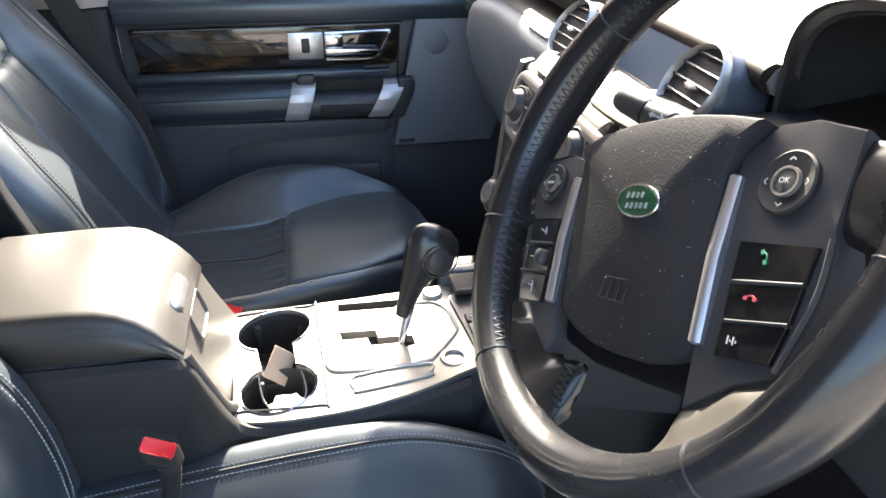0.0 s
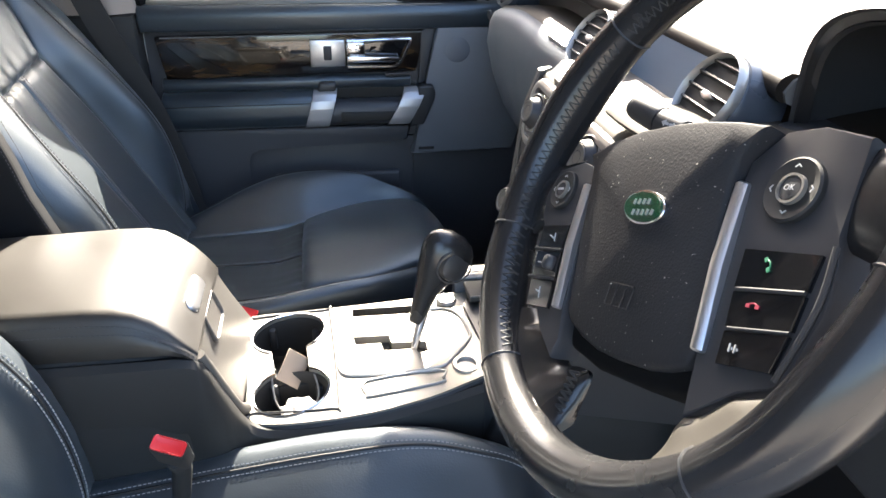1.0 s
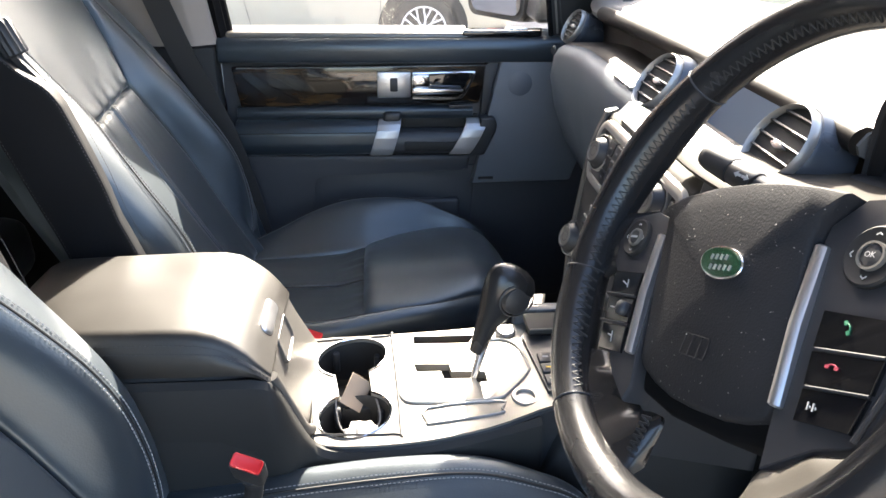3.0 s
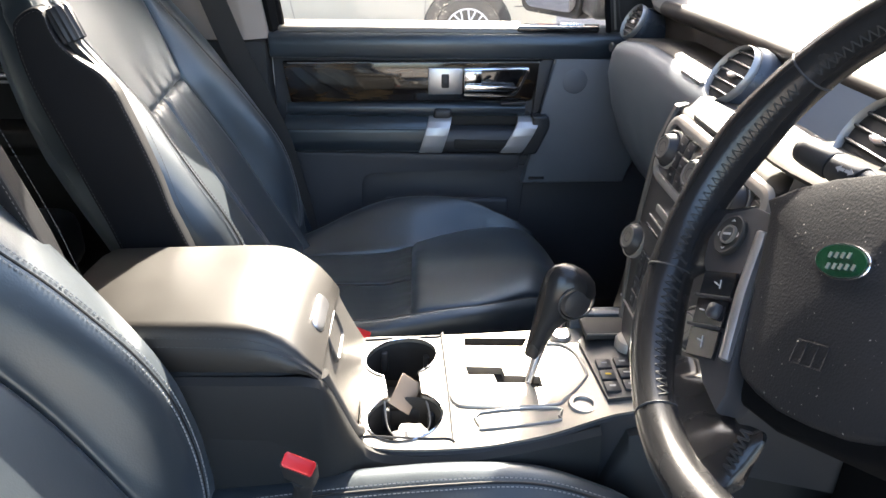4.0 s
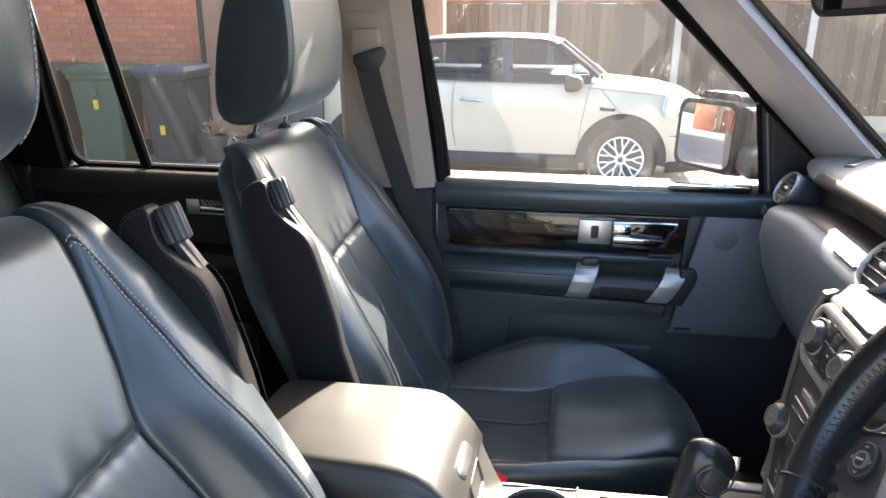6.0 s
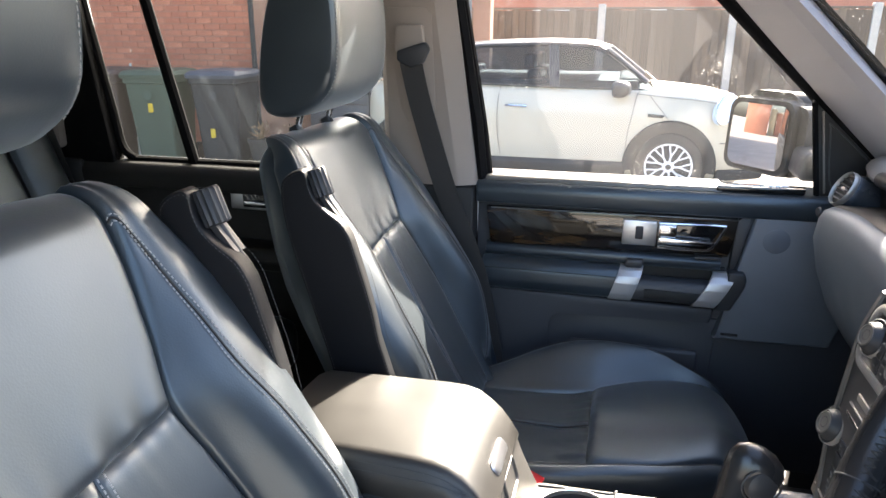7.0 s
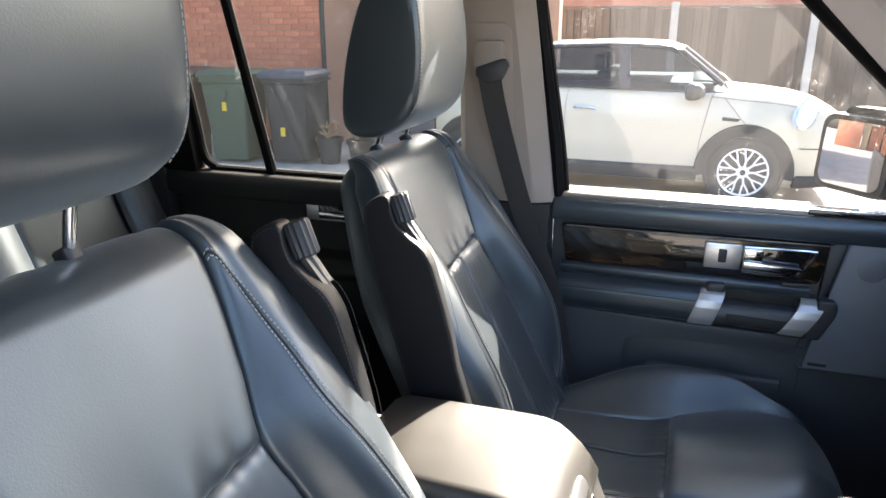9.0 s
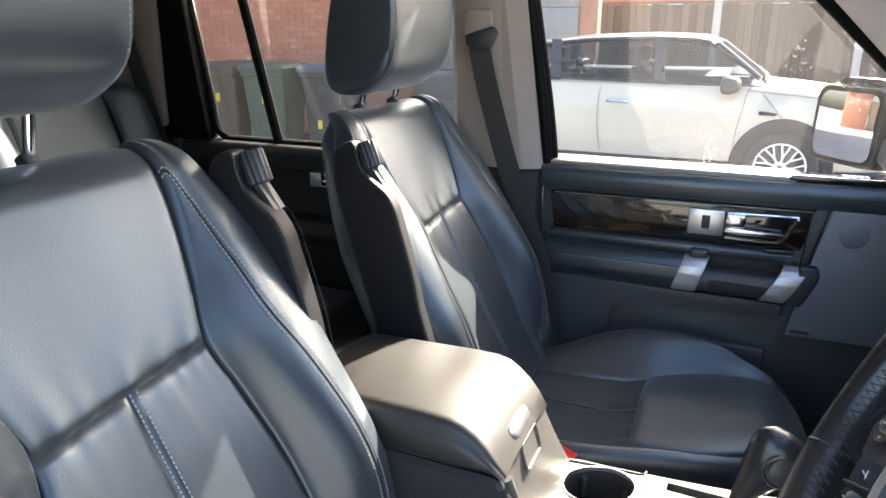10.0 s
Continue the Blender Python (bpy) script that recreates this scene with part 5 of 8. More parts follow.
for x, z, y in [tuple(p) for p in smooth_line(sweep, 4)]:
    rings.append([Vector((x, y + 0.01, z - 0.004)), Vector((x, y, z)), Vector((x, y - 0.008, z - 0.006)), Vector((x, y - 0.014, z - 0.03)), Vector((x, y - 0.018, z - 0.09)), Vector((x, -0.128, 0.66)), Vector((x, -0.128, 0.47)), Vector((x, y + 0.012, 0.47))])
part("side_panel", loft(rings), RUBBER, console, "dark panel sweeping down beside the cup holders")
part("edge_trim", tube([Vector(p) for p in smooth_line([(-0.130, -0.100, 0.948), (-0.115, -0.090, 0.895), (-0.103, -0.076, 0.848), (-0.096, -0.060, 0.829)], 5)], 0.0075, 10), PLATEGREY, console, "grey strip beside the front plate")
plan = smooth_line([(-0.097, -0.058, 0), (-0.075, -0.088, 0), (0.031, -0.103, 0), (0.13, -0.096, 0), (0.22, -0.072, 0), (0.30, -0.07, 0)], 4) + smooth_line([(0.30, 0.12, 0), (0.147, 0.124, 0), (-0.029, 0.143, 0), (-0.09, 0.152, 0), (-0.108, 0.14, 0), (-0.104, 0.04, 0)], 4)


def holed(outline, holes, z_of, depth):
    """A plate with holes: the outline's top with walls, filled round the holes."""
    bm = bmesh.new()
    loops = []
    for pts in [outline] + holes:
        vs = [bm.verts.new((x, y, z_of(x))) for x, y in pts]
        loops.append([bm.edges.new((vs[i], vs[(i + 1) % len(vs)])) for i in range(len(vs))])
    bmesh.ops.triangle_fill(bm, use_beauty=True, use_dissolve=False, edges=[e for l_ in loops for e in l_])
    for l_ in loops:
        ret = bmesh.ops.extrude_edge_only(bm, edges=l_)
        for v in ret["geom"]:
            if isinstance(v, bmesh.types.BMVert):
                v.co.z -= depth
    return bm


circle = lambda cx, cy, rx, ry, n_=40: [(cx + rx * math.cos(2 * math.pi * k / n_), cy + ry * math.sin(2 * math.pi * k / n_)) for k in range(n_)]
CUPS = ((-0.0475, 0.093, 0.052, 0.046), (-0.041, -0.036, 0.049, 0.046))
tray1 = [(0.045, 0.105), (0.127, 0.088), (0.137, 0.106), (0.046, 0.124)]
tray2 = [(0.056, -0.045), (0.150, -0.050), (0.152, -0.066), (0.146, -0.074), (0.062, -0.076), (0.054, -0.070)]
gate_hole = [(0.043, 0.055), (0.093, 0.044), (0.095, 0.026), (0.141, 0.016), (0.142, -0.006), (0.128, -0.006), (0.126, 0.004), (0.083, 0.012), (0.080, 0.030), (0.046, 0.036)]
ring_hole = circle(0.186, -0.047, 0.0125, 0.0125, 24)
def two_cups(k):
    """One outline round both cup holders and the neck between them."""
    out_ = []
    for (cx, cy, rx, ry), a0, a1 in ((CUPS[0], -62, 242), (CUPS[1], 118, 422)):
        out_ += [(cx + rx * k * math.cos(radians(a)), cy + ry * k * math.sin(radians(a))) for a in np.linspace(a0, a1, 36)]
    return out_


sk = [Vector((p.x, p.y, 0)) for p in plan]
grown = lambda p, g: Vector((0.1 + (p.x - 0.1) * (1 + g * 0.15), 0.02 + (p.y - 0.02) * (1 + g), 0))
part("side_skin", loft([[grown(p, g) + Vector((0, 0, cz(p.x) + h)) for p in sk] for g, h in ((-0.01, -0.003), (0.03, -0.006), (0.07, -0.03), (0.15, -0.10), (0.17, -0.20))], True, False), PLASTIC, console, "black sides of the console")
plate = part("top_plate", holed([(p.x, p.y) for p in plan], [two_cups(1.0), tray1, gate_hole, ring_hole], lambda x: cz(x), 0.02), PLATESILVER, console, "silver top plate")
bez = smooth_line([(-0.104, 0.145, 0), (0.004, 0.134, 0), (0.012, 0.126, 0), (0.019, -0.072, 0), (0.010, -0.084, 0), (-0.086, -0.066, 0), (-0.094, -0.056, 0), (-0.110, 0.135, 0)], 5, True)
part("cup_bezel_line", tube([Vector((p.x, p.y, cz(p.x) + 0.0005)) for p in bez], 0.0016, 6, True), SATIN, console, "dark joint round the cup holders")
for cx, cy, rx, ry in CUPS:
    cup = part("cup_holder", loft([[Vector((cx + rx * k * math.cos(a), cy + ry * k * math.sin(a), cz(cx + rx * math.cos(a)) + h)) for a in np.linspace(0, 2 * math.pi, 41)[:-1]] for k, h in ((0.985, -0.006), (0.95, -0.010), (0.93, -0.018), (0.90, -0.05), (0.84, -0.088), (0.02, -0.09))], True, False), RUBBER, console, "deep black cup holder")
    for a in (0.6, 2.2, 3.9, 5.4):
        part("cup_grip", box(cx + rx * 0.86 * math.cos(a) - 0.005, cx + rx * 0.86 * math.cos(a) + 0.005, cy + ry * 0.86 * math.sin(a) - 0.005, cy + ry * 0.86 * math.sin(a) + 0.005, cz(cx) - 0.05, cz(cx) - 0.014, 0.003), PLASTIC, cup, "rubber grip")
part("cup_bridge", box(-0.068, -0.020, 0.000, 0.056, cz(-0.04) - 0.05, cz(-0.04) - 0.022, 0.004), RUBBER, console, "black neck between the cup holders")
part("cup_lip", tube([Vector((x, y, cz(x) + 0.0005)) for x, y in two_cups(1.0)], 0.0016, 6, True), CHROME, console, "thin bright lip round the cup holders")
go = smooth_line([(0.022, 0.03, 0), (0.02, 0.0, 0), (0.026, -0.022, 0), (0.045, -0.031, 0), (0.108, -0.042, 0), (0.150, -0.044, 0), (0.165, -0.036, 0), (0.198, 0.0, 0), (0.202, 0.02, 0), (0.196, 0.06, 0), (0.180, 0.082, 0), (0.155, 0.088, 0)], 4)
part("gate_edge", tube([Vector((p.x, p.y, cz(p.x) + 0.001)) for p in go], 0.0022, 8), PAINTSILVER, console, "raised edge of the gear gate")
for tr, dp in ((tray1, 0.018),):
    part("tray", loft([[Vector((x, y, cz(x) - 0.001)) for x, y in tr], [Vector((x, y, cz(x) - dp)) for x, y in tr], [Vector((tr[0][0] * 0.5 + tr[2][0] * 0.5, tr[0][1] * 0.5 + tr[-1][1] * 0.5, cz(tr[0][0] * 0.5 + tr[2][0] * 0.5) - dp))] * len(tr)], True, False), PLASTIC, console, "small black tray")
part("tray_edge", tube([Vector((p.x, p.y, cz(p.x) + 0.001)) for p in smooth_line([(a, b, 0) for a, b in tray2], 3, True)], 0.0017, 6, True), PAINTSILVER, console, "raised edge of the shallow tray")
part("gate_floor", loft([[Vector((x, y, cz(x) - 0.012)) for x, y in ((0.03, 0.07), (0.15, 0.05), (0.15, -0.02), (0.03, 0.02))], [Vector((x, y, cz(x) - 0.014)) for x, y in ((0.03, 0.07), (0.15, 0.05), (0.15, -0.02), (0.03, 0.02))]]), RUBBER, console, "black floor of the gear gate")
for k in range(4):
    part("gate_mark", box(0.052 + 0.0, 0.064, 0.012 - 0.005 * k, 0.0138 - 0.005 * k, cz(0.058) + 0.0002, cz(0.058) + 0.0007, 0), SATIN, console, "grey printed bar")
sock = part("socket", lathe([(0.0118, -0.018), (0.0118, -0.001), (0.0130, 0.0018), (0.0178, 0.0018), (0.019, -0.003)], Matrix.Translation((0.186, -0.047, cz(0.186))), 28), PAINTSILVER, console, "silver-ringed socket")
part("socket_floor", lathe([(0.0, -0.0185), (0.012, -0.0185), (0.012, -0.02)], Matrix.Translation((0.186, -0.047, cz(0.186))), 20), RUBBER, sock)
part("round_button", lathe([(0.015, -0.002), (0.015, 0.004), (0.012, 0.007), (0, 0.008)], Matrix.Translation((0.184, 0.100, cz(0.184))), 24), SILVER, console, "silver round button")
# switch panel ahead of the lever
swp = part("switch_panel", loft([[Vector((x, y, cz(x) + h)) for x, y in ((0.205, 0.078), (0.216, -0.05), (0.30, -0.05), (0.34, 0.12), (0.235, 0.12))] for h in (-0.01, 0.006)]), SATIN, console, "black switch panel")
for i in range(3):
    for j in range(2):
        x, y = 0.226 + 0.024 * j, -0.03 + 0.024 * i
        part("button", box(x - 0.010, x + 0.010, y - 0.010, y + 0.010, cz(x) + 0.004, cz(x) + 0.010, 0.002), PLASTIC, swp)
        part("button_mark", box(x - 0.004, x + 0.004, y - 0.0015, y + 0.0015, cz(x) + 0.0098, cz(x) + 0.0104, 0), YELLOWMARK if (i, j) == (1, 0) else WHITEMARK, swp)
part("dial", lathe([(0.022, 0.004), (0.022, 0.014), (0.019, 0.018), (0, 0.0185)], Matrix.Translation((0.272, 0.055, cz(0.27))), 32), PAINTSILVER, swp, "silver round dial")
part("front_tray", box(0.212, 0.352, 0.068, 0.117, cz(0.28) + 0.004, cz(0.28) + 0.014, 0.004), RUBBER, swp, "black tray")
# Darker than the plate, in place of the shade over this edge.
part("tray_rim", box(0.200, 0.356, 0.118, 0.140, cz(0.27) - 0.02, cz(0.29) + 0.016, 0.005), PODGREY, swp, "grey edge beside the tray")
part("tray_lip", tube([Vector((0.214, 0.069, cz(0.28) + 0.0145)), Vector((0.35, 0.069, cz(0.28) + 0.0145))], 0.0014, 6), SATINGREY, swp, "fine bright lip of the tray")
# gear lever
lev = thing("gear_lever", (0.126, 0.012, 0.85), "black gear lever with a rounded grip", "gear lever")
part("stem", tube([(0.122, 0.008, 0.835), (0.130, 0.015, 0.865), (0.140, 0.024, 0.90)], [0.006, 0.006, 0.008], 12), CHROME, lev, "bright lever stem")
sec = [(0.0, 0.013, 0.012, -0.005), (0.02, 0.015, 0.013, -0.004), (0.045, 0.019, 0.016, -0.001), (0.06, 0.025, 0.019, 0.004), (0.075, 0.034, 0.022, 0.010), (0.09, 0.040, 0.0245, 0.015), (0.105, 0.042, 0.025, 0.017), (0.119, 0.038, 0.022, 0.015), (0.130, 0.027, 0.016, 0.011), (0.136, 0.010, 0.006, 0.008)]
a0, a1 = Vector((0.141, 0.023, 0.880)), Vector((0.168, 0.034, 1.003))
ax = (a1 - a0).normalized()
gx = (Vector((1, 0, 0)) - ax * ax.x).normalized()
gy = ax.cross(gx)
part("grip", loft([[a0 + ax * h + gx * (0.85 * rx * math.cos(q) + ox * 0.9 - 0.007) + gy * 0.92 * ry * math.sin(q) for q in np.linspace(0, 2 * math.pi, 29)[:-1]] for h, rx, ry, ox in sec]), RIMHIDE, lev)
gm_ = axis_pose(a0 + ax * 0.092 + gx * 0.011, (0.35, -0.93, 0.1), ax)
part("grip_band", tube([gm_ @ Vector((0.0225 * math.cos(q), 0.026 * math.sin(q), 0.0195)) for q in np.linspace(0, 2 * math.pi, 33)[:-1]], 0.0012, 6, True), SATIN, lev, "thin satin ring round the inlay")
part("grip_disc", lathe([(0.0, 0.0262), (0.013, 0.0252), (0.019, 0.0225), (0.021, 0.015)], gm_, 28), SATIN, lev, "round inlay on the grip")
# arm rest lid over the storage box
lid = thing("armrest_lid", (-0.28, 0.01, 0.96), "black leather lid of the centre armrest box, sunlit", "armrest")
rings = []
for x, zt, zb, y0, y1 in ((-0.445, 0.980, 0.972, -0.075, 0.092), (-0.438, 0.998, 0.965, -0.090, 0.102), (-0.42, 1.007, 0.958, -0.098, 0.106), (-0.36, 1.008, 0.957, -0.103, 0.108), (-0.24, 1.010, 0.958, -0.109, 0.110), (-0.21, 1.009, 0.959, -0.111, 0.110), (-0.190, 1.005, 0.960, -0.112, 0.108), (-0.172, 0.996, 0.960, -0.113, 0.103), (-0.156, 0.983, 0.959, -0.113, 0.098), (-0.142, 0.967, 0.955, -0.112, 0.092), (-0.130, 0.952, 0.943, -0.110, 0.086)):
    rr = min(0.016, (zt - zb) * 0.45)
    ring = [Vector((x, y0, zb)), Vector((x, y0 - 0.001, zb + (zt - zb) * 0.35)), Vector((x, y0 + 0.003, zb + (zt - zb) * 0.6))]
    ring += [Vector((x, y0 + 0.007 + rr - rr * math.cos(a), zt - rr + rr * math.sin(a))) for a in np.linspace(0.25, math.pi / 2, 6)]
    ring += [Vector((x, y0 + (y1 - y0) * f, zt + 0.004 * math.sin(math.pi * f))) for f in (0.3, 0.5, 0.7)]
    ring += [Vector((x, y1 - rr + rr * math.cos(a), zt - rr + rr * math.sin(a))) for a in np.linspace(math.pi / 2, 0.2, 5)]
    ring += [Vector((x, y1 + 0.002, (zt + zb) / 2)), Vector((x, y1, zb))]
    rings.append(ring)
side_line = lambda k, o: [Vector((r_[k].x, r_[k].y - 0.0006, r_[k].z + o)) for r_ in rings[2:]]
stitch_rows = [side_line(3, 0.0), side_line(2, 0.0)]
part("pad", loft(rings), LIDHIDE, lid, "padded leather lid")
part("pad_stitching", dashes(stitch_rows, 0.003, 0.0022, 0.0006), DARKTHREAD, lid, "stitched seam", kind="stuff")
rows = []
for f in np.linspace(0, 1, 8):
    x_, z_ = -0.132 + 0.030 * f ** 1.2, 0.947 - 0.122 * f
    y0, y1 = -0.092 + 0.046 * f ** 1.2, 0.082 + 0.058 * f
    rows.append([Vector((x_ - 0.012, y0, z_)), Vector((x_, y0, z_)), Vector((x_ + 0.0015, y0 + 0.01, z_ + 0.001)), Vector((x_ + 0.002, (y0 + y1) / 2, z_ + 0.001)), Vector((x_ + 0.0015, y1 - 0.01, z_ + 0.001)), Vector((x_, y1, z_)), Vector((x_ - 0.012, y1, z_))])
part("front_plate", loft(rows), PLATEGREY, lid, "grey front plate of the box")
part("latch", slab(rounded(0.036, 0.010, 0.0095), axis_pose((-0.144, -0.008, 0.970), (0.78, 0, 0.62), (0, 1, 0)), ((-0.004, 1), (0.0025, 1), (0.0045, 0.92), (0.0050, 0.8))), SILVER, lid, "bright oval latch")
part("finger_recess", slab(rounded(0.034, 0.020, 0.008), axis_pose((-0.128, -0.005, 0.935), (0.96, 0, 0.27), (0, 1, 0)), ((-0.006, 1.0), (0.0030, 1.0), (0.0042, 0.96), (0.0042, 0.90), (0.0015, 0.84))), PLATEGREY, lid, "shallow finger recess")
# what lies in the cup holder
tag_ = thing("parking_card", (-0.04, 0.02, 0.80), "small folded brown card standing in the cup holder", "card")
part("card", moved(box(-0.017, 0.017, -0.0006, 0.0006, -0.023, 0.023, 0.0004, 1), pose(-0.040, 0.014, 0.826, -52, 40, 0)), CARD, tag_)
wr = thing("crumpled_wrapper", (-0.035, -0.055, 0.77), "crumpled white wrapper in the front cup holder", "wrapper")
bm = bmesh.new()
bmesh.ops.create_icosphere(bm, subdivisions=3, radius=0.020)
for v in bm.verts:
    n_ = noise.noise(v.co * 90) * 0.008 + noise.noise(v.co * 220) * 0.003
    v.co = Vector((v.co.x * 1.1, v.co.y, v.co.z * 0.6)) + v.co.normalized() * n_ + Vector((-0.032, -0.054, 0.812))
part("wrapper", bm, PAPER, wr, smooth=False)
CABLEGREY = material("grey_cable", (0.22, 0.21, 0.20), 0.5)
cable = thing("charging_cable", (-0.04, 0.0, 0.77), "thin grey cable curled in the cup holders", "cable")
part("lead", tube(smooth_line([(-0.066, 0.03, 0.815), (-0.068, 0.0, 0.822), (-0.06, -0.03, 0.80), (-0.03, -0.05, 0.80), (-0.008, -0.03, 0.81), (-0.012, 0.0, 0.825), (-0.018, 0.02, 0.82)], 8), 0.0013, 8), CABLEGREY, cable)


# ---- front seats ----
BACK_UP, BACK_OUT = Vector((-0.454, 0, 0.891)), Vector((0.891, 0, 0.454))


def lerp_table(table, t):
    """A smooth curve through the table's points."""
    if t <= table[0][0]:
        return table[0][1]
    for i, ((a, va), (b, vb)) in enumerate(zip(table, table[1:])):
        if t <= b:
            h = b - a
            pa, na = table[max(i - 1, 0)], table[min(i + 2, len(table) - 1)]
            ma = (vb - pa[1]) / (b - pa[0])
            mb = (na[1] - va) / (na[0] - a)
            k = (t - a) / h
            return (2 * k ** 3 - 3 * k * k + 1) * va + (k ** 3 - 2 * k * k + k) * h * ma + (3 * k * k - 2 * k ** 3) * vb + (k ** 3 - k * k) * h * mb
    return table[-1][1]


def pillow(nu, nv, place, puff=0.006, wrinkle=0.0, seed=0.0):
    """A padded panel: place(u, v, lift) over 0..1; its edges tuck into the seams."""
    cu_, cv_ = nu, nv
    nu, nv = int(nu * 1.8), int(nv * 1.8)
    rows = []
    for j in range(nv + 1):
        v = j / nv
        row = []
        for i in range(nu + 1):
            u = i / nu
            e = min(u, 1 - u) * cu_, min(v, 1 - v) * cv_
            tuck = (1 - math.exp(-e[0] / 0.36)) * (1 - math.exp(-e[1] / 0.36))
            lift = puff * tuck - 0.003 * (1 - tuck)
            p = place(u, v, lift)
            if wrinkle:
                near = math.exp(-min(v, 1 - v) * cv_ / 3.5)
                p = place(u, v, lift + wrinkle * near * noise.noise(Vector((u * 9 + seed, v * 2.5, seed))) + 0.25 * wrinkle * noise.noise(Vector((u * 3, v * 3, seed))))
            row.append(p)
        rows.append(row)
    return loft(rows, False, False)


def seat(c, dx, dz, g, label):
    """A front seat. g: +1 where the car's middle lies towards +y."""
    O = Vector((-0.262 + dx, c, 0.76 + dz))
    base = thing("front_seat", (-0.1 + dx, c, 0.46), label, "car seat", "front seats")
    HW = [(0, 0.258), (0.40, 0.258), (0.50, 0.240), (0.60, 0.205), (0.64, 0.188), (0.70, 0.16)]
    SM = [(0, 0.132), (0.195, 0.137), (0.262, 0.134), (0.344, 0.121), (0.413, 0.109), (0.488, 0.130), (0.588, 0.150), (0.70, 0.152)]
    BO = [(-0.03, -0.045), (0.016, -0.021), (0.045, 0.0), (0.09, 0.022), (0.128, 0.036), (0.18, 0.049), (0.232, 0.052), (0.30, 0.047), (0.38, 0.040), (0.45, 0.032), (0.58, 0.012), (0.70, 0.004)]

    def back(y, v, w):
        if v <= 0.60:
            return O + BACK_UP * v + BACK_OUT * w + Vector((0, y, 0))
        th = (v - 0.60) / 0.05
        n = math.cos(th) * BACK_OUT + math.sin(th) * BACK_UP
        return O + BACK_UP * (0.60 + 0.05 * math.sin(th)) - BACK_OUT * 0.05 * (1 - math.cos(th)) + n * w + Vector((0, y, 0))

    # shell behind the panels
    rings = []
    for v in (-0.10, -0.04, 0.05, 0.15, 0.25, 0.35, 0.42, 0.48, 0.54, 0.58, 0.60, 0.615, 0.628, 0.637, 0.641):
        hw = lerp_table(HW, v) - 0.010
        T = lerp_table([(-0.1, 0.10), (0.1, 0.125), (0.4, 0.115), (0.60, 0.085), (0.615, 0.082), (0.628, 0.073), (0.637, 0.060), (0.641, 0.045)], v)
        f0 = -0.012 if v < 0.6 else -0.012 - 0.035 * ((v - 0.6) / 0.041) ** 2
        bo = lerp_table(BO, v)
        at = lambda y, w: O + BACK_UP * v + BACK_OUT * w + Vector((0, y, 0))
        rings.append([at(-hw * 0.6, f0), at(-hw * 0.85, f0 + bo * 0.3), at(-hw + 0.006, f0 + bo * 0.15), at(-hw - 0.004, -0.03), at(-hw - 0.002, -T * 0.7), at(-hw * 0.9, -T * 0.97), at(-hw * 0.5, -T - 0.01), at(0, -T - 0.014),
                      at(hw * 0.5, -T - 0.01), at(hw * 0.9, -T * 0.97), at(hw + 0.002, -T * 0.7), at(hw + 0.004, -0.03), at(hw - 0.006, f0 + bo * 0.15), at(hw * 0.85, f0 + bo * 0.3), at(hw * 0.6, f0), at(0, f0)])
    part("backrest_shell", loft(rings), LEATHER, base, "leather back and sides of the backrest")
    # middle panels
    def mid(y0, y1, v0, v1):
        def place(u, v, lift):
            vv = v0 + (v1 - v0) * v
            s = lerp_table(SM, vv)
            y = (y0 + (y1 - y0) * u) * s
            hollow = -0.010 * (1 - (y / 0.15) ** 2) * math.sin(math.pi * min(1, vv / 0.6))
            vv += (0.08 * y - 0.010) * math.exp(-((vv - 0.413) / 0.12) ** 2)
            return back(y, vv, hollow + lift)
        return place
    part("upper_panel", pillow(30, 34, mid(-1, 1, 0.413, 0.685), 0.0045, 0.005, 1.0 + c), LEATHER, base, "upper backrest panel with small creases")
    part("lower_panel", pillow(16, 34, mid(-1, 0, 0.0, 0.413), 0.003, 0.002, 2.0 + c), LEATHER, base)
    part("lower_panel", pillow(16, 34, mid(0, 1, 0.0, 0.413), 0.003, 0.002, 3.0 + c), LEATHER, base)
    # side bolsters, rolled over the edge
    pipes = []
    for s_ in (1, -1):
        def bol(u, v, lift, s_=s_):
            vv = -0.02 + 0.69 * v
            s, hw, bo = lerp_table(SM, vv), lerp_table(HW, vv), lerp_table(BO, vv)
            line = [(0, -0.004), (0.10, 0.006), (0.28, bo * 0.70), (0.50, bo), (0.85, bo * 0.80), (1.02, bo * 0.30), (1.03, -0.035)]
            k = u * (len(line) - 1)
            i = min(len(line) - 2, int(k))
            p = [Vector((*line[min(max(j, 0), len(line) - 1)], 0)) for j in (i - 1, i, i + 1, i + 2)]
            t = k - i
            q = 0.5 * (2 * p[1] + (p[2] - p[0]) * t + (2 * p[0] - 5 * p[1] + 4 * p[2] - p[3]) * t * t + (3 * p[1] - p[0] - 3 * p[2] + p[3]) * t ** 3)
            y = s + (hw - s) * q.x + lift * (0.7 if u > 0.7 else 0)
            return back(s_ * y, vv, q.y + lift * (0.3 if u > 0.7 else 1))
        part("bolster", pillow(28, 40, bol, 0.004, 0.0015, 4.0 + s_), LEATHER, base, "rounded side bolster")
        track = smooth_line([(0.03, 0.600, 0), (0.12, 0.603, 0), (0.22, 0.592, 0), (0.31, 0.557, 0), (0.375, 0.505, 0), (0.425, 0.455, 0), (0.470, 0.395, 0), (0.505, 0.325, 0), (0.525, 0.22, 0), (0.525, 0.12, 0), (0.50, 0.0, 0)], 8)
        to_v = lambda vv: (vv + 0.02) / 0.69
        side_ = []
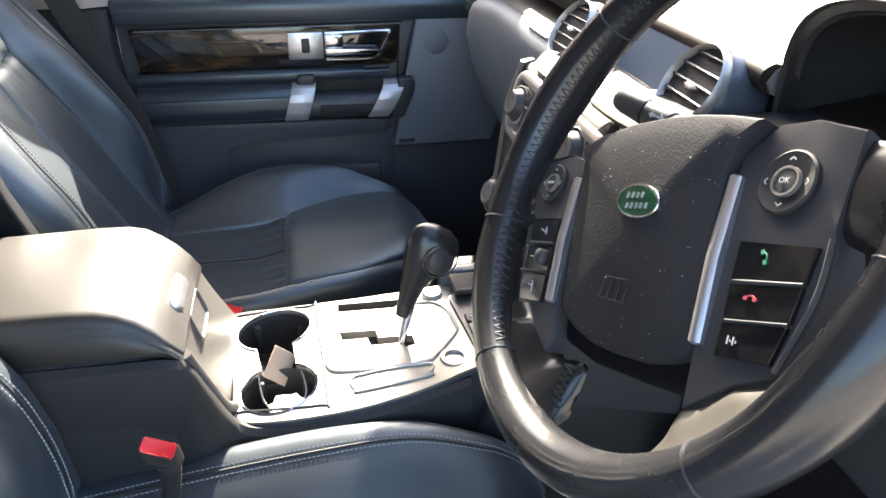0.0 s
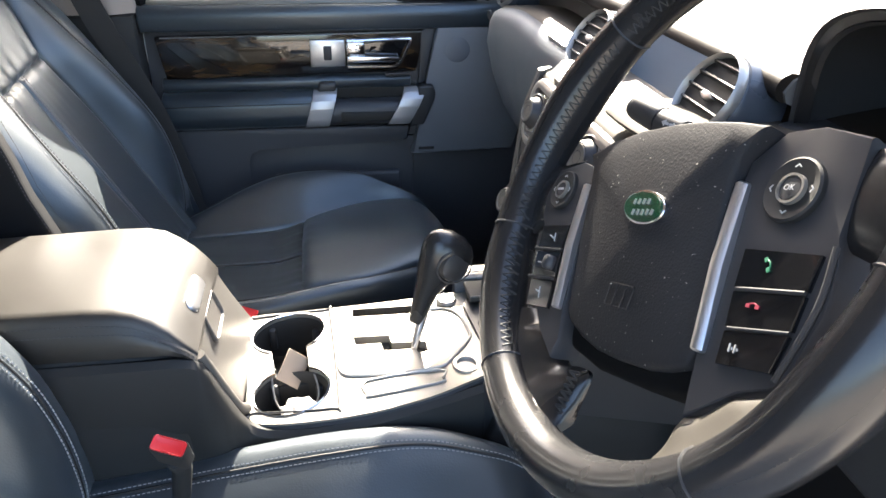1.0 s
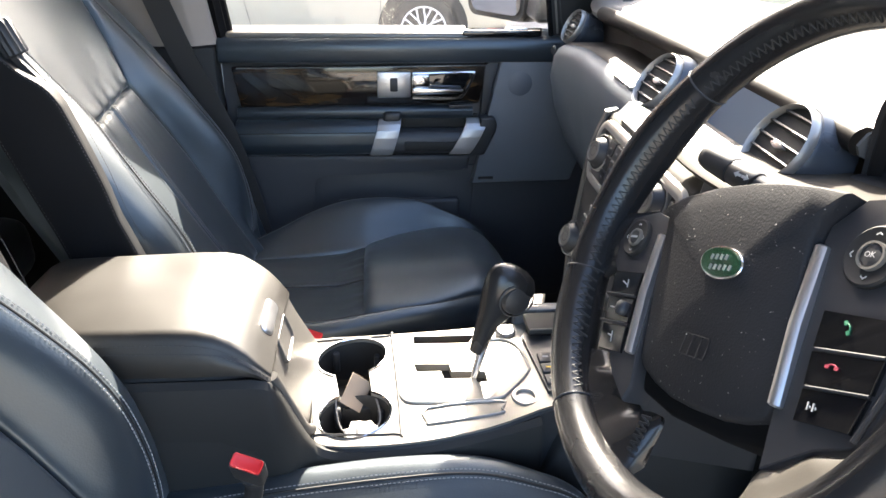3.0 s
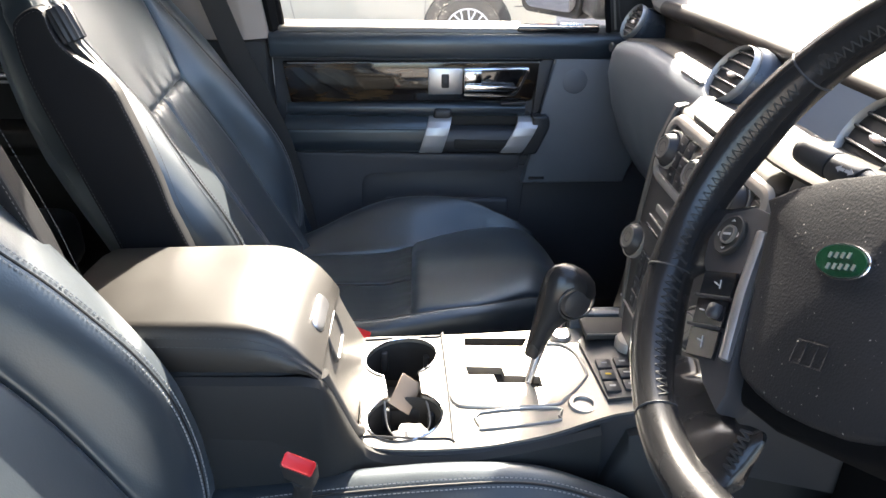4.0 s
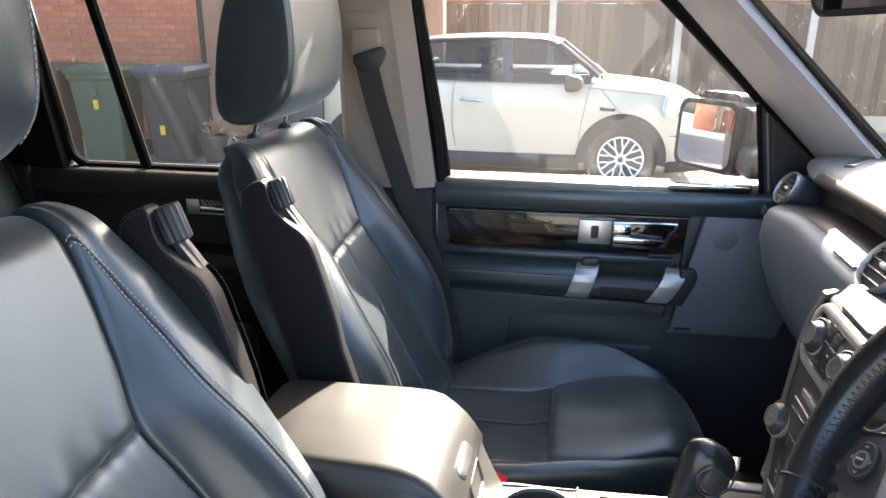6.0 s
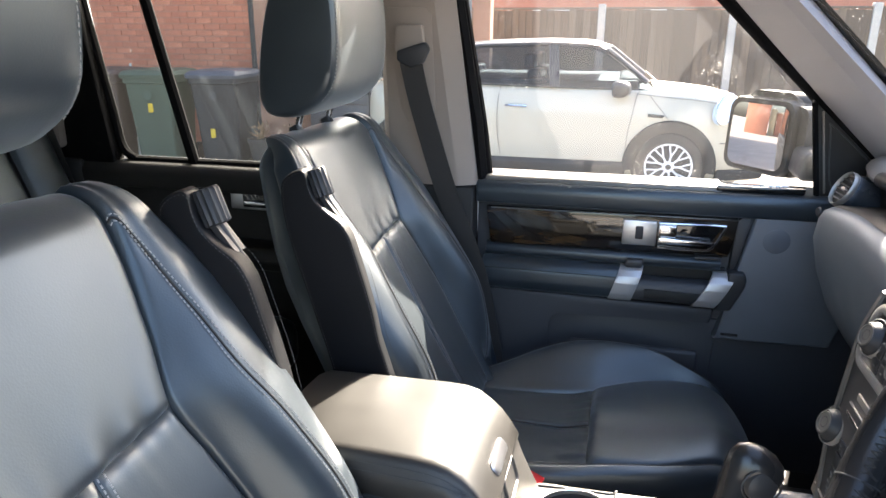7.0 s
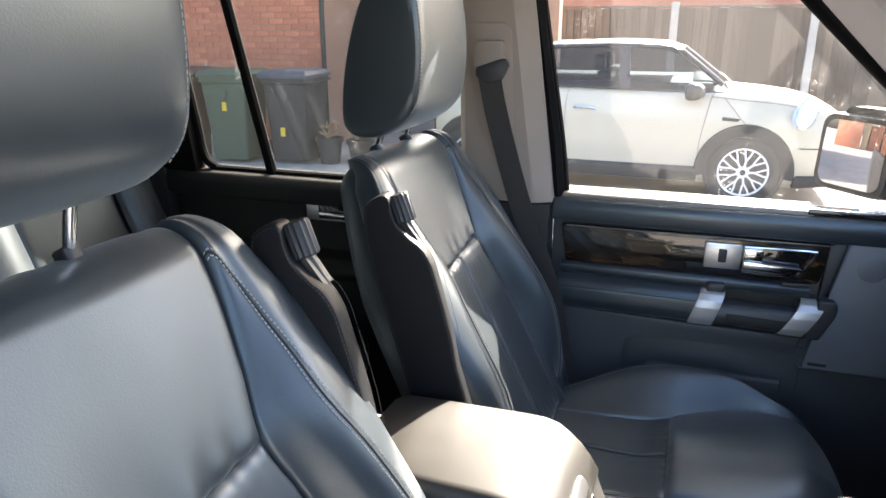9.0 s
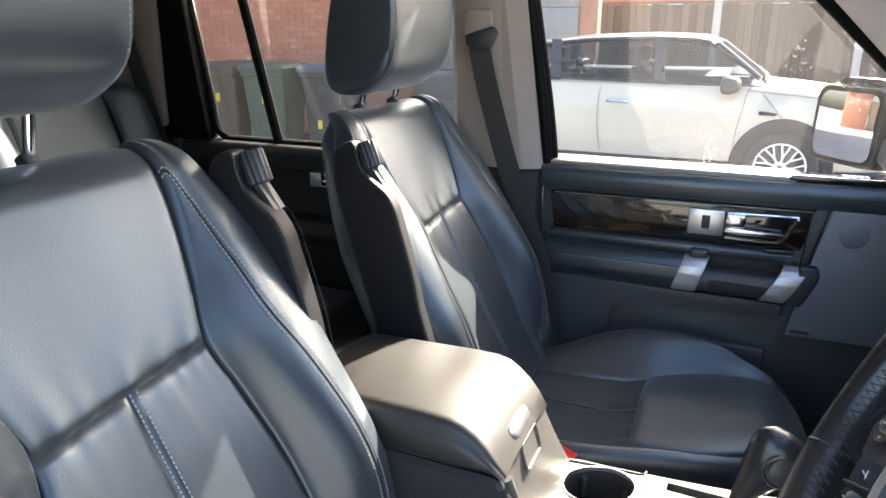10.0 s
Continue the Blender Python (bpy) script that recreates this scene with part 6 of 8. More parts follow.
        for k, p in enumerate(track):
            d_ = (track[min(k + 1, len(track) - 1)] - track[max(k - 1, 0)])
            d_ = Vector((d_.x * 0.12, d_.y, 0)).normalized()
            side_.append(Vector((d_.y / 0.12, -d_.x, 0)) * 0.0034)
        for w_ in (1, -1):
            pipes.append([bol(p.x + w_ * q_.x, to_v(p.y + w_ * q_.y), 0.0052) for p, q_ in zip(track, side_)])
        part("seam_groove", tube([bol(p.x, to_v(p.y), 0.0040) for p in track], 0.0015, 6), RUBBER, base, "dark groove between the stitch rows")
    for y in (-0.004, 0.004):
        pipes.append([back(y, 0.02 + 0.385 * k / 20, -0.0008) for k in range(21)])
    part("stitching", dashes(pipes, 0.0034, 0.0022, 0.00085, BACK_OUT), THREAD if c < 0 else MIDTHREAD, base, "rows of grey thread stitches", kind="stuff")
    # cushion: a sunk insert, a full front, an outer side that rises and runs out at the front corner, a low inner side
    ZI, ZF = 0.750 + dz, 0.768 + dz
    S_OUT = [(-0.32, 0.115), (-0.04, 0.135), (0.03, 0.172), (0.09, 0.197), (0.15, 0.203), (0.30, 0.185)]
    Y_OUT = [(-0.32, 0.160), (-0.22, 0.195), (-0.16, 0.222), (-0.10, 0.240), (-0.04, 0.250), (0.03, 0.254), (0.09, 0.246), (0.15, 0.222), (0.22, 0.205), (0.30, 0.19)]
    Z_OUT = [(-0.32, 0.00), (-0.22, 0.032), (-0.16, 0.050), (-0.10, 0.063), (-0.04, 0.066), (0.03, 0.060), (0.09, 0.050), (0.15, 0.028), (0.20, 0.010), (0.30, 0.004)]
    S_IN = [(-0.32, 0.135), (-0.10, 0.140), (0.0, 0.137), (0.08, 0.128), (0.13, 0.112), (0.185, 0.090), (0.30, 0.070)]
    Y_IN = [(-0.32, 0.205), (-0.10, 0.200), (0.0, 0.178), (0.08, 0.158), (0.13, 0.138), (0.185, 0.112), (0.30, 0.085)]
    Z_IN = [(-0.32, 0.030), (-0.10, 0.030), (0.03, 0.028), (0.10, 0.020), (0.185, 0.008), (0.30, 0.004)]
    if c < 0:
        S_OUT = S_IN = [(-0.32, 0.13), (-0.035, 0.12), (0.10, 0.135), (0.30, 0.125)]
        Y_OUT = Y_IN = [(-0.32, 0.225), (-0.05, 0.240), (0.10, 0.232), (0.20, 0.205), (0.30, 0.165)]
        Z_OUT = Z_IN = [(-0.32, 0.036), (-0.1, 0.046), (0.08, 0.044), (0.20, 0.018), (0.28, 0.004)]

    def cush(y, x, w, smooth_base=False):
        k = min(1, max(0, (x + 0.10) / 0.09)) if not smooth_base else min(1, max(0, (x + 0.34) / 0.48))
        z0 = ZI + (ZF - ZI) * k * k * (3 - 2 * k) + 0.03 * max(0, x)
        if x <= 0.172:
            return Vector((x + dx, c + y, z0 + w))
        th = (x - 0.172) / 0.075
        return Vector((0.172 + dx + (0.075 + w) * math.sin(th), c + y, z0 - 0.03 * (x - 0.172) - 0.075 * (1 - math.cos(th)) + w * math.cos(th)))

    rings = []
    for x in (-0.33, -0.25, -0.15, -0.05, 0.05, 0.12, 0.17, 0.205, 0.228):
        drop = 0.0 if x < 0.15 else 0.055 * ((x - 0.15) / 0.078) ** 2
        z0 = ZI - 0.014 - drop
        a_, b_ = (lerp_table(Y_OUT, x) + 0.004) * -g, (lerp_table(Y_IN, x) + 0.004) * g
        lo, hi = min(a_, b_), max(a_, b_)
        rings.append([Vector((x + dx, c + y, z)) for y, z in ((lo * 0.5, z0), (lo + 0.03, z0), (lo, z0 - 0.02), (lo - 0.004, z0 - 0.06), (lo + 0.01, z0 - 0.14), (hi - 0.01, z0 - 0.14), (hi + 0.004, z0 - 0.06), (hi, z0 - 0.02), (hi - 0.03, z0), (hi * 0.5, z0))])
    part("cushion_shell", loft(rings), LEATHER, base, "leather sides of the cushion")

    def cmid(y0, y1, x0, x1, belly):
        def place(u, v, lift):
            x = x0 + (x1 - x0) * v
            f = y0 + (y1 - y0) * u
            y = f * (lerp_table(S_OUT, x) if f > 0 else lerp_table(S_IN, x)) * -g
            return cush(y, x, belly * (1 - f * f) + lift)
        return place
    part("seat_insert", pillow(16, 26, cmid(-1, 0.06, -0.30, -0.031, -0.008), 0.005, 0.004, 7.0 + c), LEATHER, base)
    part("seat_insert", pillow(16, 26, cmid(0.06, 1, -0.30, -0.031, -0.008), 0.005, 0.004, 8.0 + c), LEATHER, base)
    part("seat_front", pillow(30, 32, cmid(-1, 1, -0.036, 0.295, 0.022), 0.008, 0.003, 9.0 + c), LEATHER, base, "padded front of the cushion")
    seam_mid = [cmid(0.06, 1, -0.30, -0.036, -0.008)(0, 0.1 + 0.88 * k / 24, 0.0025) for k in range(25)]
    part("insert_groove", tube(seam_mid, 0.0016, 6), RUBBER, base, "dark seam along the insert")
    lines = []
    for outer, S_, Y_, Z_ in ((True, S_OUT, Y_OUT, Z_OUT), (False, S_IN, Y_IN, Z_IN)):
        sgn = -g if outer else g

        def cbol(u, v, lift):
            x = -0.31 + 0.60 * v
            s, yc, h = lerp_table(S_, x), lerp_table(Y_, x), lerp_table(Z_, x)
            line = [(s, -0.003), (s + (yc - s) * 0.22, h * 0.20), (s + (yc - s) * 0.55, h * 0.66), (s + (yc - s) * 0.82, h * 0.95), (yc, h), (yc + 0.013, h - 0.010), (yc + 0.019, h - 0.035), (yc + 0.017, -0.055)]
            k = u * (len(line) - 1)
            i = min(len(line) - 2, int(k))
            p = [Vector((*line[min(max(j, 0), len(line) - 1)], 0)) for j in (i - 1, i, i + 1, i + 2)]
            t = k - i
            q = 0.5 * (2 * p[1] + (p[2] - p[0]) * t + (2 * p[0] - 5 * p[1] + 4 * p[2] - p[3]) * t * t + (3 * p[1] - p[0] - 3 * p[2] + p[3]) * t ** 3)
            return cush(sgn * q.x, x, q.y + lift, True)
        part("cushion_bolster", pillow(28, 34, cbol, 0.003, 0.0015, 11.0 + sgn), LEATHER, base, "raised cushion side")
        mid_ = 0.57 if outer and c > 0 else 0.40
        for off in (mid_ - 0.028, mid_ + 0.028):
            lines.append([cbol(off, 0.02 + 0.93 * k / 60, 0.0040) for k in range(61)])
        part("seam_groove", tube([cbol(mid_, 0.01 + 0.95 * k / 60, 0.0030) for k in range(61)], 0.0018, 6), RUBBER, base, "dark groove between the stitch rows")
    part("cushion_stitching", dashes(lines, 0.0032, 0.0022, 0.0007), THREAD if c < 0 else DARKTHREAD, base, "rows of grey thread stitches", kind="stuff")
    part("seat_base", box(-0.33 + dx, 0.16 + dx, c - 0.22, c + 0.22, 0.47, 0.64, 0.02), PLASTIC, base, "black plastic seat base")
    # head restraint
    hc, hz = (c, dz) if c > 0 else (c - 0.028, dz + 0.022)
    side = smooth_line([(-0.624, 0, 1.368), (-0.585, 0, 1.352), (-0.535, 0, 1.366), (-0.493, 0, 1.405), (-0.480, 0, 1.47), (-0.482, 0, 1.55), (-0.497, 0, 1.615), (-0.535, 0, 1.635), (-0.575, 0, 1.60), (-0.605, 0, 1.53), (-0.624, 0, 1.44)], 4, True)
    mx = sum(p.x for p in side) / len(side)
    mz = sum(p.z for p in side) / len(side)
    rings = []
    for y, k in ((-0.132, 0.80), (-0.131, 0.90), (-0.127, 0.95), (-0.118, 0.985), (-0.10, 1.0), (-0.05, 1.01), (0, 1.012), (0.05, 1.01), (0.10, 1.0), (0.118, 0.985), (0.127, 0.95), (0.131, 0.90), (0.132, 0.80)):
        rings.append([Vector((mx + (p.x - mx) * k + dx, hc + y, mz + (p.z - mz) * k + hz)) for p in side])
    hr = part("head_restraint", loft(rings), LEATHER, base, "smooth leather head restraint")
    seam = []
    for s_ in (1, -1):
        seam.append([Vector((mx + (p.x - mx) * 0.985 + dx, hc + s_ * 0.1215, mz + (p.z - mz) * 0.985 + hz)) for p in side[10:34]])
    part("head_stitching", dashes(seam, 0.004, 0.0025, 0.0006, Vector((0, 1, 0))), THREAD, hr, "stitched edge", kind="stuff")
    for s_ in (1, -1):
        part("post", tube([(-0.595 + dx, hc + s_ * 0.068, 1.30 + dz), (-0.566 + dx, hc + s_ * 0.068, 1.395 + hz)], 0.006, 12), CHROME, base, "chrome post")
        part("post_guide", slab(rounded(0.011, 0.009, 0.006), axis_pose((-0.590 + dx, hc + s_ * 0.068, 1.328 + dz), BACK_UP, (1, 0, 0)), ((-0.01, 1), (0.004, 1), (0.006, 0.8))), PLASTIC, base, "black post guide")
    # folded-up arm rest on the inner side
    ay = 0.155 if c > 0 else -0.105
    up = Vector((-0.33, 0, 0.944)).normalized()
    outw = Vector((up.z, 0, -up.x))
    A0 = Vector((-0.372 + (dx if c > 0 else -0.015), ay, 0.93 + dz * 1.5))
    prof = [(-0.036, -0.02), (0.045, -0.02), (0.058, 0.10), (0.067, 0.16), (0.073, 0.25), (0.073, 0.272), (0.067, 0.295), (0.052, 0.316), (0.039, 0.340), (0.038, 0.362), (0.041, 0.378), (0.034, 0.386), (0.012, 0.384), (-0.006, 0.370), (-0.022, 0.312), (-0.029, 0.21), (-0.034, 0.11)]
    prof = [(p.x, p.y) for p in smooth_line([(a, b, 0) for a, b in prof], 3, True)]
    ca, cb = sum(p[0] for p in prof) / len(prof), sum(p[1] for p in prof) / len(prof)
    rings = []
    for y, k in ((-0.0300, 0.30), (-0.0300, 0.70), (-0.0296, 0.86), (-0.0280, 0.94), (-0.024, 0.98), (-0.017, 1.0), (0, 1.0), (0.017, 1.0), (0.024, 0.98), (0.0280, 0.94), (0.0296, 0.86), (0.0300, 0.70), (0.0300, 0.30)):
        rings.append([A0 + outw * (ca + (a - ca) * (0.35 + 0.65 * k) - 0.010 * (y + 0.03) / 0.06 * (1 if a > ca else 0)) + up * (cb + (b - cb) * (0.82 + 0.18 * k)) + Vector((0, y * 0.66 - 0.010, 0)) for a, b in prof])
    armr = part("arm_rest", loft(rings), SHADEVINYL, base, "padded arm rest folded upright")
    part("arm_stitching", dashes([[A0 + outw * (ca + (a - ca) * 0.90) + up * (cb + (b - cb) * 0.965) + Vector((0, s_ * 0.0194 - 0.010, 0)) for a, b in prof] for s_ in (1, -1)], 0.0030, 0.0024, 0.0005, Vector((0, 1, 0))), DARKTHREAD, armr, "stitched edge", kind="stuff")
    side_y = Vector((0, 0.000, 0))
    kb = A0 + outw * 0.043 + up * 0.342 + side_y
    part("roller_plate", loft([[A0 + side_y + outw * (a + o) + up * b + Vector((0, s_ * w_, 0)) for s_, a, b, w_ in ((-1, 0.056, 0.300, 0.010), (1, 0.056, 0.300, 0.010), (1, 0.035, 0.365, 0.011), (-1, 0.035, 0.365, 0.011))] for o in (-0.006, 0.002)]), SATIN, armr, "smooth plate behind the adjuster")
    part("roller_stem", tube([A0 + outw * 0.058 + up * 0.283 + side_y, kb], 0.0048, 10), PLASTIC, armr, "black stem")
    ribbed = [(0.0145 + (0.0018 if k % 2 else 0), k) for k in range(28)]
    ring_at = lambda h, sc: [kb + up * h + sc * rr * (math.cos(2 * math.pi * k / 28) * outw + math.sin(2 * math.pi * k / 28) * Vector((0, 1, 0))) for rr, k in ribbed]
    part("roller", loft([ring_at(-0.006, 0.85), ring_at(-0.004, 1), ring_at(0.034, 1), ring_at(0.037, 0.85)]), PLASTIC, armr, "ribbed black adjuster")
    return base


seat(0.44, 0.0, 0.0, -1, "black leather passenger seat with its arm rest folded up")
seat(-0.363, 0.02, 0.017, 1, "black leather driver's seat with sun on its lower back")

# buckles beside the console
for (x, y, z), t, lab in (((-0.130, -0.262, 0.972), -14, "red seat belt buckle on a black stalk beside the driver's seat"), ((-0.112, 0.166, 0.822), -20, "red seat belt buckle beside the passenger seat")):
    bk = thing("belt_buckle", (x, y, 0.80), lab, "buckle", "belt buckles")
    m = axis_pose((x, y, z), (0.10, -0.55, 0.83), (0.80, 0, -0.55))
    part("stalk", joined(slab(rounded(0.0162, 0.0080, 0.004), m, ((0.0, 0.96), (-0.004, 1), (-0.05, 1), (-0.06, 0.8))), tube([m @ Vector((0, 0, -0.05)), m @ Vector((0, 0.0, -0.10)), Vector((x - 0.03, y + 0.06, z - 0.20))], [0.011, 0.010, 0.008], 10)), RUBBER, bk)
    part("release_button", slab(rounded(0.0150, 0.0068, 0.003), m, ((-0.004, 1), (0.0012, 1), (0.0022, 0.95), (0.0010, 0.80))), RED, bk, "red release button")

# ---- rear seats, in the shade behind ----
for c, wd, lab in ((0.45, 0.285, "black leather rear seat beside the window"), (0.02, 0.125, "narrow black leather middle rear seat"), (-0.40, 0.26, "black leather rear seat behind the driver")):
    rs = thing("rear_seat", (-1.2, c, 0.46), lab, "car seat", "rear seats")
    rat = lambda y, v, w: Vector((-1.32, c, 0.78)) + Vector((-0.36, 0, 0.93)) * v + Vector((0.93, 0, 0.36)) * w + Vector((0, y * wd, 0))
    rings = []
    for v, k, T in ((0.0, 1, 0.10), (0.10, 1.0, 0.10), (0.3, 1, 0.10), (0.5, 0.98, 0.09), (0.56, 0.95, 0.075), (0.585, 0.92, 0.06), (0.60, 0.86, 0.04)):
        rings.append([rat(a * k, v, w - 0.012) for a, w in ((-1, -0.02), (-0.9, 0.0), (-0.5, 0.0), (0, 0.0), (0.5, 0.0), (0.9, 0.0), (1, -0.02), (0.95, -T), (0, -T - 0.01), (-0.95, -T))])
    part("backrest", loft(rings), LEATHER, rs)

    def rear_panel(u, v, lift):
        vv = 0.02 + 0.60 * v
        over = max(0, vv - 0.55) / 0.07
        return rat((-0.5 + u) * 1.04, vv - 0.012 * over * over, lift - 0.045 * over * over)
    part("back_panel", pillow(20, 26, rear_panel, 0.006, 0.003, 20.0 + c), LEATHER, rs, "smooth middle of the rear backrest")
    for s_ in (1, -1):
        def rear_bolster(u, v, lift, s_=s_):
            vv = 0.02 + 0.60 * v
            over = max(0, vv - 0.53) / 0.09
            k = 0.52 + 0.50 * u
            bulge = 0.040 * math.sin(math.pi * min(1, 0.06 + u * 0.9)) ** 0.8 - 0.05 * max(0, u - 0.75) ** 1.2 * 4
            return rat(s_ * k * (1 - 0.10 * over), vv - 0.015 * over * over, bulge * (1 - 0.5 * over) + lift - 0.05 * over * over)
        part("bolster", pillow(16, 26, rear_bolster, 0.003, 0.0015, 24.0 + s_), LEATHER, rs, "rounded side of the rear backrest")
    part("cushion", box(-1.29, -0.78, c - wd * 0.98, c + wd * 0.98, 0.66, 0.80, 0.045, 4), LEATHER, rs)
    part("seat_base", box(-1.28, -0.82, c - wd * 0.9, c + wd * 0.9, 0.46, 0.67, 0.01), PLASTIC, rs)
rb = thing("seat_belt", (-1.50, 0.74, 1.1), "dark webbing seat belt of the rear seat against the pillar", "seat belt")
bl = smooth_line([(-1.525, 0.700, 1.56), (-1.51, 0.702, 1.42), (-1.475, 0.706, 1.28), (-1.445, 0.712, 1.16), (-1.42, 0.718, 1.05)], 5)
part("webbing", loft([[p + Vector((-0.024, 0, -0.004)), p + Vector((0.024, 0, 0.004)), p + Vector((0.024, 0.003, 0.004)), p + Vector((-0.024, 0.003, -0.004))] for p in bl]), BELT, rb)


# ---- outside: ground, fence, house, bins, parked car ----
def speckled(name, base, second, scale, rough=0.85, bump=0.3):
    m = material(name, base, rough, grain=bump, grain_size=0.006, mottle=0.15, mottle_size=0.6)
    n, l = m.node_tree.nodes, m.node_tree.links
    oi = n.new("ShaderNodeObjectInfo")
    mr = n.new("ShaderNodeMix")
    mr.data_type = "RGBA"
    mr.inputs[6].default_value, mr.inputs[7].default_value = (*base, 1), (*second, 1)
    l.new(oi.outputs["Random"], mr.inputs["Factor"])
    mul = [k for k in n if k.bl_idname == "ShaderNodeMix" and k.blend_type == "MULTIPLY"][0]
    l.new(mr.outputs[2], mul.inputs[6])
    return m


def islands(m, base, second, per="Island"):
    """Varies the colour from piece to piece: loose pieces of one mesh, or whole objects."""
    n, l = m.node_tree.nodes, m.node_tree.links
    piece = n.new("ShaderNodeObjectInfo").outputs["Random"] if per == "Object Info" else n.new("ShaderNodeNewGeometry").outputs["Random Per Island"]
    mr = n.new("ShaderNodeMix")
    mr.data_type = "RGBA"
    mr.inputs[6].default_value, mr.inputs[7].default_value = (*base, 1), (*second, 1)
    l.new(piece, mr.inputs["Factor"])
    mul = [k for k in n if k.bl_idname == "ShaderNodeMix" and k.blend_type == "MULTIPLY"][0]
    l.new(mr.outputs[2], mul.inputs[6])
    return m


GROUND = material("driveway", (0.33, 0.30, 0.265), 0.92, grain=0.5, grain_size=0.015, mottle=0.25, mottle_size=0.7)
def along(m, sx_, sy_, sz_):
    """Stretches a material's patterns."""
    n, l = m.node_tree.nodes, m.node_tree.links
    mp_ = n.new("ShaderNodeMapping")
    mp_.inputs["Scale"].default_value = (sx_, sy_, sz_)
    tc_ = [k for k in n if k.bl_idname == "ShaderNodeTexCoord"][0]
    ends = [k.to_socket for k in tc_.outputs["Object"].links]
    for e in ends:
        l.new(mp_.outputs[0], e)
    l.new(tc_.outputs["Object"], mp_.inputs["Vector"])
    return m


FENCEWOOD = islands(material("fence_boards", (0.36, 0.24, 0.14), 0.85, grain=0.4, grain_size=0.01, mottle=0.20, mottle_size=0.11), (0.108, 0.083, 0.064), (0.170, 0.130, 0.098), "Object Info")
along(FENCEWOOD, 5, 5, 0.35)
CONCRETE = material("concrete", (0.42, 0.40, 0.37), 0.9, grain=0.4, grain_size=0.006, mottle=0.12)
BRICK = islands(material("red_brick", (0.42, 0.15, 0.09), 0.9, grain=0.4, grain_size=0.008, mottle=0.2, mottle_size=0.12), (0.47, 0.155, 0.088), (0.58, 0.215, 0.122))
BRICKPIECE = islands(material("red_brick_piece", (0.42, 0.15, 0.09), 0.9, grain=0.4, grain_size=0.008, mottle=0.2, mottle_size=0.12), (0.47, 0.155, 0.088), (0.58, 0.215, 0.122), "Object Info")
MORTAR = material("mortar", (0.34, 0.19, 0.13), 0.95, grain=0.3, grain_size=0.004)
WHITECAR = material("white_car_paint", (0.52, 0.46, 0.35), 0.3, coat=0.4, mottle=0.015, rough_var=0.03, mottle_size=0.5)
BLACKCAR = material("black_car_paint", (0.02, 0.02, 0.022), 0.3, coat=0.3, mottle=0.05)
ARCHBLACK = material("arch_plastic", (0.018, 0.018, 0.019), 0.6, mottle=0.1)
PANELGAP = material("panel_gap_grey", (0.16, 0.15, 0.14), 0.8)
CARGLASS = material("dark_car_glass", (0.03, 0.042, 0.055), 0.12, mottle=0.02, rough_var=0.0)
CLEARPANE = glass("car_side_glass", (0.40, 0.45, 0.48))
ALLOY = material("alloy", (0.72, 0.72, 0.73), 0.4, metal=0.25, mottle=0.05)
TYRE = material("tyre", (0.025, 0.025, 0.025), 0.8, grain=0.2, grain_size=0.004)
GREENBIN = material("green_bin_plastic", (0.06, 0.085, 0.055), 0.6, mottle=0.12, mottle_size=0.2)
BLACKBIN = material("black_bin_plastic", (0.0225, 0.0215, 0.023), 0.55, mottle=0.15, mottle_size=0.2)
BROWNBIN = material("brown_bin_plastic", (0.075, 0.048, 0.038), 0.6, mottle=0.12, mottle_size=0.2)
BLUELID = material("blue_grey_lid", (0.0605, 0.0688, 0.0853), 0.5, mottle=0.1)
GARAGE = material("grey_garage_door", (0.22, 0.22, 0.22), 0.7, mottle=0.1)
IRON = material("black_iron", (0.02, 0.02, 0.02), 0.5)
ROOFTILE = material("roof_tiles", (0.2, 0.12, 0.09), 0.9, grain=0.3, grain_size=0.03, mottle=0.2)
WHITEPLASTIC = material("white_window_frame", (0.75, 0.75, 0.75), 0.5, mottle=0.03)
LAMPGLASS = material("headlamp_glass", (0.65, 0.72, 0.78), 0.1, coat=0.6, mottle=0.15, mottle_size=0.05)

gm = bmesh.new()
bmesh.ops.create_grid(gm, x_segments=40, y_segments=40, size=300)
solid("ground", gm, GROUND, "grey paved ground reaching into the distance", "ground", kind="structure")

# fence with concrete posts
fence = thing("fence", (0, 10.3, 0), "weathered brown close-board fence with concrete posts", "fence", kind="structure")
FY = 10.3
for i, x in enumerate(np.arange(-9.5, 12.1, 1.83)):
    px = x + 1.42 - (-9.5 + 1.83 * 6)
    part("post", box(px - 0.055, px + 0.055, FY - 0.06, FY + 0.06, 0, 1.88, 0.01, 1), CONCRETE, fence, "grey concrete post")
    part("gravel_board", box(px + 0.055, px + 1.775, FY - 0.02, FY + 0.02, 0, 0.25, 0.006, 1), CONCRETE, fence, "concrete gravel board")
    part("capping", box(px + 0.055, px + 1.775, FY - 0.035, FY + 0.03, 1.80, 1.835, 0.004, 1), FENCEWOOD, fence, "fence capping")
    for k in range(16):
        bx = px + 0.055 + k * 1.72 / 16
        part("board", prism([(bx + 0.0015, FY - 0.016 - 0.004 * (k % 3)), (bx + 0.1050, FY - 0.032 - 0.003 * (k % 2)), (bx + 0.1050, FY - 0.014), (bx + 0.0015, FY - 0.010)], "z", 0.25, 1.80 - 0.004 * (k % 4), 0), FENCEWOOD, fence, smooth=False)
    # Black sheet shows through the board gaps as painted shadow lines.
    part("shadow_backing", box(px + 0.055, px + 1.775, FY - 0.006, FY + 0.02, 0.25, 1.79, 0), RUBBER, fence, "black sheet behind the boards that paints shadow lines")


